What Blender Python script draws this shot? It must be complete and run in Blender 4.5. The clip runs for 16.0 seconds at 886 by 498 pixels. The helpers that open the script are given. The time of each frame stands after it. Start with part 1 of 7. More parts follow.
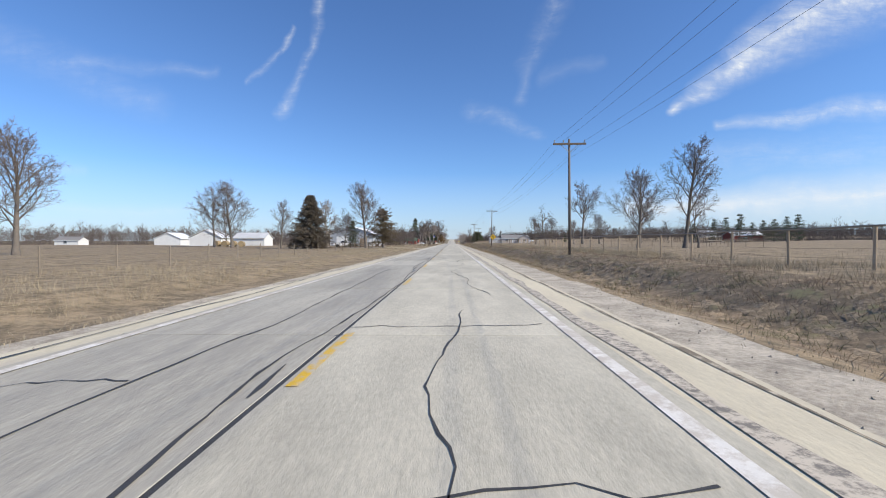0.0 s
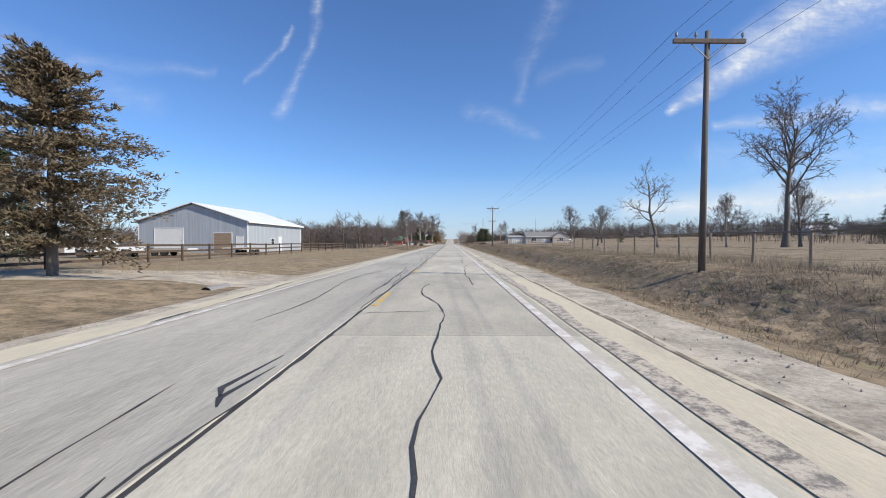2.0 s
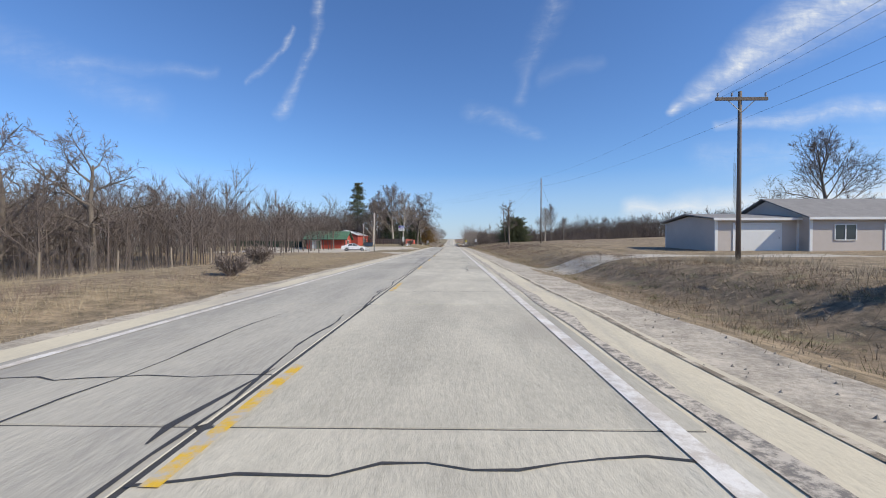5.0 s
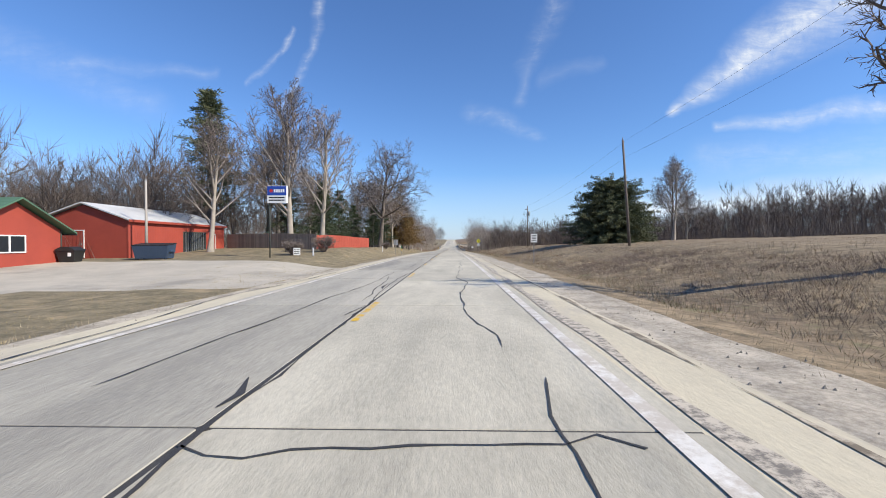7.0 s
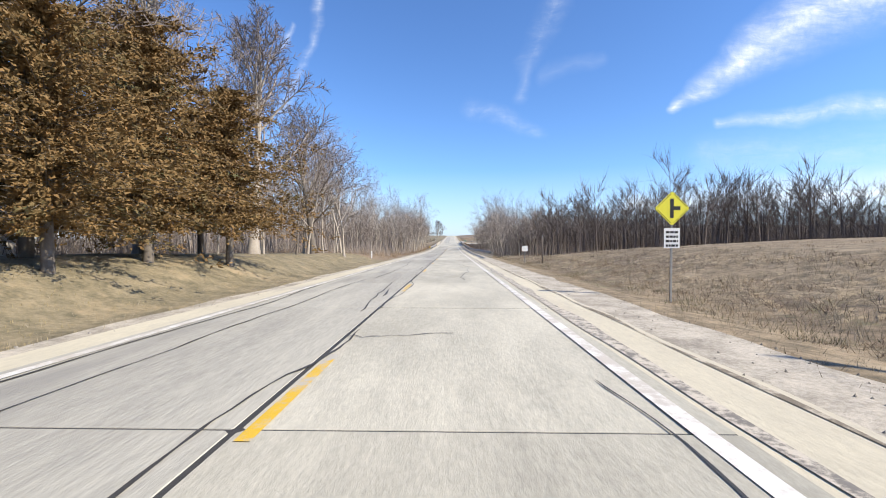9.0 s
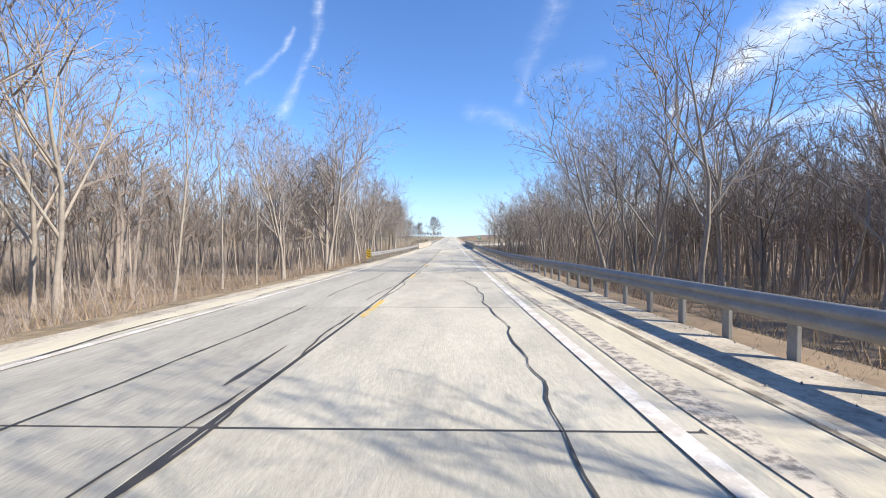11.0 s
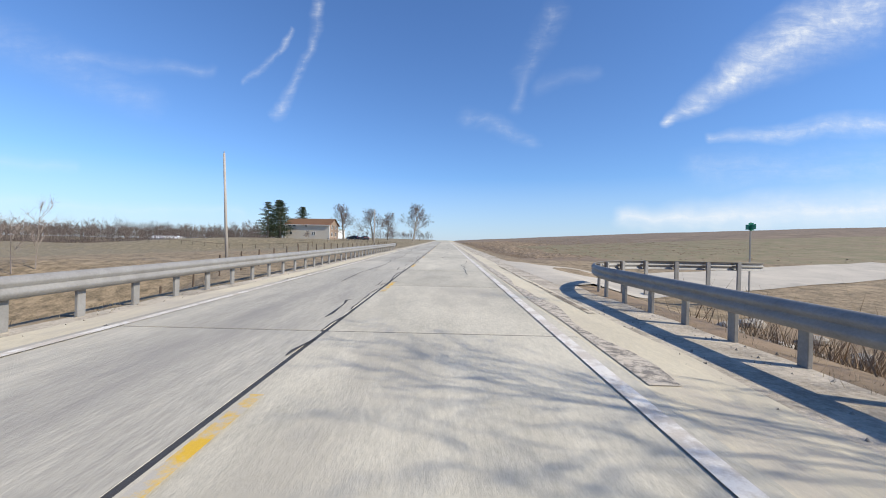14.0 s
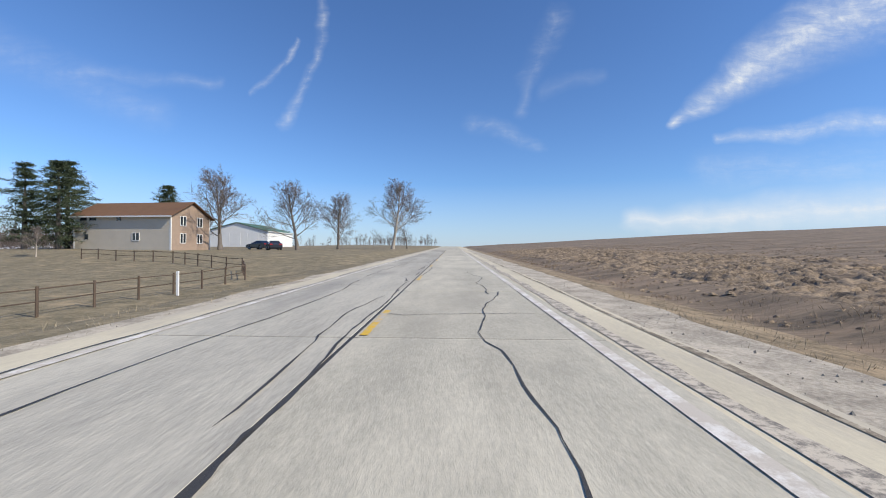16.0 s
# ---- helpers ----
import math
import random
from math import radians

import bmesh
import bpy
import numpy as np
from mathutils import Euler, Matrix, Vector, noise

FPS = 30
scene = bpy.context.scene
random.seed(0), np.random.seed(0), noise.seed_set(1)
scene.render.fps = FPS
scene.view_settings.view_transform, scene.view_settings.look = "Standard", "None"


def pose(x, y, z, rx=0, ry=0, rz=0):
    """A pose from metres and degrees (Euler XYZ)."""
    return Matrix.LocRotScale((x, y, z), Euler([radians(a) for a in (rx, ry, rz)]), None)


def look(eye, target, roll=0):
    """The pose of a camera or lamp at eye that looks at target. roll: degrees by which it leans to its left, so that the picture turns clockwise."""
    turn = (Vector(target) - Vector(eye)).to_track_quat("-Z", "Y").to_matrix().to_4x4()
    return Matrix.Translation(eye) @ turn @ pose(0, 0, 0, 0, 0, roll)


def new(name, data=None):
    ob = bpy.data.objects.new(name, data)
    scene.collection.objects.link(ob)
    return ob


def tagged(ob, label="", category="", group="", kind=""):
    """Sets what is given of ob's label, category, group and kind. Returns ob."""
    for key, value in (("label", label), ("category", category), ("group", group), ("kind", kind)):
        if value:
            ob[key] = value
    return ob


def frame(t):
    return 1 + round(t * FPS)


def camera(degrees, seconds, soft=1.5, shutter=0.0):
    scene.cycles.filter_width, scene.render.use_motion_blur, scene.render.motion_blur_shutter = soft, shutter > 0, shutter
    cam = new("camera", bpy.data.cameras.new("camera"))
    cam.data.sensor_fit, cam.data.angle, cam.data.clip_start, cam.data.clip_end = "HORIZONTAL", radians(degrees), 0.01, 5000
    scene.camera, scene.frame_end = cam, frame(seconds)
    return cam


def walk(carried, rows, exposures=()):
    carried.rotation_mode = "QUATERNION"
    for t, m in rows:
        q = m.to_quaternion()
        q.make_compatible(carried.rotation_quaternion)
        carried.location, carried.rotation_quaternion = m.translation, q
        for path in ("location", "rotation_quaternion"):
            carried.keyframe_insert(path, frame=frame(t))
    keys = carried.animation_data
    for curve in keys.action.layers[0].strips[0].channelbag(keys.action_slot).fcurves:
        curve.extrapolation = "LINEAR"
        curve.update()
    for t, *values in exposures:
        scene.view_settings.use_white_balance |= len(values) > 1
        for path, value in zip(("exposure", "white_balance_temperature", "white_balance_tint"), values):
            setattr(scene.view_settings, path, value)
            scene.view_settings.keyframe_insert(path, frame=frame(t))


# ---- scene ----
# ---- camera and its way along the road ----
SPEED = 39.0
EYE = 1.35
GRADES = ((-400, 0), (280, 0), (312, -0.006), (354, -0.014), (416, -0.014), (447, -0.004), (478, 0.008),
          (510, 0.012), (551, 0.018), (582, 0.020), (830, 0.020), (1000, 0.004), (1100, 0), (9000, 0))


def road_z(y):
    """Height of the road's crown line at y, summed up from its grades."""
    z = 0.0
    for (a, ga), (b, gb) in zip(GRADES, GRADES[1:]):
        if y <= a:
            break
        e = min(y, b)
        ge = ga + (gb - ga) * (e - a) / (b - a)
        z += (e - a) * (ga + ge) / 2
    return z


def road_slope(y):
    return (road_z(y + 2) - road_z(y - 2)) / 4


# seconds, metres right of the lane's middle, degrees of yaw, pitch and lean
WAY = ((0.0, -0.07, 1.24, -1.00, 0), (0.5, -0.16, 1.24, -1.00, 0), (1.0, -0.15, 1.20, -1.00, 0), (1.5, -0.03, 1.05, -1.00, 0),
       (2.0, 0.05, 1.05, -1.00, 0), (2.5, 0.17, 1.05, -1.00, 0), (3.0, 0.15, 1.15, -1.00, 0), (3.5, 0.13, 1.20, -1.00, 0),
       (4.0, 0.10, 1.20, -1.00, 0), (5.0, 0.10, 1.20, -0.95, 0), (6.5, 0.15, 1.10, -0.85, 0), (7.0, 0.12, 1.20, -0.85, 0),
       (7.5, 0.08, 1.20, -0.85, 0), (8.0, 0.0, 1.30, -1.05, 0), (8.5, -0.03, 1.30, -1.15, 0), (9.0, -0.12, 1.24, -1.28, 0),
       (10.0, 0.0, 1.24, -1.1, 0), (11.5, 0.12, 1.24, -0.85, 0), (12.0, 0.08, 1.24, -0.75, -0.1), (12.5, 0.05, 1.20, -0.5, -0.2),
       (13.0, 0.11, 1.0, -0.4, -0.7), (13.5, 0.05, 0.70, -0.32, -1.1), (14.0, 0.0, 0.35, -0.30, -1.3), (14.5, 0.0, 0.15, -0.25, -1.4),
       (15.0, 0.0, 0.25, -0.10, -1.3), (15.5, -0.15, 0.95, 0.20, -0.8), (16.0, -0.26, 1.35, 0.46, -0.4))
cam = camera(93.3, 16.0, soft=1.0)
walk(cam, [(t, pose(x, SPEED * t, road_z(SPEED * t) + EYE, 90 + pitch, lean, yaw)) for t, x, yaw, pitch, lean in WAY],
     exposures=((0, 0.0), (2.5, -0.03), (4.0, -0.13), (5.5, -0.05), (6.5, 0.05), (7.5, 0.18), (8.5, 0.38), (9.5, 0.5), (11.3, 0.58), (12.5, 0.5), (13.3, 0.33), (14.0, 0.06), (14.6, -0.06), (16, -0.08)))

# ---- light ----
SUN_EL, SUN_AZ = 38.0, 112.0          # degrees above the horizon, and clockwise from straight ahead
sun = new("sun", bpy.data.lights.new("sun", "SUN"))
sun.data.energy, sun.data.angle, sun.data.color = 5.5, radians(0.53), (1.0, 0.915, 0.775)
_az, _el = radians(SUN_AZ), radians(SUN_EL)
sun.matrix_world = look((math.sin(_az) * math.cos(_el) * 300, math.cos(_az) * math.cos(_el) * 300, math.sin(_el) * 300), (0, 0, 0))


def node(tree, kind, **sockets):
    """A node with its inputs set by name (spaces as underscores) or linked."""
    n = tree.nodes.new(kind)
    for key, value in sockets.items():
        s = n.inputs[int(key[1:])] if key[0] == "i" and key[1:].isdigit() else n.inputs[key.replace("_", " ")]
        if isinstance(value, bpy.types.NodeSocket):
            tree.links.new(value, s)
        else:
            s.default_value = value
    return n


def calc(tree, op, a, b=0.0, c=0.0, clamp=False):
    n = node(tree, "ShaderNodeMath", i0=a, i1=b, i2=c)
    n.operation, n.use_clamp = op, clamp
    return n.outputs[0]


def build_sky():
    world = bpy.data.worlds.new("sky")
    scene.world = world
    world.use_nodes = True
    t = world.node_tree
    t.nodes.clear()
    sky = t.nodes.new("ShaderNodeTexSky")
    sky.sky_type, sky.sun_disc = "NISHITA", False
    sky.sun_elevation, sky.sun_rotation = radians(SUN_EL), radians(SUN_AZ)
    sky.air_density, sky.dust_density, sky.ozone_density = 1.0, 0.25, 2.0
    at = t.nodes.new("ShaderNodeTexCoord").outputs["Generated"]
    xyz = node(t, "ShaderNodeSeparateXYZ", Vector=at)
    ahead = calc(t, "MAXIMUM", xyz.outputs[1], 0.05)
    # slow warp, then streaky detail: thin ice cloud drawn out by the wind
    warp = node(t, "ShaderNodeTexNoise", Vector=at, Scale=11.0, Detail=3.5, Roughness=0.5)
    wsep = node(t, "ShaderNodeSeparateColor", Color=warp.outputs["Color"])
    u = calc(t, "ADD", calc(t, "DIVIDE", xyz.outputs[0], ahead), calc(t, "MULTIPLY_ADD", wsep.outputs[0], 0.07, -0.035))
    v = calc(t, "ADD", calc(t, "DIVIDE", xyz.outputs[2], ahead), calc(t, "MULTIPLY_ADD", wsep.outputs[1], 0.05, -0.025))
    uv = node(t, "ShaderNodeCombineXYZ", X=u, Y=v)
    turn = node(t, "ShaderNodeMapping", Vector=uv.outputs[0], Rotation=(0, 0, radians(-40)), Scale=(5.0, 26.0, 1.0))
    wisps = node(t, "ShaderNodeTexNoise", Vector=turn.outputs[0], Scale=1.6, Detail=8.0, Roughness=0.68)
    streak = node(t, "ShaderNodeMapRange", Value=wisps.outputs["Fac"], From_Min=0.32, From_Max=0.68).outputs[0]
    fine = node(t, "ShaderNodeTexNoise", Vector=uv.outputs[0], Scale=22.0, Detail=8.0, Roughness=0.65)
    fleck = node(t, "ShaderNodeMapRange", Value=fine.outputs["Fac"], From_Min=0.3, From_Max=0.7).outputs[0]
    total = None
    # from, to, half-widths at both ends, strength, share of streaks
    trails = (((-0.375, 0.515), (-0.415, 0.455), 0.010, 0.012, 0.5, 0.85), ((-0.415, 0.455), (-0.49, 0.38), 0.012, 0.010, 0.36, 0.88),
              ((-0.315, 0.63), (-0.335, 0.46), 0.014, 0.017, 0.40, 0.9), ((-0.335, 0.46), (-0.41, 0.315), 0.019, 0.022, 0.40, 0.92),
              ((-1.2, 0.52), (-0.72, 0.33), 0.10, 0.06, 0.15, 0.7), ((-0.95, 0.43), (-0.57, 0.41), 0.035, 0.022, 0.17, 0.7),
              ((0.25, 0.56), (0.17, 0.42), 0.05, 0.04, 0.19, 0.85), ((0.17, 0.42), (0.16, 0.33), 0.03, 0.02, 0.16, 0.6),
              ((0.36, 0.43), (0.22, 0.385), 0.02, 0.03, 0.10, 0.5), ((0.05, 0.31), (0.22, 0.255), 0.035, 0.022, 0.21, 0.85),
              ((0.52, 0.30), (0.66, 0.415), 0.014, 0.055, 0.85, 0.75), ((0.66, 0.415), (0.98, 0.60), 0.06, 0.14, 0.95, 0.72),
              ((0.62, 0.275), (1.15, 0.32), 0.018, 0.05, 0.62, 0.72), ((0.60, 0.20), (1.3, 0.22), 0.06, 0.12, 0.22, 0.7),
              ((0.42, 0.075), (1.35, 0.13), 0.035, 0.12, 0.85, 0.40), ((-1.3, 0.20), (-0.9, 0.17), 0.03, 0.02, 0.16, 0.5),
              ((-1.2, 0.09), (-0.5, 0.07), 0.03, 0.02, 0.18, 0.5))
    for (ax, ay), (bx, by), wa, wb, strength, ragged in trails:
        dx, dy = bx - ax, by - ay
        q = dx * dx + dy * dy
        pu, pv = calc(t, "SUBTRACT", u, ax), calc(t, "SUBTRACT", v, ay)
        h = calc(t, "MULTIPLY_ADD", pu, dx / q, calc(t, "MULTIPLY", pv, dy / q), clamp=True)
        ex = calc(t, "MULTIPLY_ADD", h, -dx, pu)
        ey = calc(t, "MULTIPLY_ADD", h, -dy, pv)
        d = calc(t, "SQRT", calc(t, "MULTIPLY_ADD", ex, ex, calc(t, "MULTIPLY", ey, ey)))
        w = calc(t, "MULTIPLY_ADD", h, wb - wa, wa)
        near = calc(t, "SUBTRACT", 1.0, calc(t, "DIVIDE", d, w), clamp=True)
        near = calc(t, "POWER", near, 1.5)
        texture = calc(t, "MULTIPLY_ADD", calc(t, "MULTIPLY", streak, fleck), ragged * 1.6, 1.0 - ragged)
        m = calc(t, "MULTIPLY", calc(t, "MULTIPLY", near, texture), strength)
        total = m if total is None else calc(t, "MAXIMUM", total, m)
    front = node(t, "ShaderNodeMapRange", Value=xyz.outputs[1], From_Min=0.1, From_Max=0.3).outputs[0]
    cover = calc(t, "MULTIPLY", total, front, clamp=True)
    # a thin bright haze low over the land
    haze = node(t, "ShaderNodeMapRange", Value=xyz.outputs[2], From_Min=0.0, From_Max=0.16, To_Min=0.60, To_Max=0.0).outputs[0]
    tint = node(t, "ShaderNodeMix", i0=1.0)
    tint.data_type, tint.blend_type = "RGBA", "MULTIPLY"
    t.links.new(sky.outputs[0], tint.inputs["A"])
    tint.inputs["B"].default_value = (0.72, 1.0, 1.40, 1)
    mixed = None
    for amount, colour in ((haze, (4.9, 5.6, 7.2, 1)), (cover, (7.6, 7.9, 8.2, 1))):
        m = t.nodes.new("ShaderNodeMix")
        m.data_type = "RGBA"
        t.links.new(amount, m.inputs["Factor"])
        t.links.new(tint.outputs["Result"] if mixed is None else mixed, m.inputs["A"])
        m.inputs["B"].default_value = colour
        mixed = m.outputs["Result"]
    bg = node(t, "ShaderNodeBackground", Color=mixed, Strength=0.115)
    out = t.nodes.new("ShaderNodeOutputWorld")
    t.links.new(bg.outputs[0], out.inputs[0])


build_sky()


# ---- materials ----
def material(name, a, b, rough=0.8, scale=3.0, fine=40.0, bump=0.3, metal=0.0, third=None, stretch=(1, 1, 1), contrast=1.0, spec=0.4, per=0.0, local=False):
    """A surface that wanders between colours a and b at two scales, with fine relief. per: spread of brightness from object to object."""
    m = bpy.data.materials.new(name)
    m.use_nodes = True
    t = m.node_tree
    bsdf = t.nodes["Principled BSDF"]
    if local:
        where = t.nodes.new("ShaderNodeTexCoord").outputs["Object"]
    else:
        where = t.nodes.new("ShaderNodeNewGeometry").outputs["Position"]
    at = node(t, "ShaderNodeMapping", Vector=where, Scale=stretch).outputs[0]
    big = node(t, "ShaderNodeTexNoise", Vector=at, Scale=scale, Detail=9.0, Roughness=0.7)
    small = node(t, "ShaderNodeTexNoise", Vector=at, Scale=fine, Detail=6.0, Roughness=0.72)
    blend = calc(t, "MULTIPLY_ADD", big.outputs["Fac"], 0.6, calc(t, "MULTIPLY", small.outputs["Fac"], 0.4))
    blend = node(t, "ShaderNodeMapRange", Value=blend, From_Min=0.5 - 0.17 / contrast, From_Max=0.5 + 0.17 / contrast).outputs[0]
    mix = node(t, "ShaderNodeMix", Factor=blend)
    mix.data_type = "RGBA"
    mix.inputs["A"].default_value, mix.inputs["B"].default_value = (*a, 1), (*b, 1)
    col = mix.outputs["Result"]
    if third:
        spots = node(t, "ShaderNodeTexNoise", Vector=at, Scale=scale * 0.37, Detail=7.0, Roughness=0.7)
        f = node(t, "ShaderNodeMapRange", Value=spots.outputs["Fac"], From_Min=0.54, From_Max=0.66).outputs[0]
        m3 = node(t, "ShaderNodeMix", Factor=f)
        m3.data_type = "RGBA"
        t.links.new(col, m3.inputs["A"])
        m3.inputs["B"].default_value = (*third, 1)
        col = m3.outputs["Result"]
    if per:
        rnd = t.nodes.new("ShaderNodeObjectInfo").outputs["Random"]
        hsv = node(t, "ShaderNodeHueSaturation", Color=col, Value=calc(t, "MULTIPLY_ADD", rnd, 2 * per, 1 - per))
        col = hsv.outputs[0]
    t.links.new(col, bsdf.inputs["Base Color"])
    bsdf.inputs["Roughness"].default_value, bsdf.inputs["Metallic"].default_value = rough, metal
    bsdf.inputs["Specular IOR Level"].default_value = spec
    if bump:
        b_ = node(t, "ShaderNodeBump", Height=small.outputs["Fac"], Strength=bump, Distance=0.02)
        t.links.new(b_.outputs[0], bsdf.inputs["Normal"])
    return m


def worn(name, paint, under, keep=0.5, rough=0.7, grain=2.6):
    """Road paint worn through to the concrete in patches."""
    m = material(name, paint, tuple(c * 0.85 for c in paint), rough, 2.0, 30.0, 0.2)
    t = m.node_tree
    bsdf = t.nodes["Principled BSDF"]
    old = bsdf.inputs["Base Color"].links[0].from_socket
    pos = t.nodes.new("ShaderNodeNewGeometry").outputs["Position"]
    n1 = node(t, "ShaderNodeTexNoise", Vector=pos, Scale=grain, Detail=8.0, Roughness=0.75)
    f = node(t, "ShaderNodeMapRange", Value=n1.outputs["Fac"], From_Min=keep - 0.05, From_Max=keep + 0.08).outputs[0]
    mix = node(t, "ShaderNodeMix", Factor=f)
    mix.data_type = "RGBA"
    t.links.new(old, mix.inputs["A"])
    mix.inputs["B"].default_value = (*under, 1)
    t.links.new(mix.outputs["Result"], bsdf.inputs["Base Color"])
    return m


def ribbed(m, pitch, axis="X", depth=0.5):
    """Adds the upright ribs of sheet cladding or the joints of boards to a material, along the object's own axis."""
    t = m.node_tree
    bsdf = t.nodes["Principled BSDF"]
    at = t.nodes.new("ShaderNodeTexCoord").outputs["Object"]
    wave = node(t, "ShaderNodeTexWave", Vector=at, Scale=0.314 / pitch * 1.0)
    wave.bands_direction, wave.wave_profile = axis, "SAW"
    b = node(t, "ShaderNodeBump", Height=calc(t, "POWER", wave.outputs["Fac"], 6.0), Strength=depth, Distance=0.03)
    t.links.new(b.outputs[0], bsdf.inputs["Normal"])
    return m


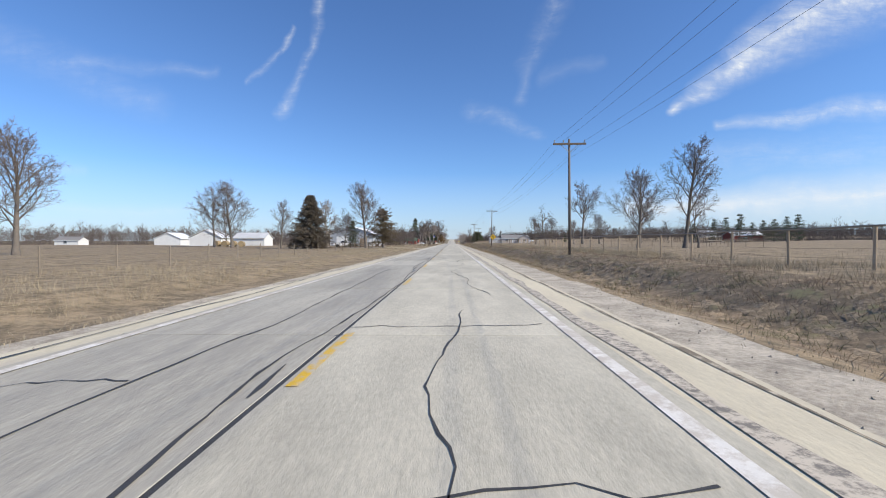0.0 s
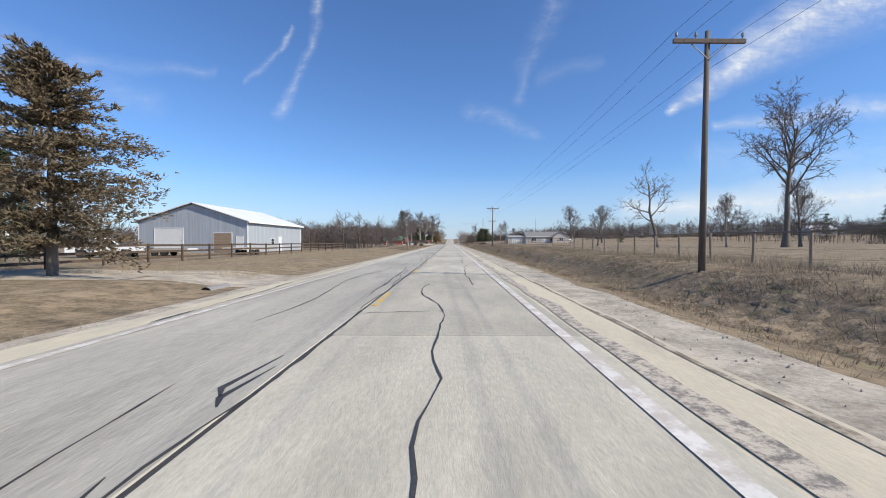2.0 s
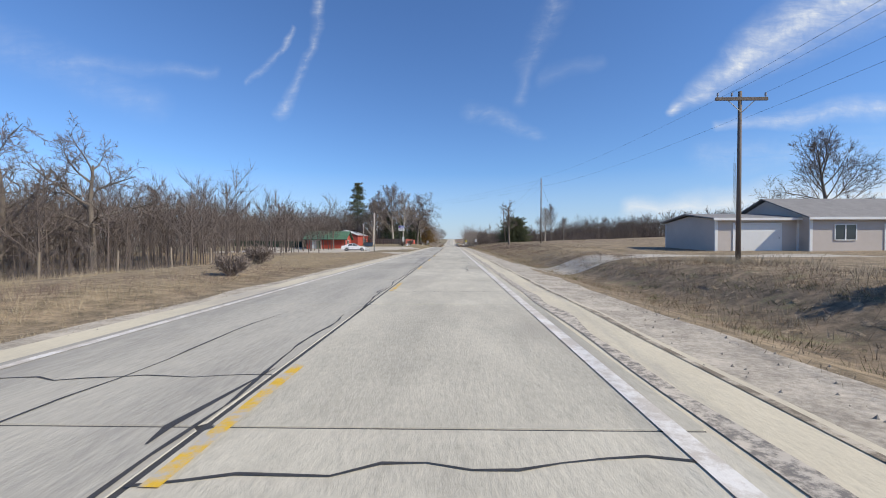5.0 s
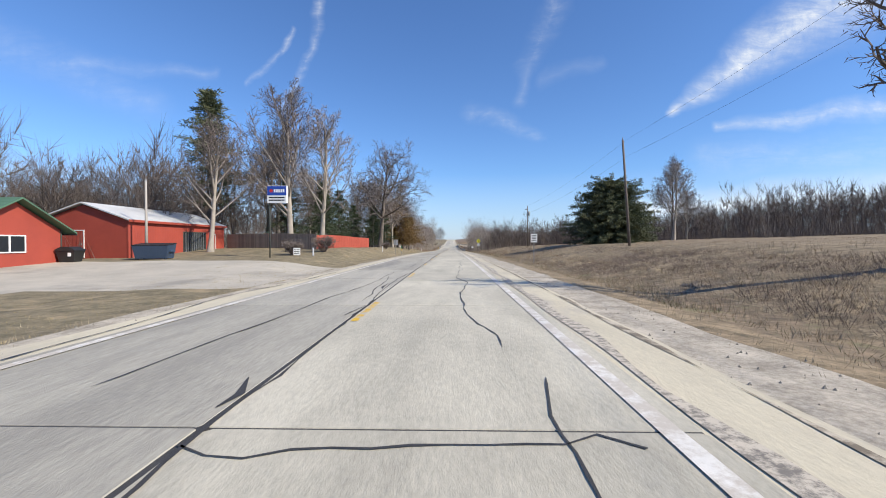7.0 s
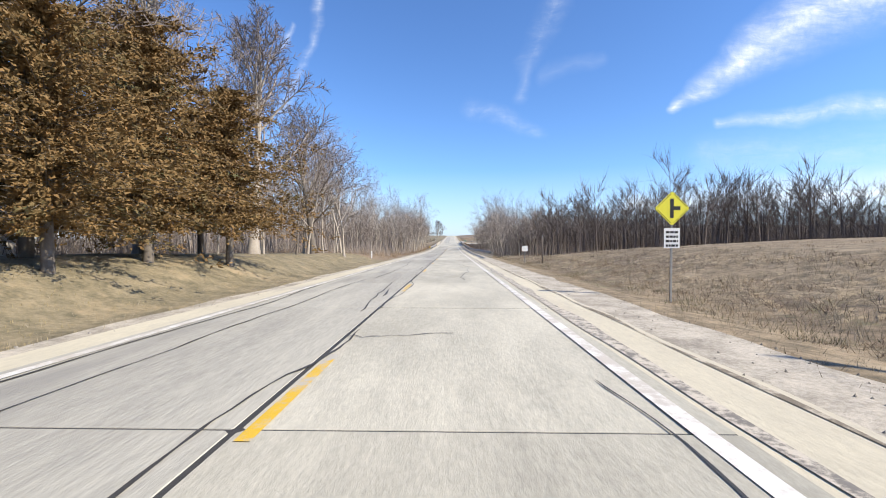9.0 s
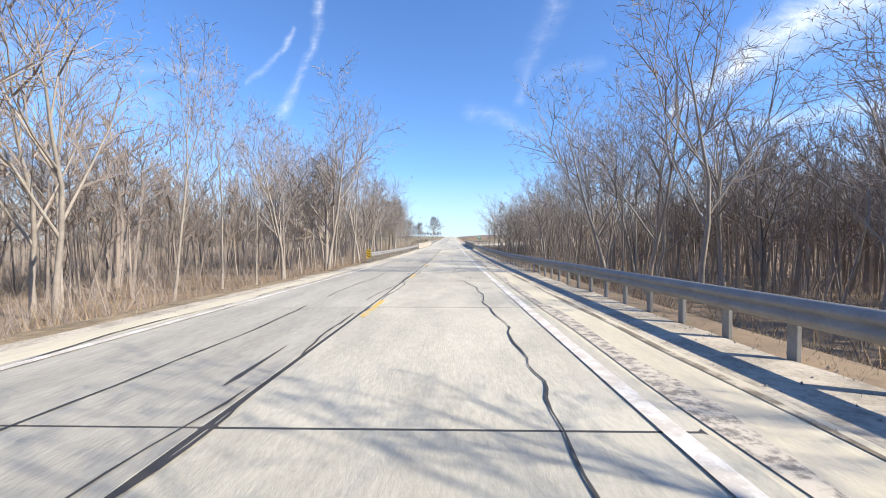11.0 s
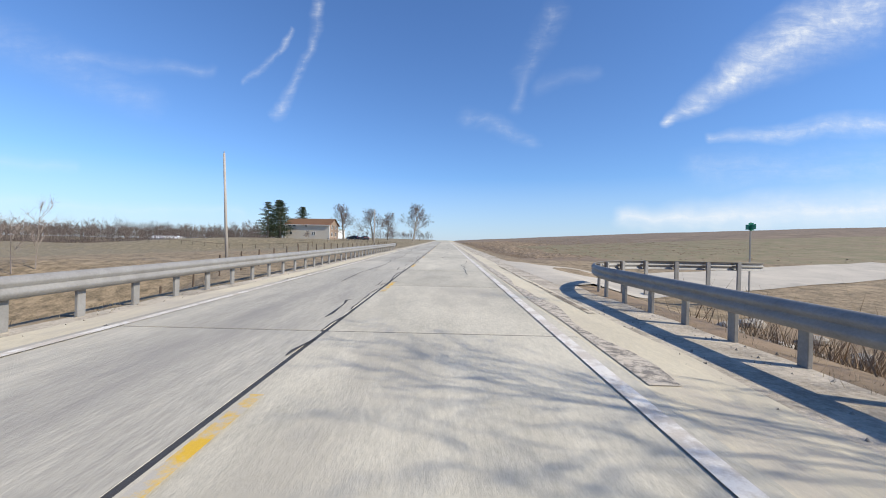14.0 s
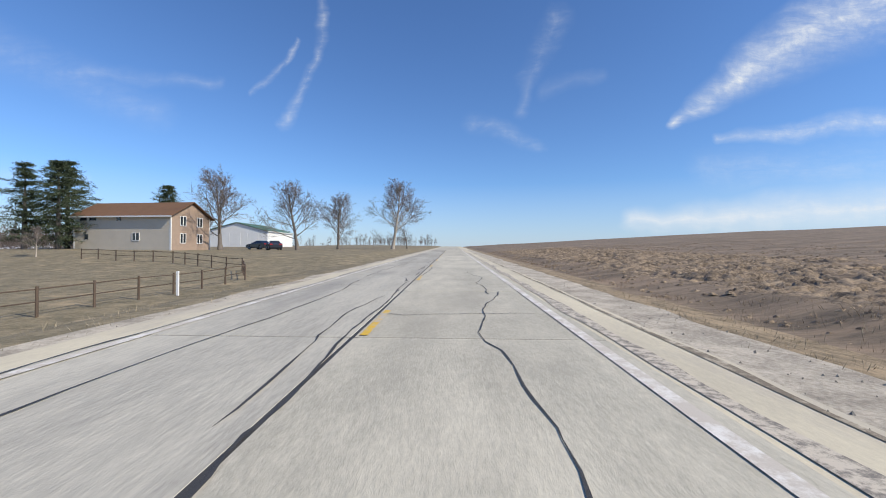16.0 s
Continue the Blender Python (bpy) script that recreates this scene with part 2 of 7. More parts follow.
M = {
    "concrete": material("road_concrete", (0.55, 0.51, 0.41), (0.37, 0.345, 0.28), 0.88, 0.6, 16.0, 0.4, third=(0.38, 0.35, 0.285), stretch=(1.5, 0.45, 1), contrast=1.6, per=0.10),
    "concrete_grey": material("grey_lane_concrete", (0.47, 0.44, 0.365), (0.31, 0.292, 0.25), 0.88, 0.5, 16.0, 0.4, third=(0.27, 0.255, 0.225), stretch=(1.6, 0.22, 1), contrast=1.6, per=0.10),
    "shoulder": material("shoulder_concrete", (0.62, 0.555, 0.41), (0.48, 0.43, 0.325), 0.9, 0.7, 16.0, 0.4, third=(0.41, 0.37, 0.31), stretch=(1.4, 0.4, 1), contrast=1.5),
    "gravel": material("gravel", (0.56, 0.495, 0.395), (0.27, 0.235, 0.185), 0.95, 1.2, 16.0, 0.8, contrast=1.8),
    "deck": material("bridge_deck", (0.57, 0.54, 0.45), (0.33, 0.315, 0.265), 0.88, 0.6, 12.0, 0.2, third=(0.25, 0.238, 0.205), stretch=(1.7, 0.4, 1), contrast=1.7),
    "grit": material("dark_grit", (0.28, 0.25, 0.22), (0.15, 0.135, 0.12), 0.9, 6.0, 60.0, 0.3),
    "lot": material("lot_concrete", (0.52, 0.47, 0.385), (0.38, 0.345, 0.285), 0.9, 0.4, 18.0, 0.4, third=(0.31, 0.285, 0.24), contrast=1.5),
    "tar": material("tar", (0.035, 0.034, 0.033), (0.07, 0.065, 0.06), 0.6, 6.0, 60.0, 0.3),
    "white_line": worn("white_line", (0.76, 0.73, 0.67), (0.52, 0.47, 0.40), 0.47),
    "joint_strip": worn("crumbled_joint", (0.21, 0.19, 0.165), (0.53, 0.47, 0.38), 0.47, 0.95, 7.0),
    "dirt_line": worn("dirt_line", (0.20, 0.165, 0.12), (0.50, 0.44, 0.34), 0.52, 0.95, 2.2),
    "yellow_line": worn("yellow_line", (0.70, 0.44, 0.04), (0.44, 0.41, 0.35), 0.50),
    "yellow_faint": worn("faint_yellow_line", (0.66, 0.46, 0.12), (0.50, 0.47, 0.41), 0.42),
    "dry_grass": material("dry_grass", (0.345, 0.26, 0.16), (0.105, 0.082, 0.048), 0.95, 1.6, 9.0, 0.8, third=(0.35, 0.27, 0.17), contrast=1.7),
    "lawn": material("winter_lawn", (0.29, 0.235, 0.145), (0.115, 0.10, 0.06), 0.95, 1.5, 8.0, 1.0, third=(0.34, 0.265, 0.16), contrast=1.6),
    "stubble": material("stubble_field", (0.27, 0.20, 0.135), (0.10, 0.077, 0.053), 0.95, 0.5, 5.0, 1.0, third=(0.29, 0.21, 0.14), contrast=1.6, stretch=(0.35, 1.6, 1)),
    "green_field": material("green_field", (0.14, 0.142, 0.066), (0.27, 0.205, 0.13), 0.95, 0.5, 5.0, 1.0, third=(0.20, 0.15, 0.095), contrast=1.6),
    "litter": material("forest_floor", (0.30, 0.215, 0.14), (0.15, 0.115, 0.075), 0.95, 0.8, 7.0, 1.0, third=(0.28, 0.21, 0.13)),
    "earth": material("brushy_bank", (0.31, 0.23, 0.145), (0.085, 0.066, 0.042), 0.95, 1.9, 5.0, 1.0, third=(0.22, 0.20, 0.10), contrast=1.5),
    "blade": material("dead_grass_blade", (0.42, 0.35, 0.24), (0.24, 0.20, 0.135), 0.9, 0.5, 6.0, 0.0),
    "weed_brown": material("matted_brown_weed", (0.34, 0.245, 0.155), (0.14, 0.10, 0.065), 0.95, 1.4, 6.0, 0.0, third=(0.36, 0.27, 0.165), contrast=1.5),
    "weed_green": material("dull_green_weed", (0.16, 0.15, 0.065), (0.075, 0.08, 0.035), 0.9, 1.4, 6.0, 0.0, contrast=1.4),
    "bramble": material("purple_brown_bramble", (0.21, 0.15, 0.125), (0.11, 0.08, 0.07), 0.9, 1.4, 6.0, 0.0, contrast=1.3),
    "weed_mat": material("matted_weeds", (0.38, 0.29, 0.185), (0.11, 0.085, 0.055), 0.95, 2.2, 16.0, 1.0, third=(0.13, 0.125, 0.06), contrast=2.2),
    "grass_mat": material("matted_grass", (0.40, 0.31, 0.19), (0.15, 0.115, 0.07), 0.95, 2.0, 16.0, 1.0, third=(0.24, 0.175, 0.11), contrast=2.0),
    "field_mat": material("matted_stalks", (0.38, 0.285, 0.185), (0.085, 0.064, 0.046), 0.95, 1.8, 14.0, 1.0, third=(0.20, 0.15, 0.105), contrast=2.2),
    "bark": material("grey_bark", (0.21, 0.18, 0.15), (0.10, 0.085, 0.07), 0.9, 2.0, 25.0, 0.8, local=True),
    "pale_bark": material("pale_bark", (0.46, 0.405, 0.335), (0.22, 0.19, 0.16), 0.9, 1.5, 18.0, 0.8, local=True),
    "oak_bark": material("oak_bark", (0.215, 0.18, 0.148), (0.085, 0.072, 0.062), 0.95, 3.0, 14.0, 1.0, stretch=(2.5, 2.5, 0.6), contrast=1.4, local=True),
    "twig": material("twig", (0.215, 0.175, 0.155), (0.12, 0.10, 0.088), 0.9, 0.8, 6.0, 0.0, local=True),
    "wood_twig": material("woods_twig", (0.37, 0.31, 0.265), (0.20, 0.17, 0.145), 0.9, 0.8, 6.0, 0.0, local=True),
    "far_twig": material("far_woods_twig", (0.17, 0.136, 0.118), (0.088, 0.073, 0.064), 0.9, 0.25, 3.0, 0.0),
    "needle": material("green_needle", (0.078, 0.10, 0.05), (0.036, 0.054, 0.028), 0.8, 1.2, 8.0, 0.0, local=True),
    "needle_soft": material("soft_pine_needle", (0.165, 0.17, 0.085), (0.055, 0.075, 0.04), 0.75, 0.55, 5.0, 0.0, local=True),
    "needle_old": material("browned_needle", (0.18, 0.145, 0.11), (0.085, 0.075, 0.055), 0.85, 1.2, 8.0, 0.0, local=True),
    "needle_pine": material("pine_needle", (0.20, 0.14, 0.085), (0.08, 0.078, 0.048), 0.85, 1.3, 6.0, 0.0, local=True),
    "blade_lawn": material("lawn_blade", (0.38, 0.30, 0.17), (0.22, 0.19, 0.10), 0.9, 0.4, 5.0, 0.0),
    "rust_leaf": material("rusty_cedar_leaf", (0.26, 0.145, 0.05), (0.10, 0.075, 0.03), 0.85, 0.9, 5.0, 0.0, third=(0.065, 0.075, 0.032), local=True),
    "pole_wood": material("weathered_pole", (0.21, 0.17, 0.14), (0.10, 0.085, 0.075), 0.9, 3.0, 30.0, 0.5, stretch=(6, 6, 0.5), local=True),
    "grey_pole": material("pale_grey_pole", (0.46, 0.42, 0.37), (0.30, 0.27, 0.24), 0.85, 3.0, 30.0, 0.4, stretch=(6, 6, 0.5), local=True),
    "wire": material("wire", (0.03, 0.03, 0.032), (0.05, 0.05, 0.05), 0.5, 3.0, 10.0, 0.0),
    "ceramic": material("insulator", (0.30, 0.30, 0.31), (0.2, 0.2, 0.2), 0.3, 3.0, 10.0, 0.0),
    "galv": material("galvanised_steel", (0.33, 0.325, 0.31), (0.20, 0.195, 0.185), 0.65, 2.5, 30.0, 0.1, metal=0.15),
    "parapet": material("parapet_concrete", (0.42, 0.375, 0.30), (0.31, 0.28, 0.23), 0.9, 0.6, 35.0, 0.3, third=(0.27, 0.245, 0.205), stretch=(1, 0.5, 1.5)),
    "fence_wood": material("fence_wood", (0.30, 0.25, 0.19), (0.17, 0.14, 0.11), 0.9, 2.0, 25.0, 0.5, per=0.25),
    "fence_brown": material("brown_fence_board", (0.36, 0.29, 0.22), (0.21, 0.17, 0.13), 0.9, 2.0, 25.0, 0.5, per=0.2, local=True),
    "green_board": material("dark_green_board", (0.05, 0.085, 0.06), (0.03, 0.055, 0.04), 0.85, 1.5, 20.0, 0.2, per=0.2),
    "fence_dark": material("dark_fence_board", (0.065, 0.048, 0.036), (0.12, 0.085, 0.06), 0.85, 2.0, 25.0, 0.4, per=0.15),
    "fence_pale": material("pale_fence_post", (0.44, 0.34, 0.235), (0.29, 0.225, 0.155), 0.85, 2.0, 25.0, 0.4, per=0.2),
    "pipe": material("rusty_pipe", (0.17, 0.105, 0.07), (0.28, 0.20, 0.145), 0.85, 2.0, 25.0, 0.2, spec=0.15),
    "metal_wall": ribbed(material("pale_sheet_metal", (0.50, 0.53, 0.56), (0.30, 0.33, 0.36), 0.5, 0.9, 6.0, 0.0, metal=0.15, stretch=(5, 5, 0.12), contrast=1.3, local=True), 0.3, "X", 1.0),
    "metal_roof": ribbed(material("white_sheet_roof", (0.80, 0.81, 0.82), (0.70, 0.71, 0.72), 0.4, 0.4, 20.0, 0.0), 0.4, "Y"),
    "white_side": material("white_siding", (0.76, 0.76, 0.74), (0.64, 0.64, 0.62), 0.6, 0.6, 20.0, 0.1),
    "beige_side": material("beige_siding", (0.55, 0.49, 0.44), (0.45, 0.40, 0.36), 0.7, 0.6, 20.0, 0.1),
    "cream": material("cream_stucco", (0.60, 0.54, 0.44), (0.50, 0.45, 0.37), 0.85, 0.6, 30.0, 0.3),
    "brown_roof": material("brown_shingle", (0.20, 0.105, 0.055), (0.13, 0.075, 0.045), 0.9, 1.5, 14.0, 0.7),
    "brick": material("tan_brick", (0.36, 0.27, 0.205), (0.26, 0.195, 0.15), 0.9, 3.0, 22.0, 0.5),
    "grey_roof": material("grey_shingle", (0.26, 0.25, 0.24), (0.17, 0.165, 0.16), 0.9, 1.5, 14.0, 0.6),
    "red_side": ribbed(material("red_board", (0.40, 0.072, 0.045), (0.29, 0.052, 0.035), 0.7, 0.6, 20.0, 0.0), 0.3),
    "red_fence": material("red_fence_board", (0.43, 0.085, 0.05), (0.32, 0.06, 0.036), 0.8, 0.8, 20.0, 0.2, per=0.1),
    "green_roof": ribbed(material("green_sheet_roof", (0.10, 0.19, 0.12), (0.06, 0.13, 0.08), 0.5, 0.6, 20.0, 0.0), 0.4, "Y"),
    "pale_roof": ribbed(material("pale_sheet_roof", (0.62, 0.63, 0.63), (0.45, 0.45, 0.45), 0.5, 0.6, 20.0, 0.0), 0.4, "Y"),
    "trim": material("white_trim", (0.78, 0.78, 0.76), (0.68, 0.68, 0.66), 0.5, 1.0, 20.0, 0.0),
    "dark_trim": material("dark_trim", (0.05, 0.06, 0.05), (0.08, 0.08, 0.07), 0.6, 1.0, 20.0, 0.0),
    "door_tan": material("tan_door", (0.34, 0.25, 0.17), (0.25, 0.19, 0.13), 0.6, 1.0, 20.0, 0.1, stretch=(1, 1, 8)),
    "glass": material("window_glass", (0.02, 0.025, 0.03), (0.03, 0.035, 0.04), 0.06, 1.0, 5.0, 0.0, spec=0.7),
    "sign_yellow": material("sign_yellow", (0.80, 0.50, 0.03), (0.72, 0.44, 0.03), 0.45, 3.0, 30.0, 0.0),
    "sign_lime": material("sign_lime", (0.78, 0.72, 0.06), (0.70, 0.64, 0.05), 0.45, 3.0, 30.0, 0.0),
    "sign_white": material("sign_white", (0.80, 0.80, 0.78), (0.70, 0.70, 0.68), 0.45, 3.0, 30.0, 0.0),
    "sign_green": material("sign_green", (0.015, 0.22, 0.14), (0.012, 0.18, 0.11), 0.45, 3.0, 30.0, 0.0),
    "sign_blue": material("sign_blue", (0.02, 0.07, 0.36), (0.018, 0.055, 0.30), 0.4, 3.0, 30.0, 0.0),
    "sign_red": material("sign_red", (0.55, 0.04, 0.04), (0.45, 0.03, 0.03), 0.4, 3.0, 30.0, 0.0),
    "sign_back": material("sign_back", (0.42, 0.43, 0.42), (0.34, 0.35, 0.34), 0.45, 3.0, 30.0, 0.0, metal=0.4),
    "black": material("black_paint", (0.015, 0.015, 0.015), (0.03, 0.03, 0.03), 0.5, 3.0, 30.0, 0.0),
    "car_white": material("white_car_paint", (0.80, 0.81, 0.82), (0.76, 0.77, 0.78), 0.18, 1.0, 5.0, 0.0, spec=0.6),
    "car_dark": material("dark_car_paint", (0.02, 0.025, 0.04), (0.03, 0.035, 0.05), 0.18, 1.0, 5.0, 0.0, spec=0.6),
    "rubber": material("tyre_rubber", (0.02, 0.02, 0.02), (0.035, 0.035, 0.035), 0.85, 3.0, 40.0, 0.2),
    "alloy": material("alloy_rim", (0.50, 0.50, 0.52), (0.40, 0.40, 0.42), 0.35, 3.0, 40.0, 0.0, metal=0.8),
    "lamp_red": material("tail_lamp", (0.40, 0.02, 0.02), (0.30, 0.015, 0.015), 0.25, 3.0, 20.0, 0.0),
    "bin_blue": material("dumpster_blue", (0.05, 0.08, 0.13), (0.03, 0.05, 0.09), 0.6, 1.0, 15.0, 0.1),
    "hay": material("straw_bale", (0.38, 0.29, 0.17), (0.26, 0.20, 0.12), 0.95, 3.0, 30.0, 0.8),
    "rock": material("grey_rock", (0.42, 0.38, 0.32), (0.24, 0.22, 0.185), 0.9, 1.5, 18.0, 0.7, per=0.2),
    "water": material("river_water", (0.06, 0.065, 0.05), (0.04, 0.045, 0.035), 0.08, 0.5, 4.0, 0.4, spec=0.6),
}


# ---- building blocks ----
def mesh_of(name, verts, faces, mats, smooth=False, slots=None):
    me = bpy.data.meshes.new(name)
    me.from_pydata(verts, [], faces)
    for m in (mats if isinstance(mats, (list, tuple)) else [mats]):
        me.materials.append(M[m])
    if slots is not None:
        me.polygons.foreach_set("material_index", slots)
    if smooth:
        me.polygons.foreach_set("use_smooth", [True] * len(faces))
    me.update()
    return me


def part(name, data, parent, label="", at=None):
    """Links mesh data as ONE mesh object under a thing or a part."""
    ob = new(name, data)
    ob.parent = parent
    if at is not None:
        ob.matrix_basis = at
    return tagged(ob, label)


def thing(name, at, label, category, group="", kind=""):
    ob = new(name)
    ob.empty_display_size = 0.3
    ob.matrix_basis = at
    return tagged(ob, label, category, group, kind)


class Shape:
    """Gathers boxes, tubes and prisms into one mesh."""

    def __init__(self):
        self.v, self.f = [], []

    def add(self, verts, faces):
        n = len(self.v)
        self.v += [tuple(p) for p in verts]
        self.f += [tuple(i + n for i in f) for f in faces]
        return self

    def box(self, x0, y0, z0, x1, y1, z1, chamfer=0.0):
        c = chamfer
        if not c:
            v = [(x, y, z) for z in (z0, z1) for y in (y0, y1) for x in (x0, x1)]
            return self.add(v, [(0, 2, 3, 1), (4, 5, 7, 6), (0, 1, 5, 4), (2, 6, 7, 3), (0, 4, 6, 2), (1, 3, 7, 5)])
        ring = lambda z, d: [(x0 + c + d, y0 + d, z), (x1 - c - d, y0 + d, z), (x1 - d, y0 + c + d, z), (x1 - d, y1 - c - d, z),
                             (x1 - c - d, y1 - d, z), (x0 + c + d, y1 - d, z), (x0 + d, y1 - c - d, z), (x0 + d, y0 + c + d, z)]
        v = ring(z0, 0) + ring(z1 - c, 0) + ring(z1, c)
        f = [tuple(range(7, -1, -1)), tuple(range(16, 24))]
        for k in (0, 8):
            f += [(k + i, k + (i + 1) % 8, k + 8 + (i + 1) % 8, k + 8 + i) for i in range(8)]
        return self.add(v, f)

    def tube(self, p, q, r0, r1, n=8, caps=True):
        p, q = Vector(p), Vector(q)
        d = (q - p).normalized()
        a = d.orthogonal().normalized()
        b = d.cross(a)
        v = []
        for c, r in ((p, r0), (q, r1)):
            v += [c + (a * math.cos(6.2832 * i / n) + b * math.sin(6.2832 * i / n)) * r for i in range(n)]
        f = [(i, (i + 1) % n, n + (i + 1) % n, n + i) for i in range(n)]
        if caps:
            f += [tuple(range(n - 1, -1, -1)), tuple(range(n, 2 * n))]
        return self.add(v, f)

    def prism(self, outline, depth, axis="y", at=0.0):
        """Extrudes a closed outline (x, z) along y, (y, z) along x or (x, y) along z."""
        place = {"y": lambda a, b, d: (a, d, b), "x": lambda a, b, d: (d, a, b), "z": lambda a, b, d: (a, b, d)}[axis]
        n = len(outline)
        v = [place(a, b, at) for a, b in outline] + [place(a, b, at + depth) for a, b in outline]
        f = [(i, (i + 1) % n, n + (i + 1) % n, n + i) for i in range(n)] + [tuple(range(n - 1, -1, -1)), tuple(range(n, 2 * n))]
        return self.add(v, f)

    def sweep(self, profile, path, closed=True):
        """Runs a profile (sideways, up) along a list of points."""
        n, rows = len(profile), len(path)
        v = []
        for i, p in enumerate(path):
            a, b = path[max(i - 1, 0)], path[min(i + 1, rows - 1)]
            d = (Vector(b) - Vector(a)).normalized()
            side = Vector((d.y, -d.x, 0)).normalized()
            v += [Vector(p) + side * s + Vector((0, 0, u)) for s, u in profile]
        f = []
        for i in range(rows - 1):
            for k in range(n if closed else n - 1):
                f.append((i * n + k, i * n + (k + 1) % n, (i + 1) * n + (k + 1) % n, (i + 1) * n + k))
        if closed:
            f += [tuple(range(n - 1, -1, -1)), tuple((rows - 1) * n + k for k in range(n))]
        return self.add(v, f)

    def mesh(self, name, mats, smooth=False):
        me = mesh_of(name, self.v, self.f, mats, smooth)
        bm = bmesh.new()
        bm.from_mesh(me)
        bmesh.ops.recalc_face_normals(bm, faces=bm.faces)
        bm.to_mesh(me)
        bm.free()
        return me


def smooth_step(a, b, x):
    t = min(max((x - a) / (b - a), 0.0), 1.0)
    return t * t * (3 - 2 * t)


def mixed_by(y, knots):
    """Piecewise smooth value along the road."""
    for (a, va), (b, vb) in zip(knots, knots[1:]):
        if y < b:
            return va + (vb - va) * smooth_step(a, b, y)
    return knots[-1][1]


ROAD_L, ROAD_R = -4.95, 1.95           # edges of the two slab lanes
RIGHT_BANK = ((-300, 0.55), (215, 0.55), (260, 1.15), (380, 1.1), (430, -1.2), (550, -1.4), (585, 0.1), (9000, 0.1))
LEFT_BANK = ((-300, 0.2), (250, 0.0), (264, -0.4), (286, -0.35), (303, 0.3), (317, 0.95), (366, 1.0), (386, 0.7), (412, 0.2), (445, -1.3), (552, -1.6), (590, -0.6), (622, -0.9), (642, -0.8), (668, 0.25), (9000, 0.4))
RIGHT_DITCH = ((-300, -0.40), (225, -0.35), (255, -0.16), (395, -0.16), (430, -0.5), (560, -0.3), (575, -0.05), (600, -0.25), (9000, -0.25))


def skew(x):
    """The river runs aslant under the bridge."""
    return 2.3 * min(max(x, -16.0), 16.0)


def ground_z(x, y):
    """Height of the land."""
    p = road_z(y)
    channel = -2.6 * smooth_step(501, 512, y + skew(x)) * (1 - smooth_step(528, 540, y + skew(x)))
    if x > 3.0:
        bank, ditch = mixed_by(y, RIGHT_BANK), mixed_by(y, RIGHT_DITCH)
        if bank < -0.5:
            s = bank * smooth_step(4.3, 9.0, x)
        else:
            s = ditch * smooth_step(4.0, 6.0, x) * (1 - smooth_step(6.2, 8.6, x)) + bank * smooth_step(6.2, 9.8 + 6.0 * smooth_step(220, 258, y) * (1 - smooth_step(400, 430, y)), x)
        rise = 0.060 * smooth_step(560, 640, y) * max(0.0, min(x, 170.0) - 9.0)
        rise += 0.032 * smooth_step(225, 275, y) * (1 - smooth_step(400, 440, y)) * max(0.0, min(x, 75.0) - 10.0)
        back = 1.6 * smooth_step(60, 170, x) * (1 - smooth_step(400, 560, y))
        bumps = 0.10 * noise.noise((x * 0.25, y * 0.2, 0)) * smooth_step(5, 8, x) + 0.5 * noise.noise((x * 0.02, y * 0.02, 3)) * smooth_step(12, 40, x)
        bumps += 0.16 * noise.noise((x * 0.55, y * 0.40, 11)) * smooth_step(6.0, 8.0, x) * smooth_step(576, 584, y) * (1 - smooth_step(60, 90, x))
        return p + s + rise + back + bumps + channel * smooth_step(4.5, 7.5, x) - 0.03 - 0.15 * (1 - smooth_step(3.2, 3.9, x))
    if x < -4.0:
        bank = mixed_by(y, LEFT_BANK)
        if bank < -0.6:
            s = bank * smooth_step(-6.2, -11.0, x)
        else:
            s = bank * smooth_step(-7.0, -12.0, x) - 0.22 * smooth_step(-5.8, -7.2, x) * (1 - smooth_step(-7.6, -10.5, x))
        dip = -2.6 * smooth_step(-14, -32, x) * smooth_step(158, 190, y) * (1 - smooth_step(230, 254, y)) * (1 - smooth_step(-90, -140, x))
        dip -= 1.9 * smooth_step(-20, -60, x) * smooth_step(560, 600, y) * (1 - smooth_step(640, 668, y)) * (1 - smooth_step(-75, -140, x))
        dip -= 4.5 * smooth_step(-62, -125, x) * smooth_step(600, 700, y)
        bumps = dip + 0.08 * noise.noise((x * 0.25, y * 0.2, 5)) * smooth_step(-6, -9, x) + 0.4 * noise.noise((x * 0.02, y * 0.02, 7)) * smooth_step(-15, -45, x)
        return p + s + bumps + channel * smooth_step(-6.0, -9.0, x) - 0.03 - 0.15 * (1 - smooth_step(-4.9, -5.3, x))
    return p - 0.18 + channel * 0.0


def on_ground(x, y, turn=0.0, size=1.0, sink=0.0, tall=None):
    m = pose(x, y, ground_z(x, y) - sink, 0, 0, turn)
    return m @ Matrix.Diagonal((size, size, size if tall is None else tall, 1))


# ---- the land, the road and the bridge ----
def spread(a, b, step):
    n = max(1, round((b - a) / step))
    return [a + (b - a) * i / n for i in range(n)]


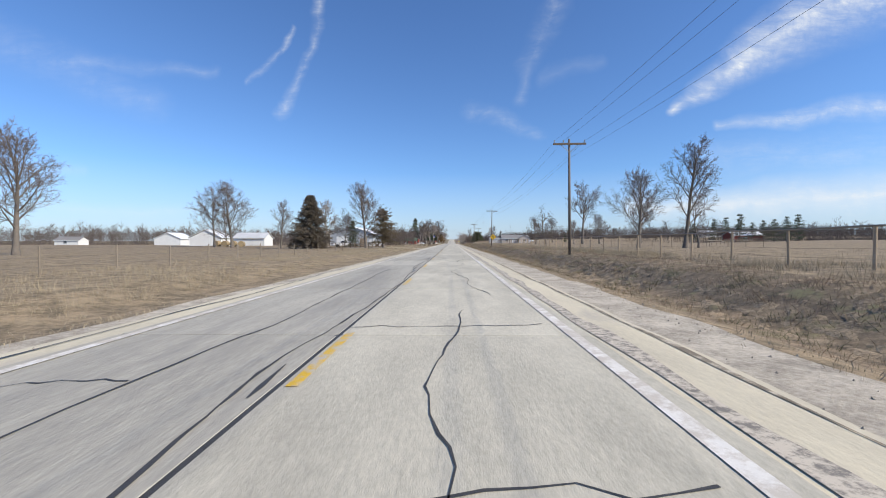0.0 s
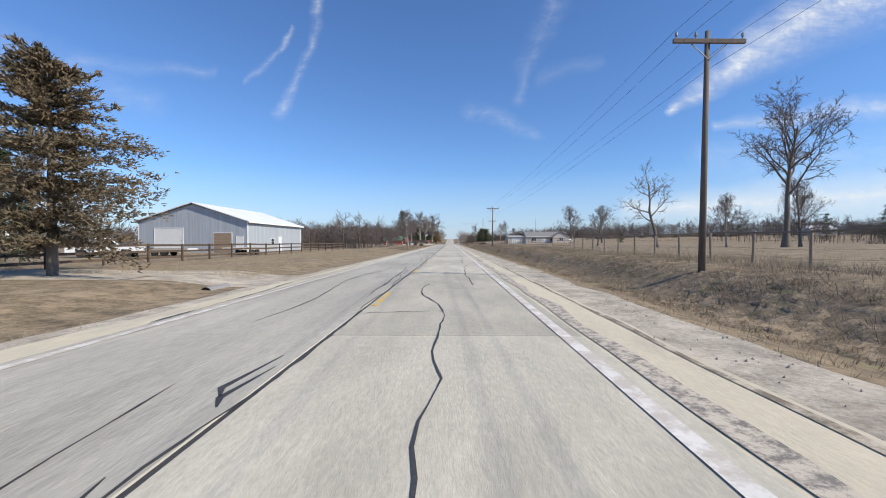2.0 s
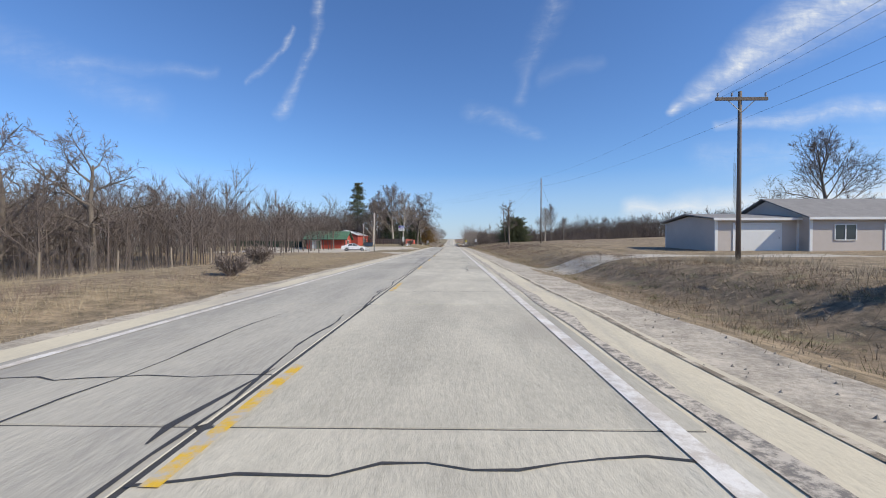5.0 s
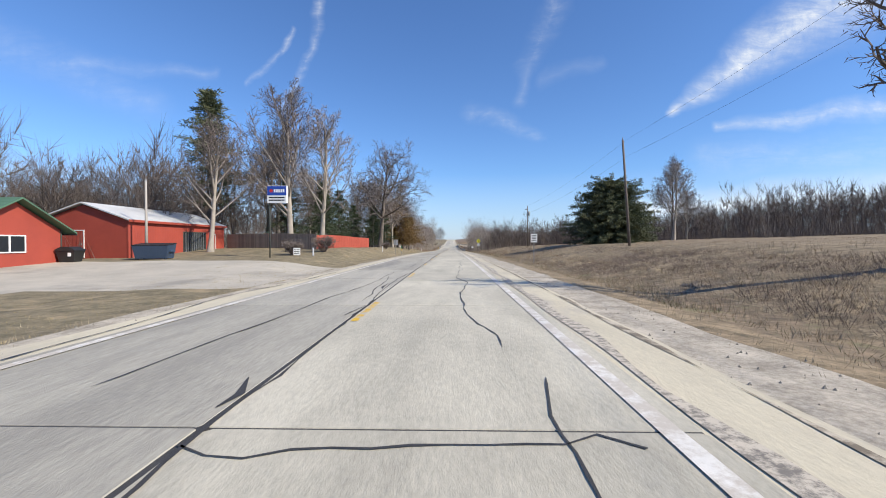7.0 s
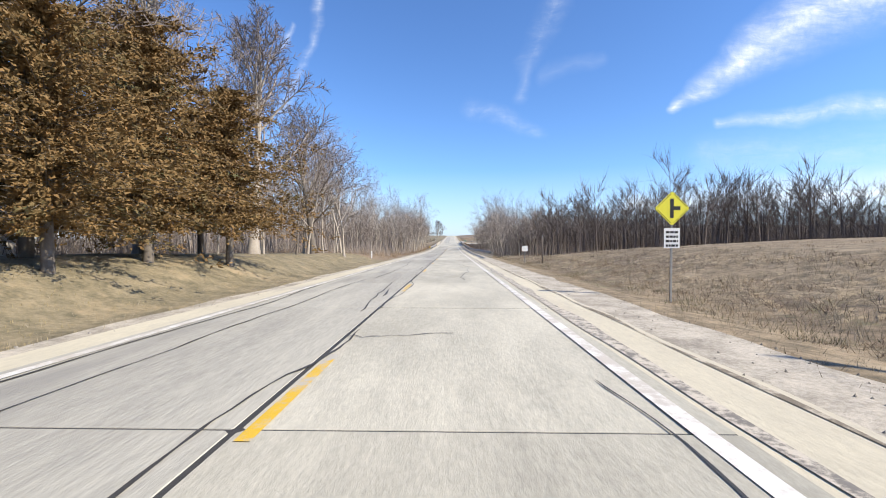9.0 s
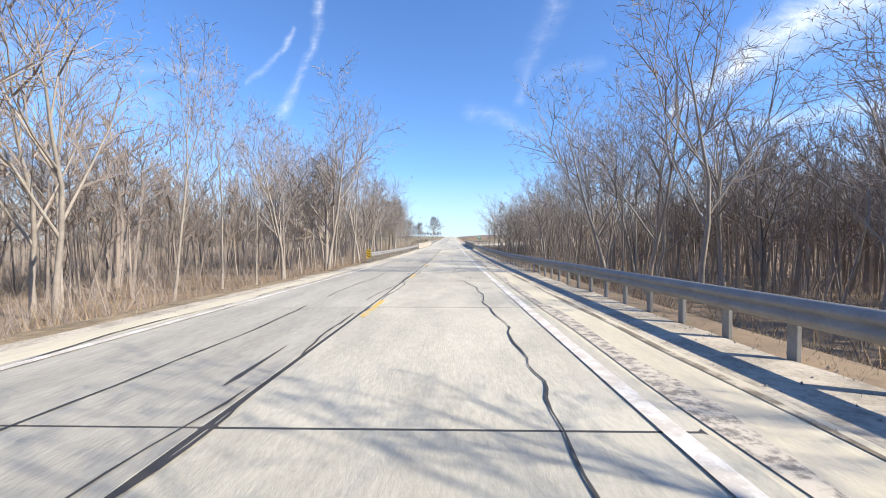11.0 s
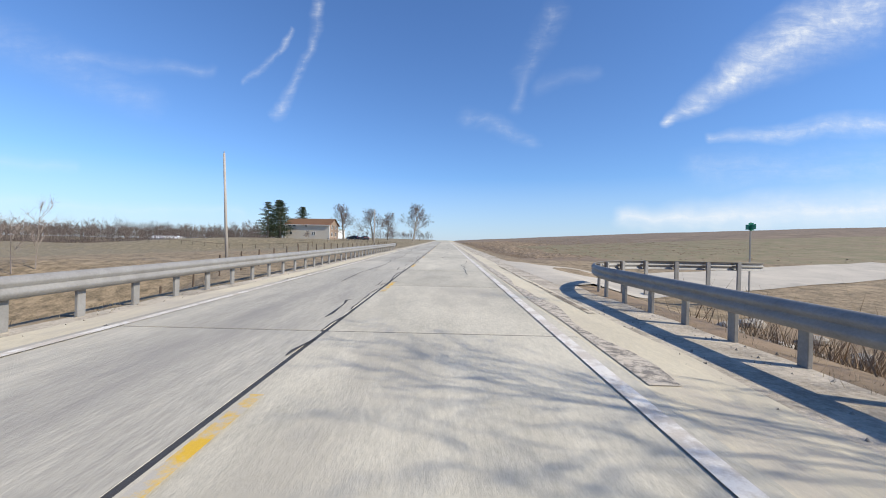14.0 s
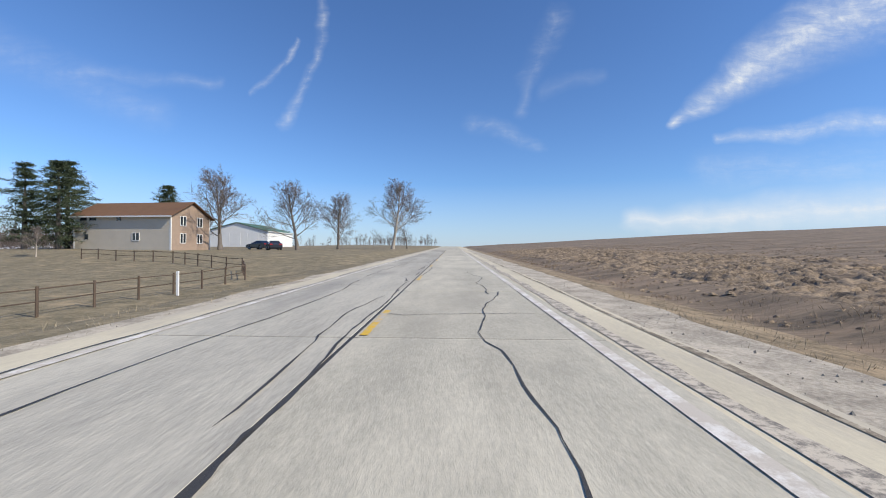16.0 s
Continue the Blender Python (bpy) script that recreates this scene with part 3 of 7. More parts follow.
def build_ground():
    xs = ([-3500, -2200, -1400, -900, -600, -420] + spread(-300, -80, 20) + spread(-80, -30, 5) + spread(-30, -12, 1.5) + spread(-12, -4.0, 0.5)
          + [-4.0, -1.0, 2.0, 3.0] + spread(3.2, 12, 0.4) + spread(12, 30, 1.5) + spread(30, 80, 5) + spread(80, 300, 20)
          + [300, 420, 600, 900, 1400, 2200, 3500])
    ys = [-400, -200, -100, -60] + spread(-40, 720, 2.5) + spread(720, 1100, 10) + [1100, 1200, 1400, 1800, 2400, 3400, 4600]
    verts = [(x, y, ground_z(x, y)) for y in ys for x in xs]
    n = len(xs)
    faces, slots = [], []
    names = ["dry_grass", "lawn", "stubble", "green_field", "litter", "earth", "gravel", "lot"]
    for j in range(len(ys) - 1):
        for i in range(n - 1):
            x, y = (xs[i] + xs[i + 1]) / 2, (ys[j] + ys[j + 1]) / 2
            wob = 0.35 * noise.noise((x * 0.3, y * 0.12, 1)) + 0.25 * noise.noise((x, y * 0.6, 2))
            k = 0
            if x > 0:
                if x < 4.15 + wob * 0.25:
                    k = 6
                elif 216.5 + wob < y < 221.5 + wob and x < 24:
                    k = 7
                elif 425 < y < 560:
                    k = 4 if x < 62 + 25 * wob else 0
                elif y >= 577:
                    k = 0 if x < 6.0 + wob else 2
                    if y < 622 + 4 * wob and 12 + 5 * noise.noise((x * 0.12, y * 0.10, 8)) + 3 * wob < x < 95:
                        k = 3
                elif y < 425:
                    k = 5 if 5.2 + wob < x < 9.0 + wob * 2 and (y < 225 or noise.noise((x * 0.3, y * 0.15, 6)) > 0.0) else (0 if x < 45 else 0)
            else:
                if x > -5.75 + wob * 0.3:
                    k = 6
                elif 395 < y < 560 and x < -7:
                    k = 4 if x > -64 + 25 * wob else 0
                elif 253 + wob < y < 263 + wob and x > -40 or 264 < y < 300 and -46 < x < -15 + wob or 287.5 + wob < y < 300 + wob and x > -24:
                    k = 7
                elif 339 < y < 344 and x > -7.6 + wob:
                    k = 6
                elif 262 < y < 395:
                    k = 1
                elif y >= 560:
                    k = 1 if y > 600 else 0
                elif 92.5 + wob < y < 97.5 + wob and -24 < x:
                    k = 6
            a = j * n + i
            faces.append((a, a + 1, a + n + 1, a + n))
            slots.append(k)
    me = mesh_of("ground", verts, faces, names, True, slots)
    tagged(new("ground", me), "tan winter grass land with ditches, fields and gravel edges", "ground", kind="structure")


build_ground()

SLAB = 6.0
ROAD_FROM, ROAD_TO = -24.0, 720.0
BRIDGE_A, BRIDGE_B = 500.0, 543.0
road = thing("road", pose(0, 0, 0), "worn two-lane concrete road with tarred cracks", "road", kind="structure")


def slab_mesh(name, width, length, mat, seed):
    """One paving slab: arrises rounded off, corners a little chipped."""
    rnd = random.Random(seed)
    g, c = 0.010, 0.010
    w, l = width / 2 - g, length / 2 - g
    corner = [(-w, -l), (w, -l), (w, l), (-w, l)]
    out = []
    for i, (x, y) in enumerate(corner):
        px, py = corner[i - 1]
        nx, ny = corner[(i + 1) % 4]
        chip = rnd.choice((0.015, 0.025, 0.04, 0.06))
        for qx, qy in ((px, py), (nx, ny)):
            d = math.hypot(qx - x, qy - y)
            out.append((x + (qx - x) * chip / d, y + (qy - y) * chip / d))
    n = len(out)
    s = Shape()
    top = [(x * (1 - c / w), y * (1 - c / l), 0.0) for x, y in out]
    v = [(x, y, -0.16) for x, y in out] + [(x, y, -0.014) for x, y in out] + top
    f = [tuple(range(2 * n, 3 * n))]
    for k in (0, n):
        f += [(k + i, k + (i + 1) % n, k + n + (i + 1) % n, k + n + i) for i in range(n)]
    return s.add(v, f).mesh(name, mat)


def lay(y0, y1, x, width, mat, name, label=""):
    kinds = [slab_mesh(name, width, SLAB, mat, i) for i in range(4)]
    y, i = y0, 0
    while y + SLAB <= y1 + 0.01:
        m = y + SLAB / 2
        tilt = math.degrees(math.atan(road_slope(m)))
        part(name, kinds[(i * 7 + int(x)) % 4], road, label, pose(x, m, road_z(m) + random.uniform(-0.004, 0.004), tilt, 0, 0))
        y += SLAB
        i += 1


def strip(name, x0, x1, y0, y1, lift, mat, parent, label="", step=3.0, wobble=(0.0, 0.0)):
    """A long thin layer that follows the road's grade."""
    n = max(1, int((y1 - y0) / step))
    v, f = [], []
    for i in range(n + 1):
        y = y0 + (y1 - y0) * i / n
        w = wobble[0] * noise.noise((y * 0.35, x0, 0)), wobble[1] * noise.noise((y * 0.5, x1, 9))
        v += [(x0 + w[0], y, road_z(y) + lift), (x1 + w[1], y, road_z(y) + lift)]
    f = [(2 * i, 2 * i + 1, 2 * i + 3, 2 * i + 2) for i in range(n)]
    return part(name, mesh_of(name, v, f, mat), parent, label)


strip("joint_bed", ROAD_L + 0.02, ROAD_R - 0.02, ROAD_FROM, ROAD_TO, -0.007, "tar", road, "dark sealed joints under the slabs")
strip("shoulder", ROAD_R - 0.03, 2.95, ROAD_FROM, ROAD_TO, -0.006, "shoulder", road, "pale tan concrete shoulder", 1.0, (0.02, 0.10))
strip("shoulder", -5.55, ROAD_L + 0.03, ROAD_FROM, ROAD_TO, -0.008, "shoulder", road, "pale tan concrete shoulder", 1.0, (0.12, 0.02))
strip("gravel_edge", 2.7, 4.1, ROAD_FROM, ROAD_TO, -0.016, "gravel", road, "grey gravel edge", 0.7, (0.1, 0.3))
strip("gravel_edge", -6.0, -5.3, ROAD_FROM, ROAD_TO, -0.02, "gravel", road, "grey gravel edge", 0.7, (0.3, 0.1))

# paint
for x, w in ((1.68, 0.085), (-4.72, 0.07)):
    y = ROAD_FROM
    while y < ROAD_TO:
        if not (564 < y < 576 and x > 0):
            strip("edge_line", x - w, x + w, y, y + 12.0, 0.010, "white_line", road, "worn white edge line")
        y += 12.0
DASH = 9.21
for k in range(-15, 64):
    y = 124.7 + DASH * k
    strip("yellow_dash", -1.62, -1.50, y - 1.15, y + 1.15, 0.010, "yellow_faint" if BRIDGE_A < y < BRIDGE_B else "yellow_line", road, "worn yellow dash", 1.2)


def ribbon(points, widths, lift=0.008):
    v, f = [], []
    for i, (x, y) in enumerate(points):
        a, b = points[max(i - 1, 0)], points[min(i + 1, len(points) - 1)]
        d = Vector((b[0] - a[0], b[1] - a[1])).normalized()
        w = widths[i]
        z = road_z(y) + lift
        v += [(x - d.y * w, y + d.x * w, z), (x + d.y * w, y - d.x * w, z)]
    f = [(2 * i + 1, 2 * i, 2 * i + 2, 2 * i + 3) for i in range(len(points) - 1)]
    return v, f


def crack(rnd, x, y0, y1, wander, width, step=0.5, drift=0.0):
    pts, ws, y, off, vel = [], [], y0, 0.0, 0.0
    while y < y1:
        vel = vel * 0.72 + rnd.gauss(0, wander)
        off = off * 0.97 + vel
        pts.append((x + off + drift * (y - y0), y))
        ws.append(width * rnd.uniform(0.45, 1.5))
        y += step * rnd.uniform(0.6, 1.4)
    if len(pts) > 1:
        ws[0] = ws[-1] = width * 0.2
    return ribbon(pts, ws)


def build_cracks():
    rnd = random.Random(41)
    y = -20.0
    while y < 700:                                   # the tarred centre joint, in runs
        e = y + rnd.uniform(10, 22)
        if not BRIDGE_A - 6 < y < BRIDGE_B:
            part("tar_seam", mesh_of("tar_seam", *crack(rnd, -1.71, y, e, 0.014, 0.016, 0.25), "tar"), road)
            if rnd.random() < 0.4:                   # a second line beside it
                part("tar_seam", mesh_of("tar_seam", *crack(rnd, -1.95 - rnd.random() * 0.2, y + 2, e - 4, 0.03, 0.014), "tar"), road)
        y = e - 0.3
    y = -20.0
    while y < 700:                                   # the wandering crack in the near lane
        e = y + rnd.uniform(9, 20)
        if not BRIDGE_A - 4 < y < BRIDGE_B and rnd.random() < 0.85:
            x = rnd.choice((0.75, 0.9, 0.4, 0.1, 0.8))
            part("tar_crack", mesh_of("tar_crack", *crack(rnd, x, y, e, 0.03, 0.0115, 0.3, rnd.gauss(0, 0.02)), "tar"), road)
        y = e + rnd.uniform(-1, 2.5)
    y = -20.0
    while y < 700:                                   # the far lane
        e = y + rnd.uniform(12, 30)
        if not BRIDGE_A - 4 < y < BRIDGE_B and rnd.random() < 0.8:
            part("tar_crack", mesh_of("tar_crack", *crack(rnd, rnd.choice((-3.1, -3.3, -3.7)), y, e, 0.02, 0.014), "tar"), road)
            part("tar_crack", mesh_of("tar_crack", *crack(rnd, -4.95, y, e, 0.02, 0.016), "tar"), road)
        y = e + rnd.uniform(0, 6)
    for _ in range(60):                              # cross cracks and short slanting ones
        y = rnd.uniform(0, 690)
        if BRIDGE_A - 4 < y < BRIDGE_B:
            continue
        x0, n = rnd.choice((-4.8, -1.7, -1.7)), 12
        x1 = x0 + rnd.choice((1.6, 3.1, 3.3))
        pts = [(x0 + (x1 - x0) * i / n, y + rnd.gauss(0, 0.05) + 0.02 * i) for i in range(n + 1)]
        part("tar_crack", mesh_of("tar_crack", *ribbon(pts, [0.012 * rnd.uniform(0.5, 1.4) for _ in pts]), "tar"), road)
    for y0 in range(-20, 690, 10):                   # crumbled joint beside the edge line
        if not BRIDGE_A - 14 < y0 < BRIDGE_B:
            strip("crumbled_joint", 2.0, 2.24, y0, y0 + 10, 0.004, "joint_strip", road, "crumbled dark joint beside the edge line", 0.6, (0.10, 0.22))
    for y0 in range(-20, 690, 14):                   # dirt line where the shoulder meets the gravel
        if not BRIDGE_A - 16 < y0 < BRIDGE_B and not 556 < y0 < 578:
            strip("dirt_line", 2.78, 2.86, y0, y0 + 14, 0.002, "dirt_line", road, "dark broken dirt line along the gravel", 0.5, (0.09, 0.13))
    v, f = [], []
    for _ in range(120):                             # stones and scraps of tar on the centre joint
        y = rnd.uniform(-10, 690)
        if BRIDGE_A - 4 < y < BRIDGE_B:
            continue
        x = -1.9 + rnd.gauss(0, 0.10)
        pts = [(x, y), (x + rnd.gauss(0, 0.04), y + rnd.uniform(0.2, 0.6)), (x + rnd.gauss(0, 0.1), y + rnd.uniform(0.7, 1.8))]
        a, b = ribbon(pts, [0.01, rnd.uniform(0.015, 0.045), 0.006], 0.007)
        f += [tuple(i + len(v) for i in q) for q in b]
        v += a
    tagged(part("tar_patch", mesh_of("tar_patch", v, f, "tar"), road, "ragged dark tar patches"), kind="stuff")


build_cracks()


def build_bridge():
    b = thing("bridge", pose(0, 0, 0), "concrete river bridge with solid tan parapets", "bridge", kind="structure")
    a, e = BRIDGE_A - 2, BRIDGE_B + 3
    ys = [a + (e - a) * i / 12 for i in range(13)]
    path = lambda x, z: [(x, y, road_z(y) + z) for y in ys]
    s = Shape().sweep([(-5.1, 0), (5.1, 0), (5.1, -0.5), (-5.1, -0.5)], path(-0.85, 0.006))
    part("deck", s.mesh("deck", "deck"), b, "streaked grey bridge deck")
    for x, side in ((-5.75, 1), (4.02, -1)):
        # sloped-face safety shape, higher at the middle
        face = [(0, 0), (0.42, 0), (0.36, 0.10), (0.22, 0.30), (0.17, 0.95), (0.03, 0.97), (0, 0.93)]
        prof = [((p if side > 0 else -p), q) for p, q in face]
        n = 7
        for i in range(n):
            y0, y1 = BRIDGE_A + (BRIDGE_B - BRIDGE_A) * i / n, BRIDGE_A + (BRIDGE_B - BRIDGE_A) * (i + 1) / n - 0.02
            s = Shape().sweep(prof, [(x, y, road_z(y)) for y in (y0, (y0 + y1) / 2, y1)])
            part("parapet", s.mesh("parapet", "parapet"), b, "tan concrete parapet")
        for y in (BRIDGE_A + 3 + 5.2 * i for i in range(8)):
            # solid black block: the shade of a drain hole put in as colour
            s = Shape().box(-0.05, -0.10, 0, 0.06, 0.10, 0.14, 0.02)
            part("drain_slot", s.mesh("drain_slot", "black"), b, "black block painted for a drain's shaded opening", pose(x + side * 0.40, y, road_z(y) + 0.015))
    for i in range(26):
        y = BRIDGE_A + 1 + i * 1.62 + random.uniform(-0.3, 0.3)
        n = 9
        x0 = random.choice((-4.6, -1.7, -1.5))
        x1 = x0 + random.uniform(1.5, 3.4)
        pts = [(x0 + (x1 - x0) * k / n, y + random.gauss(0, 0.03)) for k in range(n + 1)]
        part("deck_crack", mesh_of("deck_crack", *ribbon(pts, [random.uniform(0.003, 0.011) for _ in pts], 0.014), "grit"), b)
    v = [(-160, 547, -6.9), (-16, 547, -6.9), (16, 473, -6.9), (140, 473, -6.9), (140, 494, -6.9), (16, 494, -6.9), (-16, 568, -6.9), (-160, 568, -6.9)]
    tagged(new("river", mesh_of("river", v, [(0, 1, 6, 7), (1, 2, 5, 6), (2, 3, 4, 5)], "water")), "dark slow river under the bridge", "river", kind="structure")


build_bridge()

y = ROAD_FROM
lay(ROAD_FROM, BRIDGE_A - 2, 0.13, 3.64, "concrete", "slab")
lay(ROAD_FROM, BRIDGE_A - 2, -3.333, 3.234, "concrete_grey", "slab")
lay(BRIDGE_B + 3, ROAD_TO, 0.13, 3.64, "concrete", "slab")
lay(BRIDGE_B + 3, ROAD_TO, -3.333, 3.234, "concrete_grey", "slab")
for a, e in ((ROAD_TO, 1250.0),):
    strip("far_pavement", ROAD_L, ROAD_R, a - 3, e, 0.0, "concrete", road, "far pale pavement", 6.0)
    strip("far_shoulder", ROAD_R, 4.0, a - 3, e, -0.006, "shoulder", road, "", 6.0)
    strip("far_shoulder", -5.8, ROAD_L, a - 3, e, -0.006, "shoulder", road, "", 6.0)


def side_road():
    """A paved farm road that leaves to the right past the bridge."""
    v, f = [], []
    xs = [3.6 + 0.45 * i for i in range(26)] + [16 + 3 * i for i in range(19)]
    for x in xs:
        flare = max(0.0, 9.5 - x) ** 1.5 * 0.45
        mid = 565.5 + 0.4 * max(0.0, x - 6)
        for k in range(7):
            y = mid - 3.0 - 0.6 * flare + (6.0 + 1.5 * flare) * k / 6
            v.append((x, y, max(ground_z(x, y) + 0.03, road_z(y) - 0.012 if x < 5 else -99)))
    for i in range(len(xs) - 1):
        f += [(7 * i + k, 7 * (i + 1) + k, 7 * (i + 1) + k + 1, 7 * i + k + 1) for k in range(6)]
    tagged(new("side_road", mesh_of("side_road", v, f, "lot", True)), "pale concrete side road joining past the bridge", "road", kind="structure")


side_road()


# ---- guardrails ----
def guardrail(points, label, side=1):
    """A W-beam on steel posts along a list of plan points, the traffic face to the given side."""
    path = [(x, y, road_z(y)) for x, y in points]
    g = thing("guardrail", pose(0, 0, 0), label, "guardrail", "guardrails")
    wave = [(0.0, 0.42), (0.025, 0.44), (0.075, 0.49), (0.08, 0.53), (0.03, 0.57), (0.03, 0.59), (0.08, 0.63), (0.075, 0.67), (0.025, 0.72), (0.0, 0.74)]
    prof = [(s * side, u) for s, u in wave] + [((s - 0.012) * side, u) for s, u in reversed(wave)]
    part("rail", Shape().sweep(prof, path).mesh("rail", "galv", True), g, "weathered galvanised beam")
    post = Shape().box(-0.06, -0.075, -0.5, 0.0, 0.075, 0.71, 0.008).mesh("post", "galv")
    block = Shape().box(0.0, -0.05, 0.44, 0.07, 0.05, 0.70, 0.006).mesh("block", "fence_wood")
    total, want = 0.0, 0.6
    for p, q in zip(path, path[1:]):
        p, q = Vector(p), Vector(q)
        d = (q - p).length
        while want <= total + d:
            c = p + (q - p) * ((want - total) / d)
            a = math.degrees(math.atan2(q.y - p.y, q.x - p.x)) - 90
            k = part("post", post, g, "", pose(c.x, c.y, c.z, 0, 0, a) @ pose(-0.085 * side, 0, 0, 0, 0, 0 if side > 0 else 180))
            part("block", block, k)
            want += 1.2
        total += d
    return g


line_up = lambda x, a, b: [(x, a + (b - a) * i / 24) for i in range(25)]
rail_l = guardrail(line_up(-5.75, 459, 500.5), "weathered steel guardrail on posts before the bridge", 1)
guardrail(line_up(4.02, 395, 500.5), "weathered steel guardrail on posts along the wooded verge", -1)
guardrail(line_up(-5.75, 542.5, 594), "weathered steel guardrail on posts after the bridge", 1)
curve = [(4.02, 543), (4.02, 548), (4.02, 552), (4.03, 555)] + [(8.0 - 4.0 * math.cos(radians(a)), 556 + 5.5 * math.sin(radians(a))) for a in range(0, 91, 10)] + [(10, 561.6), (12, 561.8)]
guardrail(curve, "steel guardrail bending into a side road", -1)


def chevron_board(x, y):
    t = thing("hazard_marker", pose(x, y, road_z(y)), "yellow and black striped marker on the rail end", "road sign")
    part("plate", Shape().box(-0.16, -0.01, 0.35, 0.16, 0.01, 0.95, 0.0).mesh("plate", "sign_yellow"), t)
    s = Shape()
    for i in range(3):
        z = 0.40 + i * 0.19
        s.prism([(-0.15, z + 0.10), (0.15, z - 0.03), (0.15, z + 0.06), (-0.15, z + 0.19 if i < 2 else z + 0.15)], -0.004, "y", -0.0102)
    part("stripes", s.mesh("stripes", "black"), t, "black slanting stripes")
    part("post", Shape().tube((0, 0.03, -0.3), (0, 0.03, 0.9), 0.025, 0.025, 6).mesh("post", "galv"), t)


chevron_board(-5.83, 458.6)


# ---- trees ----
def limb(out, rnd, p, d, length, r, depth, spec):
    """Grows one limb and its side limbs into a list of tapered lengths."""
    kids, bend, rise, n = spec["kids"][depth], spec["bend"][depth], spec["rise"][depth], spec["segs"][depth]
    tip = r * spec["taper"][depth]
    pts = [(Vector(p), r)]
    step = length / n
    d = Vector(d).normalized()
    for i in range(n):
        d = (d + Vector((rnd.gauss(0, bend), rnd.gauss(0, bend), rnd.gauss(0, bend * 0.7) + rise))).normalized()
        pts.append((pts[-1][0] + d * step, r + (tip - r) * (i + 1) / n))
    out.append((depth, pts))
    if depth + 1 >= len(spec["kids"]):
        return
    lo = spec["start"][depth]
    spin = rnd.random() * 6.283
    for k in range(kids):
        f = lo + (1 - lo) * (k + rnd.random()) / kids
        i = min(int(f * n), n - 1)
        a, b = pts[i], pts[i + 1]
        u = f * n - i
        q = a[0].lerp(b[0], u)
        rad = a[1] + (b[1] - a[1]) * u
        axis = (b[0] - a[0]).normalized()
        side = axis.orthogonal().normalized()
        side.rotate(Matrix.Rotation(spin + 2.4 * k + rnd.gauss(0, 0.45), 3, axis))
        fan = 1.0 - spec.get("fan", 0.0) * (f - lo) / (1 - lo) if depth == 0 else 1.0
        ang = radians(rnd.gauss(spec["angle"][depth] * fan, 7))
        kd = axis * math.cos(ang) + side * math.sin(ang)
        kl = length * spec["ratio"][depth] * (rnd.uniform(0.65, 1.2) if depth else rnd.uniform(0.85, 1.12)) * (1.0 - spec["cone"][depth] * (f - lo))
        limb(out, rnd, q, kd, kl, max(min(rad * 0.75, r * spec["thin"][depth]), spec.get("least", 0.0115)), depth + 1, spec)


def tubes(lengths, sides):
    v, f = [], []
    for depth, pts in lengths:
        n = sides[min(depth, len(sides) - 1)]
        base = len(v)
        if n == 2:                                   # thin twigs: slim flat slivers
            a = (pts[-1][0] - pts[0][0]).normalized()
            s = a.orthogonal().normalized()
            s.rotate(Matrix.Rotation(pts[0][0].x * 37.0 + pts[0][0].z * 91.0, 3, a))
            for p, r in pts[:-1]:
                v += [tuple(p - s * r * 1.5), tuple(p + s * r * 1.5)]
            v.append(tuple(pts[-1][0]))
            m = len(pts) - 1
            f += [(base + 2 * i, base + 2 * i + 1, base + 2 * i + 3, base + 2 * i + 2) for i in range(m - 1)]
            f.append((base + 2 * m - 2, base + 2 * m - 1, base + 2 * m))
            continue
        for i, (p, r) in enumerate(pts):
            a, b = pts[max(i - 1, 0)][0], pts[min(i + 1, len(pts) - 1)][0]
            d = (b - a).normalized()
            s = d.orthogonal().normalized()
            t = d.cross(s)
            v += [tuple(p + (s * math.cos(6.2832 * k / n) + t * math.sin(6.2832 * k / n)) * r) for k in range(n)]
        for i in range(len(pts) - 1):
            for k in range(n):
                f.append((base + i * n + k, base + i * n + (k + 1) % n, base + (i + 1) * n + (k + 1) % n, base + (i + 1) * n + k))
    return v, f


ROUND = dict(kids=(18, 8, 7, 6, 0), bend=(0.035, 0.06, 0.10, 0.15, 0.15), rise=(0.05, 0.055, 0.05, 0.04, 0.02), segs=(7, 5, 4, 2, 1), stem=0.80, fan=0.5,
             taper=(0.25, 0.25, 0.3, 0.4, 0.4), start=(0.22, 0.22, 0.2, 0.15, 0), angle=(54, 38, 38, 38, 0), ratio=(0.60, 0.50, 0.52, 0.75, 0),
             cone=(0.72, 0.35, 0.3, 0.3, 0), thin=(0.30, 0.40, 0.5, 0.6, 0))
TALL = dict(ROUND, stem=0.88, thin=(0.32, 0.40, 0.5, 0.6, 0), kids=(16, 8, 7, 7, 0), start=(0.25, 0.25, 0.2, 0.15, 0), angle=(42, 38, 40, 40, 0), ratio=(0.44, 0.50, 0.55, 0.6, 0), bend=(0.035, 0.09, 0.14, 0.2, 0.2))
OAK = dict(ROUND, stem=0.76, fan=0.35, cone=(0.45, 0.35, 0.3, 0.3, 0), thin=(0.40, 0.42, 0.5, 0.6, 0), kids=(10, 8, 7, 7, 0), start=(0.30, 0.22, 0.2, 0.15, 0), angle=(68, 50, 45, 42, 0), ratio=(0.55, 0.5, 0.52, 0.6, 0), bend=(0.07, 0.2, 0.24, 0.25, 0.2), rise=(0.01, 0.05, 0.03, 0.02, 0.01))
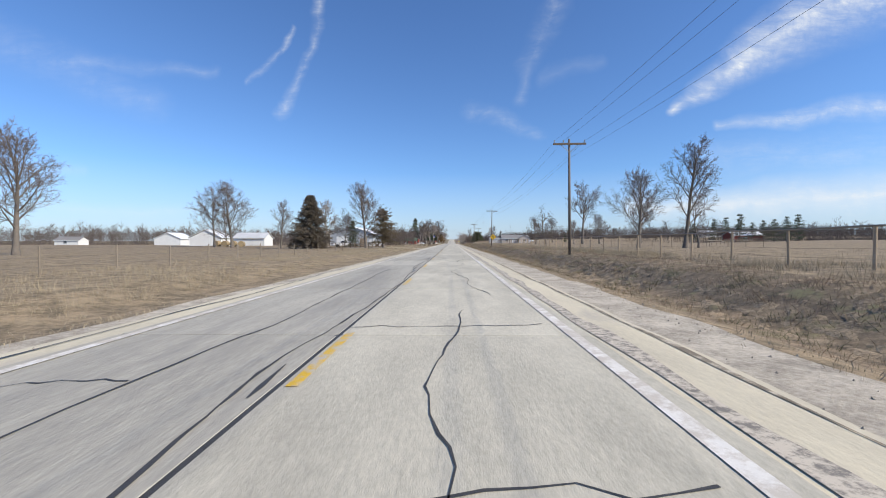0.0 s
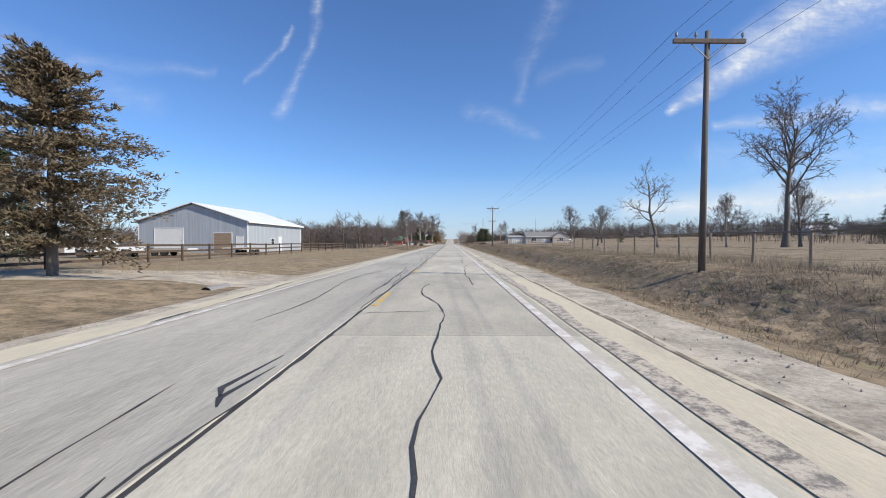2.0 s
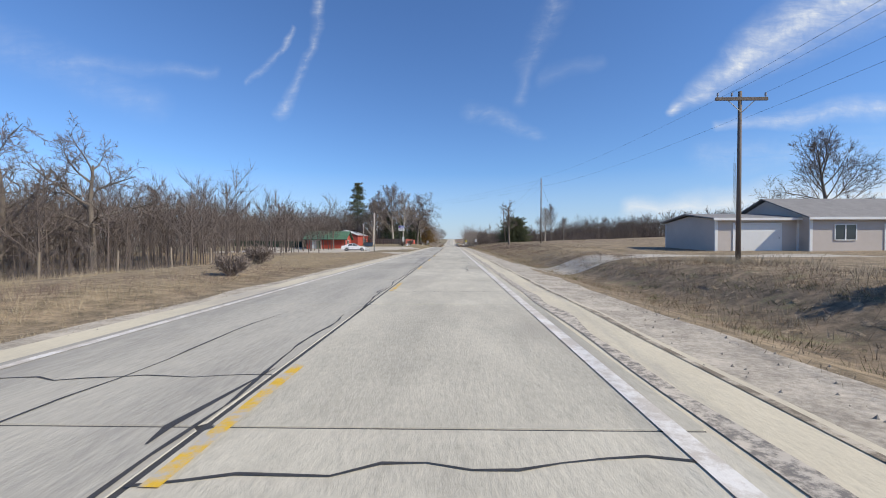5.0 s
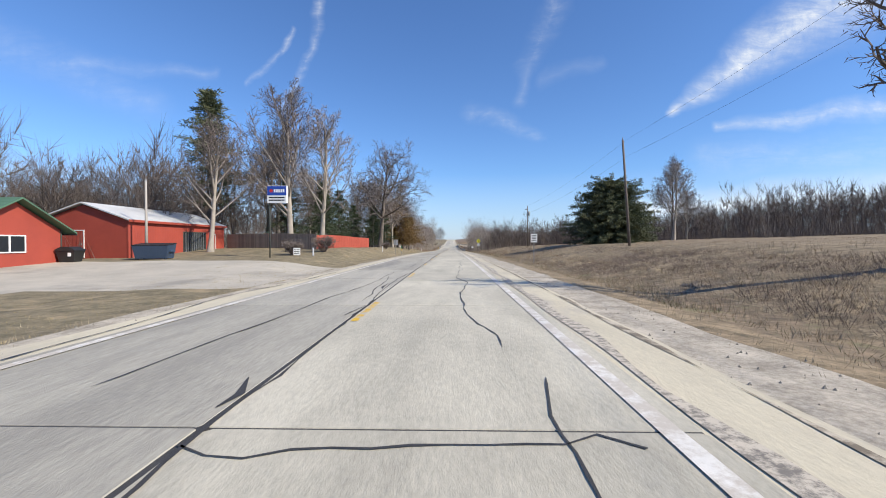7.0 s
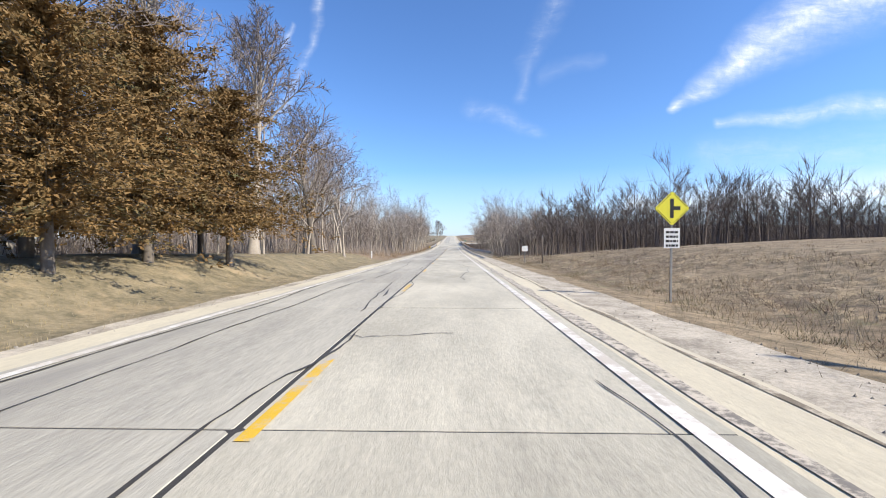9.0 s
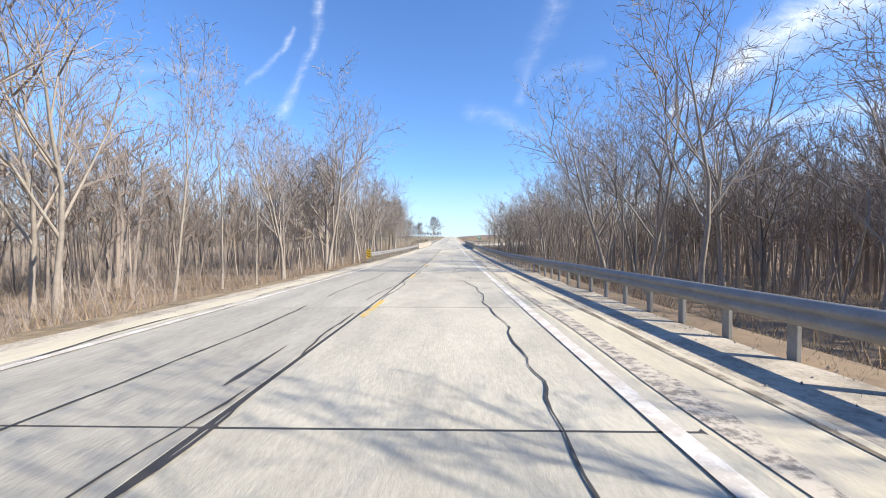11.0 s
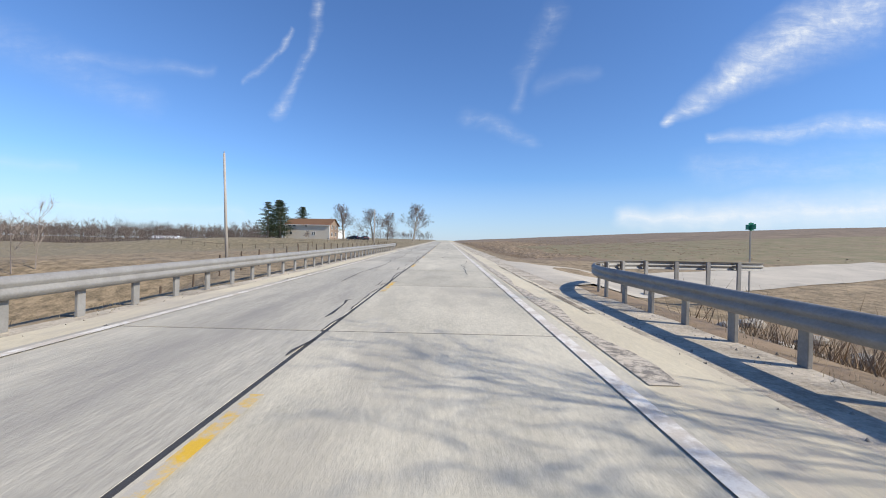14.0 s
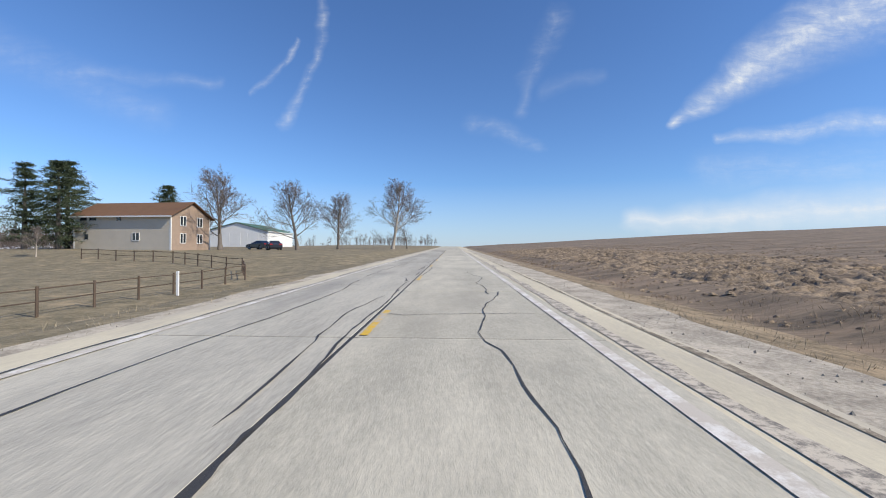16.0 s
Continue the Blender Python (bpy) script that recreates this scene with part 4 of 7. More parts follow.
SPARSE = dict(ROUND, stem=0.8, fan=0.3, cone=(0.35, 0.35, 0.3, 0.3, 0), thin=(0.40, 0.42, 0.5, 0.6, 0), kids=(9, 6, 5, 6, 0), start=(0.35, 0.25, 0.2, 0.15, 0), angle=(50, 50, 45, 42, 0), ratio=(0.42, 0.5, 0.5, 0.55, 0), bend=(0.10, 0.2, 0.25, 0.25, 0.2))
THIN = dict(stem=0.88, fan=0.3, kids=(10, 5, 5, 4, 0), bend=(0.03, 0.06, 0.10, 0.14, 0.15), rise=(0.03, 0.09, 0.06, 0.04, 0.03), segs=(6, 4, 2, 1, 1), taper=(0.2, 0.25, 0.35, 0.4, 0.4), start=(0.42, 0.25, 0.15, 0.1, 0), least=0.0095,
            angle=(26, 28, 32, 36, 0), ratio=(0.46, 0.48, 0.55, 0.6, 0), cone=(0.4, 0.3, 0.3, 0.3, 0), thin=(0.30, 0.45, 0.55, 0.6, 0))


def bare_meshes(seed, height, spec, radius, bark="bark", twig="twig"):
    rnd = random.Random(seed)
    out = []
    limb(out, rnd, (0, 0, -0.15), (rnd.gauss(0, 0.03), rnd.gauss(0, 0.03), 1), height * spec["stem"], radius, 0, spec)
    foot = out[0][1]
    foot[0] = (foot[0][0], radius * 1.45)
    big = [o for o in out if o[0] <= 1]
    small = [o for o in out if o[0] > 1]
    slim = spec.get("least", 1) < 0.0125
    return (mesh_of("trunk", *tubes(big, (7, 4) if slim else (9, 5)), bark, True), mesh_of("crown", *tubes(small, (6, 5, 2, 2, 2) if slim else (6, 5, 3, 2, 2)), twig))


def plant(name, meshes, at, label, category="tree", group=""):
    t = thing(name, at, label, category, group)
    for n, me in zip(("trunk", "crown"), meshes):
        part(n, me, t)
    return t


def leaves(rnd, spots, size, droop=0.3, fat=1.0):
    """Many small pointed sprays round a list of (place, outward direction, spread)."""
    v, f = [], []
    for p, d, k, wide in spots:
        for _ in range(k):
            q = p + Vector((rnd.gauss(0, 1), rnd.gauss(0, 1), rnd.gauss(0, 0.6))) * wide
            a = (d + Vector((rnd.gauss(0, 0.7), rnd.gauss(0, 0.7), rnd.gauss(0, 0.5) - droop))).normalized()
            s = a.orthogonal().normalized()
            s.rotate(Matrix.Rotation(rnd.random() * 6.283, 3, a))
            l, w = size * rnd.uniform(0.8, 1.9), size * rnd.uniform(0.09, 0.18) * fat
            n = len(v)
            v += [tuple(q - s * w), tuple(q + s * w), tuple(q + a * l)]
            f.append((n, n + 1, n + 2))
    return v, f


def conifer_meshes(seed, height, width, needle="needle", bare=0.08, whorls=22, per=9, clump=6, size=0.16, shape=0.9, droop=0.25, ragged=0.25, fat=1.3):
    """A trunk with whorls of limbs, each set with sprays; shape below 1 rounds the outline out."""
    rnd = random.Random(seed)
    s, spots = [(0, [(Vector((0, 0, -0.1)), height * 0.022), (Vector((0, 0, height * 0.5)), height * 0.013), (Vector((0, 0, height * 0.97)), 0.012)])], []
    for i in range(whorls):
        f = bare + (0.98 - bare) * (i + rnd.random() * 0.6) / whorls
        reach = width / 2 * min(1.0, ((1 - f) / (1 - bare)) ** shape + 0.03) * (0.55 + 0.45 * min(1, f / (bare + 0.10)))
        for k in range(per):
            ang = rnd.random() * 6.283
            l = reach * rnd.uniform(1 - 2 * ragged, 1 + ragged)
            d = Vector((math.cos(ang), math.sin(ang), rnd.gauss(0.05, 0.18) + 0.25 * f))
            p = Vector((0, 0, height * f))
            mid, tip = p + d * l * 0.5, p + d * l - Vector((0, 0, l * 0.12))
            s.append((1, [(p, 0.012 + 0.012 * (1 - f)), (mid, 0.01), (tip, 0.004)]))
            steps = max(5, int(l / 0.6))
            for j in range(1, steps + 1):
                u = j / steps
                spots.append((p.lerp(mid, u * 2) if u < 0.5 else mid.lerp(tip, u * 2 - 1), d.normalized(), clump if u > 0.3 else clump // 2, max(size * 0.8, min(l * 0.06, 0.17))))
    return (mesh_of("trunk", *tubes(s, (8, 3)), "bark", True), mesh_of("crown", *leaves(rnd, spots, size, droop, fat), needle))


TREE = {
    "round_a": bare_meshes(3, 12, ROUND, 0.26), "round_b": bare_meshes(8, 12, ROUND, 0.24, "pale_bark", "twig"),
    "tall_a": bare_meshes(5, 14, TALL, 0.26), "tall_b": bare_meshes(12, 14, TALL, 0.28, "pale_bark", "wood_twig"),
    "oak": bare_meshes(23, 17, dict(OAK, stem=0.86, fan=0.45, kids=(17, 9, 8, 7, 0), start=(0.27, 0.22, 0.2, 0.15, 0), ratio=(0.50, 0.5, 0.52, 0.7, 0), angle=(72, 46, 45, 42, 0), bend=(0.03, 0.14, 0.2, 0.25, 0.2), cone=(0.5, 0.35, 0.3, 0.3, 0)), 0.42, "oak_bark", "twig"), "oak_b": bare_meshes(27, 13, OAK, 0.34),
    "snag": bare_meshes(61, 11.2, dict(OAK, stem=0.88, taper=(0.55, 0.25, 0.3, 0.4, 0.4), kids=(11, 6, 6, 5, 0), start=(0.36, 0.22, 0.2, 0.15, 0), ratio=(0.33, 0.5, 0.52, 0.6, 0), angle=(66, 52, 48, 44, 0), bend=(0.03, 0.24, 0.26, 0.25, 0.2), fan=0.5), 0.30, "oak_bark", "twig"),
    "sparse_c": bare_meshes(44, 12, dict(SPARSE, kids=(13, 8, 7, 6, 0), start=(0.40, 0.25, 0.2, 0.15, 0), ratio=(0.46, 0.5, 0.5, 0.6, 0), angle=(44, 42, 42, 42, 0)), 0.24), "sparse_a": bare_meshes(31, 12, SPARSE, 0.26), "sparse_b": bare_meshes(36, 12, SPARSE, 0.25),
    "spruce": conifer_meshes(2, 11, 7.4, whorls=20, per=11, clump=14, size=0.2, ragged=0.3), "spruce_b": conifer_meshes(4, 11, 7.0, whorls=19, per=11, clump=14, size=0.2, droop=0.4, ragged=0.38),
    "pine": conifer_meshes(6, 8.5, 7.6, "needle_pine", 0.13, 18, 12, 30, 0.14, 0.72, -0.15, 0.42, 2.0),
    "tall_pine": conifer_meshes(9, 18, 8.0, "needle_soft", 0.28, 20, 10, 11, 0.34, 0.8, 0.1, 0.35),
    "far_spruce": conifer_meshes(3, 11, 6.5, whorls=12, per=8, clump=6, size=0.34, ragged=0.3),
    "cedar": conifer_meshes(14, 9, 8.2, "rust_leaf", 0.16, 24, 14, 20, 0.12, 0.62, 0.1, 0.5, 2.6),
    "cedar_b": conifer_meshes(17, 9, 7.8, "rust_leaf", 0.18, 22, 13, 20, 0.13, 0.68, 0.15, 0.5, 2.6),
    "bush_pine": conifer_meshes(19, 8.4, 11.4, "needle_soft", 0.01, 32, 24, 40, 0.18, 0.42, 0.05, 0.22, 1.6),
    "old_conifer": conifer_meshes(23, 11, 8.8, "needle_old", 0.04, 26, 15, 40, 0.21, 0.85, 0.3, 0.15),
}
FORK = dict(THIN, stem=0.84, kids=(7, 6, 6, 5, 0), bend=(0.07, 0.11, 0.14, 0.16, 0.15), start=(0.20, 0.22, 0.15, 0.1, 0), angle=(34, 36, 38, 38, 0), ratio=(0.62, 0.50, 0.50, 0.6, 0),
            thin=(0.55, 0.5, 0.55, 0.6, 0), rise=(0.02, 0.05, 0.04, 0.03, 0.02))
WOODS = [bare_meshes(50 + i, 13, (dict(THIN, bend=(0.05, 0.07, 0.11, 0.14, 0.15), angle=(32, 32, 34, 36, 0), start=(0.33, 0.22, 0.15, 0.1, 0)), FORK, FORK)[i % 3], (0.085, 0.14, 0.12)[i % 3], "bark" if i == 2 else "pale_bark", "wood_twig") for i in range(6)]


def put(kind, name, x, y, size, label, turn=0.0, tall=None, group="", category="tree"):
    return plant(name, TREE[kind], on_ground(x, y, turn, size, 0.05, tall), label, category, group)


def side_trees():
    bare = "leafless grey-brown tree on dry winter grass"
    for kind, x, y, size, turn, label in (
            ("round_a", -40.6, 38.0, 1.02, 20, "tall leafless tree standing alone in a field"),
            ("round_a", -50.0, 94.0, 1.25, 70, bare), ("sparse_c", -57.0, 99.0, 1.15, 170, bare), ("oak_b", -40.0, 231.0, 1.2, 70, "broad leafless oak at the edge of woods"), ("oak_b", -34.0, 234.0, 1.15, 190, "broad leafless oak at the edge of woods"), ("oak_b", -55.0, 226.0, 0.95, 300, "broad leafless oak at the edge of woods"), ("round_a", -17.8, 86.0, 1.12, 40, "wide leafless tree beside a farmyard"),
            ("tall_b", -30.0, 100.0, 0.8, 10, bare), ("tall_a", -38.0, 92.0, 0.75, 200, bare), ("round_a", -27.0, 104.0, 0.7, 260, bare),
            ("round_a", -60.0, 110.0, 0.8, 160, bare), ("round_b", -12.2, 199.0, 0.88, 130, "slim leafless roadside tree"),
            ("tall_a", 31.0, 56.5, 1.02, 120, "tall leafless tree in a fenced field"), ("round_a", 24.0, 54.5, 0.86, 300, bare),
            ("sparse_b", 36.0, 62.0, 0.66, 45, "small leafless tree in a fenced field"),
            ("sparse_c", 39.5, 128.0, 1.5, 15, "large leafless tree in a fenced field"), ("sparse_b", 31.5, 142.5, 1.1, 75, "gnarled leafless tree in a fenced field"),
            ("round_b", 40.5, 140.0, 0.65, 145, bare), ("sparse_c", 58.0, 130.0, 1.05, 230, "wide leafless tree in a fenced field"), ("round_a", 47.0, 135.0, 0.8, 330, bare),
            ("sparse_a", 36.0, 181.0, 0.86, 250, "gnarled leafless tree with broken top"), ("round_a", 55.0, 231.0, 1.12, 110, bare), ("round_a", 50.0, 251.0, 1.2, 20, bare),
            ("snag", 12.2, 283.6, 0.82, 290, "gnarled roadside oak with broken leafless crown"),
            ("tall_a", 34.0, 338.0, 0.85, 0, bare), ("tall_b", 30.0, 330.0, 0.75, 100, bare), ("round_b", 40.0, 345.0, 0.7, 190, bare),
            ("round_b", -17.0, 317.2, 1.45, 60, "large spreading leafless tree behind a fence"), ("tall_b", -14.6, 320.0, 1.08, 170, "leafless tree behind a red fence"),
            ("round_b", -21.8, 310.5, 1.02, 15, "pale-stemmed leafless tree beside a red shed"), ("round_a", -23.0, 325.0, 1.2, 215, bare), ("tall_a", -26.0, 335.0, 1.2, 75, bare),
            ("oak", -12.6, 347.0, 1.02, 35, "massive spreading leafless oak on a lawn"), ("round_b", -15.5, 362.0, 1.15, 160, bare), ("tall_b", -12.0, 358.5, 0.75, 33, "pale-stemmed leafless tree among pines"), ("round_a", -22.0, 338.0, 0.92, 20, bare), ("round_b", -24.0, 346.0, 1.12, 320, bare), ("tall_a", -20.0, 359.0, 0.72, 200, bare), ("round_a", -17.0, 364.0, 1.25, 140, bare), ("tall_b", -26.0, 356.0, 0.95, 44, bare), ("round_b", -21.0, 370.0, 1.3, 77, bare), ("tall_b", -16.0, 372.0, 1.12, 200, "tall leafless tree behind rusty cedars"), ("round_b", -13.1, 378.0, 1.34, 25, "tall pale leafless tree beside rusty cedars"), ("round_a", -11.8, 386.0, 1.0, 75, bare),
            ("round_a", -33.5, 683.0, 1.08, 30, "leafless yard tree beside a cream house"), ("round_a", -25.0, 690.0, 1.0, 80, "leafless yard tree beside a driveway"), ("round_a", -21.5, 701.0, 0.95, 180, "small leafless yard tree"),
            ("round_b", -13.0, 712.0, 1.35, 300, "leafless tree with swept crown beside the road"), ("sparse_a", -11.0, 722.0, 0.55, 90, bare), ("round_b", -38.0, 661.0, 0.24, 60, "thin young leafless tree on a lawn"),
            ("tall_b", -10.3, 463.5, 0.7, 80, "pale leafless tree with broken top"), ("sparse_c", -17.4, 545.0, 1.3, 20, "large leaning leafless tree beside a river"), ("sparse_c", -20.5, 541.0, 1.35, 110, "large leafless tree beside a river"), ("sparse_a", -23.0, 546.0, 1.25, 210, "large leafless tree beside a river"), ("tall_b", -14.0, 532.0, 0.95, 250, "forked pale leafless tree beside a bridge"), ("sparse_c", -15.2, 537.0, 1.05, 140, "leaning leafless tree beside a bridge")):
        put(kind, "bare_tree", x, y, size * (1.08 if y > 665 else 1.0), label, turn, size * (0.9 if y > 665 else 1.0))
    for kind, x, y, size, turn, label in (
            ("old_conifer", -29.0, 85.0, 1.0, 0, "tall browned conifer in a farmyard"), ("old_conifer", -72.0, 231.0, 0.72, 40, "brown conifer at the edge of woods"), ("spruce", -24.0, 100.0, 0.6, 90, "dark conifer in a farmyard"),
            ("pine", -15.75, 94.3, 1.05, 50, "ragged brown-green pine beside a gravel drive"), ("spruce_b", -19.5, 322.5, 0.8, 12, "dark pine behind a brown fence"), ("spruce", -16.0, 325.0, 0.75, 55, "dark pine behind a red fence"), ("tall_pine", -28.5, 322.0, 1.05, 0, "tall pine with green top above bare trees"),
            ("spruce", -15.5, 357.0, 0.8, 20, "green pine under tall trees"), ("spruce_b", -13.0, 355.5, 0.6, 140, "green pine under tall trees"), ("spruce", -19.0, 354.0, 0.78, 250, "green pine under tall trees"),
            ("spruce", -14.6, 351.0, 0.7, 77, "green pine behind a large oak"), ("spruce_b", -18.0, 340.0, 0.85, 31, "dark pine behind a red fence"), ("spruce_b", -22.0, 345.0, 1.05, 10, "dark pine behind an oak"), ("spruce", -25.0, 352.0, 1.0, 70, "dark pine behind an oak"),
            ("spruce", -52.4, 678.0, 1.1, 0, "dark green spruce beside a house"), ("spruce_b", -55.9, 677.0, 1.05, 40, "dark green spruce beside a house"), ("spruce_b", -54.4, 681.5, 1.15, 80, "dark green spruce beside a house"), ("spruce", -53.0, 700.0, 1.1, 200, "dark spruce behind a house"),
            ("spruce_b", 62.0, 232.0, 0.42, 10, "small dark spruce in a fenced field"),
            ("bush_pine", 19.3, 324.0, 0.88, 0, "broad rounded dark green pine in a field"),
            *[("far_spruce", 112.0 + 9.0 * (i % 3) + 1.5 * i, 148.0 + 8.0 * i, 0.75 + 0.1 * (i % 4), 37 * i, "dark conifer at the edge of a far field") for i in range(10)]):
        put(kind, "conifer", x, y, size * (1.25 if y > 665 else 1.0), label, turn, size)
    for i, (kind, x, y, size) in enumerate((("cedar", -10.2, 361.2, 0.75), ("cedar_b", -12.6, 363.0, 0.95), ("cedar", -10.6, 365.2, 0.85), ("cedar_b", -9.7, 368.8, 0.85),
                                            ("cedar", -13.2, 368.5, 1.12), ("cedar_b", -12.6, 371.5, 0.8))):
        put(kind, "cedar", x, y, size, "rusty orange-brown winter cedar with dense foliage", 60 * i, group="cedars beside the road")


side_trees()


def woods():
    """Stands of slim bare trees, thick enough to close the view."""
    rnd = random.Random(77)
    done, grown = [], []

    def stand(n, x0, x1, y0, y1, lo, hi, gap, bias=1.0, kinds=(0, 1, 2, 3, 4, 5)):
        tries = 0
        while n and tries < 4000:
            tries += 1
            x = x0 + (x1 - x0) * rnd.random() ** bias
            y = rnd.uniform(y0, y1)
            if any(abs(x - a) < gap and abs(y - b) < gap for a, b in done[-160:]):
                continue
            if 512 < y + skew(x) < 528:
                continue
            done.append((x, y))
            n -= 1
            s = rnd.uniform(lo, hi)
            grown.append((abs(x), rnd.choice(kinds), on_ground(x, y, rnd.uniform(0, 360), s, 0.1, s * rnd.uniform(0.9, 1.15)) @ pose(0, 0, 0, rnd.gauss(0, 3), rnd.gauss(0, 3), 0)))

    stand(45, -9.5, -30, 392, 445, 0.6, 0.9, 1.0, 1.3)
    stand(78, -9.2, -26, 445, 512, 0.65, 1.0, 0.8, 1.2, (0, 3, 0, 3, 1, 4))
    stand(105, -10.6, -30, 512, 550, 0.58, 0.82, 0.6, 1.2, (0, 3, 0, 3, 0, 3, 4))
    stand(84, 10.2, 26, 446, 508, 0.6, 0.95, 0.8, 1.2)
    stand(30, 9.5, 24, 508, 519, 0.55, 0.85, 0.8)
    stand(20, 12.5, 24, 519, 525, 0.65, 0.95, 0.8)
    stand(22, 16.5, 30, 525, 533, 0.65, 0.95, 0.8)
    stand(24, 9.5, 24, 533, 552, 0.52, 0.74, 1.0)
    stand(26, 8.0, 24, 415, 445, 0.45, 0.75, 1.0)
    stand(20, -9.5, -22, 378, 396, 0.55, 0.8, 1.0)
    grown.sort(key=lambda g: g[0])
    for _, k, m in grown[:225]:
        plant("bare_tree", WOODS[k], m, "slim leafless woodland tree", "tree", "woodland trees")
    return [(m.translation.x, m.translation.y, m.to_scale().z * 1.3, 0) for _, k, m in grown[225:]]


DEEP_ROWS = woods()


def wisp(seed, height, base, spread, limbs, twigs, girth, broad, stems=1):
    """A light bare tree for woods seen from afar: thin stems, limbs and a haze of twigs, all tapered slivers."""
    r = np.random.RandomState(seed)
    tri = []

    def sliver(p, q, w):
        d = q - p
        side = np.cross(d, r.normal(size=3))
        side *= w / (np.linalg.norm(side) + 1e-9)
        tri.append((p - side, p + side, q))

    for k in range(stems):
        foot = np.array([*r.normal(0, 0.15 * (stems > 1), 2), -0.1])
        top = np.array([*r.normal(0, 0.05 * height * (1 + (stems > 1)), 2), height * r.uniform(0.85, 1.0)])
        for a in (0.0, 2.1, 4.2):                    # the stem, three-sided
            u, v = np.array([math.cos(a), math.sin(a), 0]), np.array([math.cos(a + 2.1), math.sin(a + 2.1), 0])
            tri.append((foot + u * girth, foot + v * girth, top))
        starts = []
        for i in range(limbs):
            u = base + (0.86 - base) * (i + r.rand()) / limbs
            p = foot + (top - foot) * u
            a = r.rand() * 6.283
            l = spread * (1.0 - 0.55 * (u - base)) * r.uniform(0.7, 1.2)
            d = np.array([math.cos(a), math.sin(a), r.uniform(0.7, 1.5)])
            d /= np.linalg.norm(d)
            q = p + d * l
            sliver(p, q, girth * 0.22)
            starts += [(p, q, d)] * 2
        starts.append((foot + (top - foot) * 0.6, top, np.array([0, 0, 1.0])))
        for i in range(twigs // stems):
            p, q, d = starts[r.randint(len(starts))]
            b = p + (q - p) * r.uniform(0.25, 1.0)
            e = d * 0.6 + r.normal(0, 0.36, 3) + np.array([0, 0, 0.3])
            e /= np.linalg.norm(e)
            sliver(b, b + e * height * 0.16 * r.uniform(0.4, 1.4), broad * r.uniform(0.6, 1.3))
    return np.array(tri).reshape(-1, 3)


def thicket(seed, height, stems, broad):
    """Low brush: whips fanning up from the soil."""
    r = np.random.RandomState(seed)
    tri = []
    for _ in range(stems):
        p = np.array([*r.normal(0, 0.35 * height, 2), -0.05])
        q = p + np.array([*r.normal(0, 0.22 * height, 2), height * r.uniform(0.35, 1.0)])
        side = np.cross(q - p, r.normal(size=3))
        side *= broad * r.uniform(0.6, 1.3) / (np.linalg.norm(side) + 1e-9)
        m = p + (q - p) * 0.5
        tri += [(p - side * 0.7, p + side * 0.7, q), (m, m + side * 0.8, m + (q - p) * 0.35 + r.normal(0, 0.16 * height, 3))]
    return np.array(tri).reshape(-1, 3)


WISPS = ([wisp(300 + i, 9.5, 0.30, 2.6, 8, 200, 0.085, 0.020, 1 + i % 2) for i in range(5)]      # slim
         + [wisp(310 + i, 9.5, 0.22, 3.8, 12, 260, 0.12, 0.020) for i in range(5)]                 # broad crowns
         + [wisp(320 + i, 9.5, 0.12, 3.6, 8, 130, 0.10, 0.036) for i in range(5)]                 # far off
         + [thicket(330 + i, 2.4, 38, 0.022) for i in range(5)]                                    # brush
         + [thicket(340 + i, 3.2, 20, 0.10) for i in range(5)])                                    # far brush


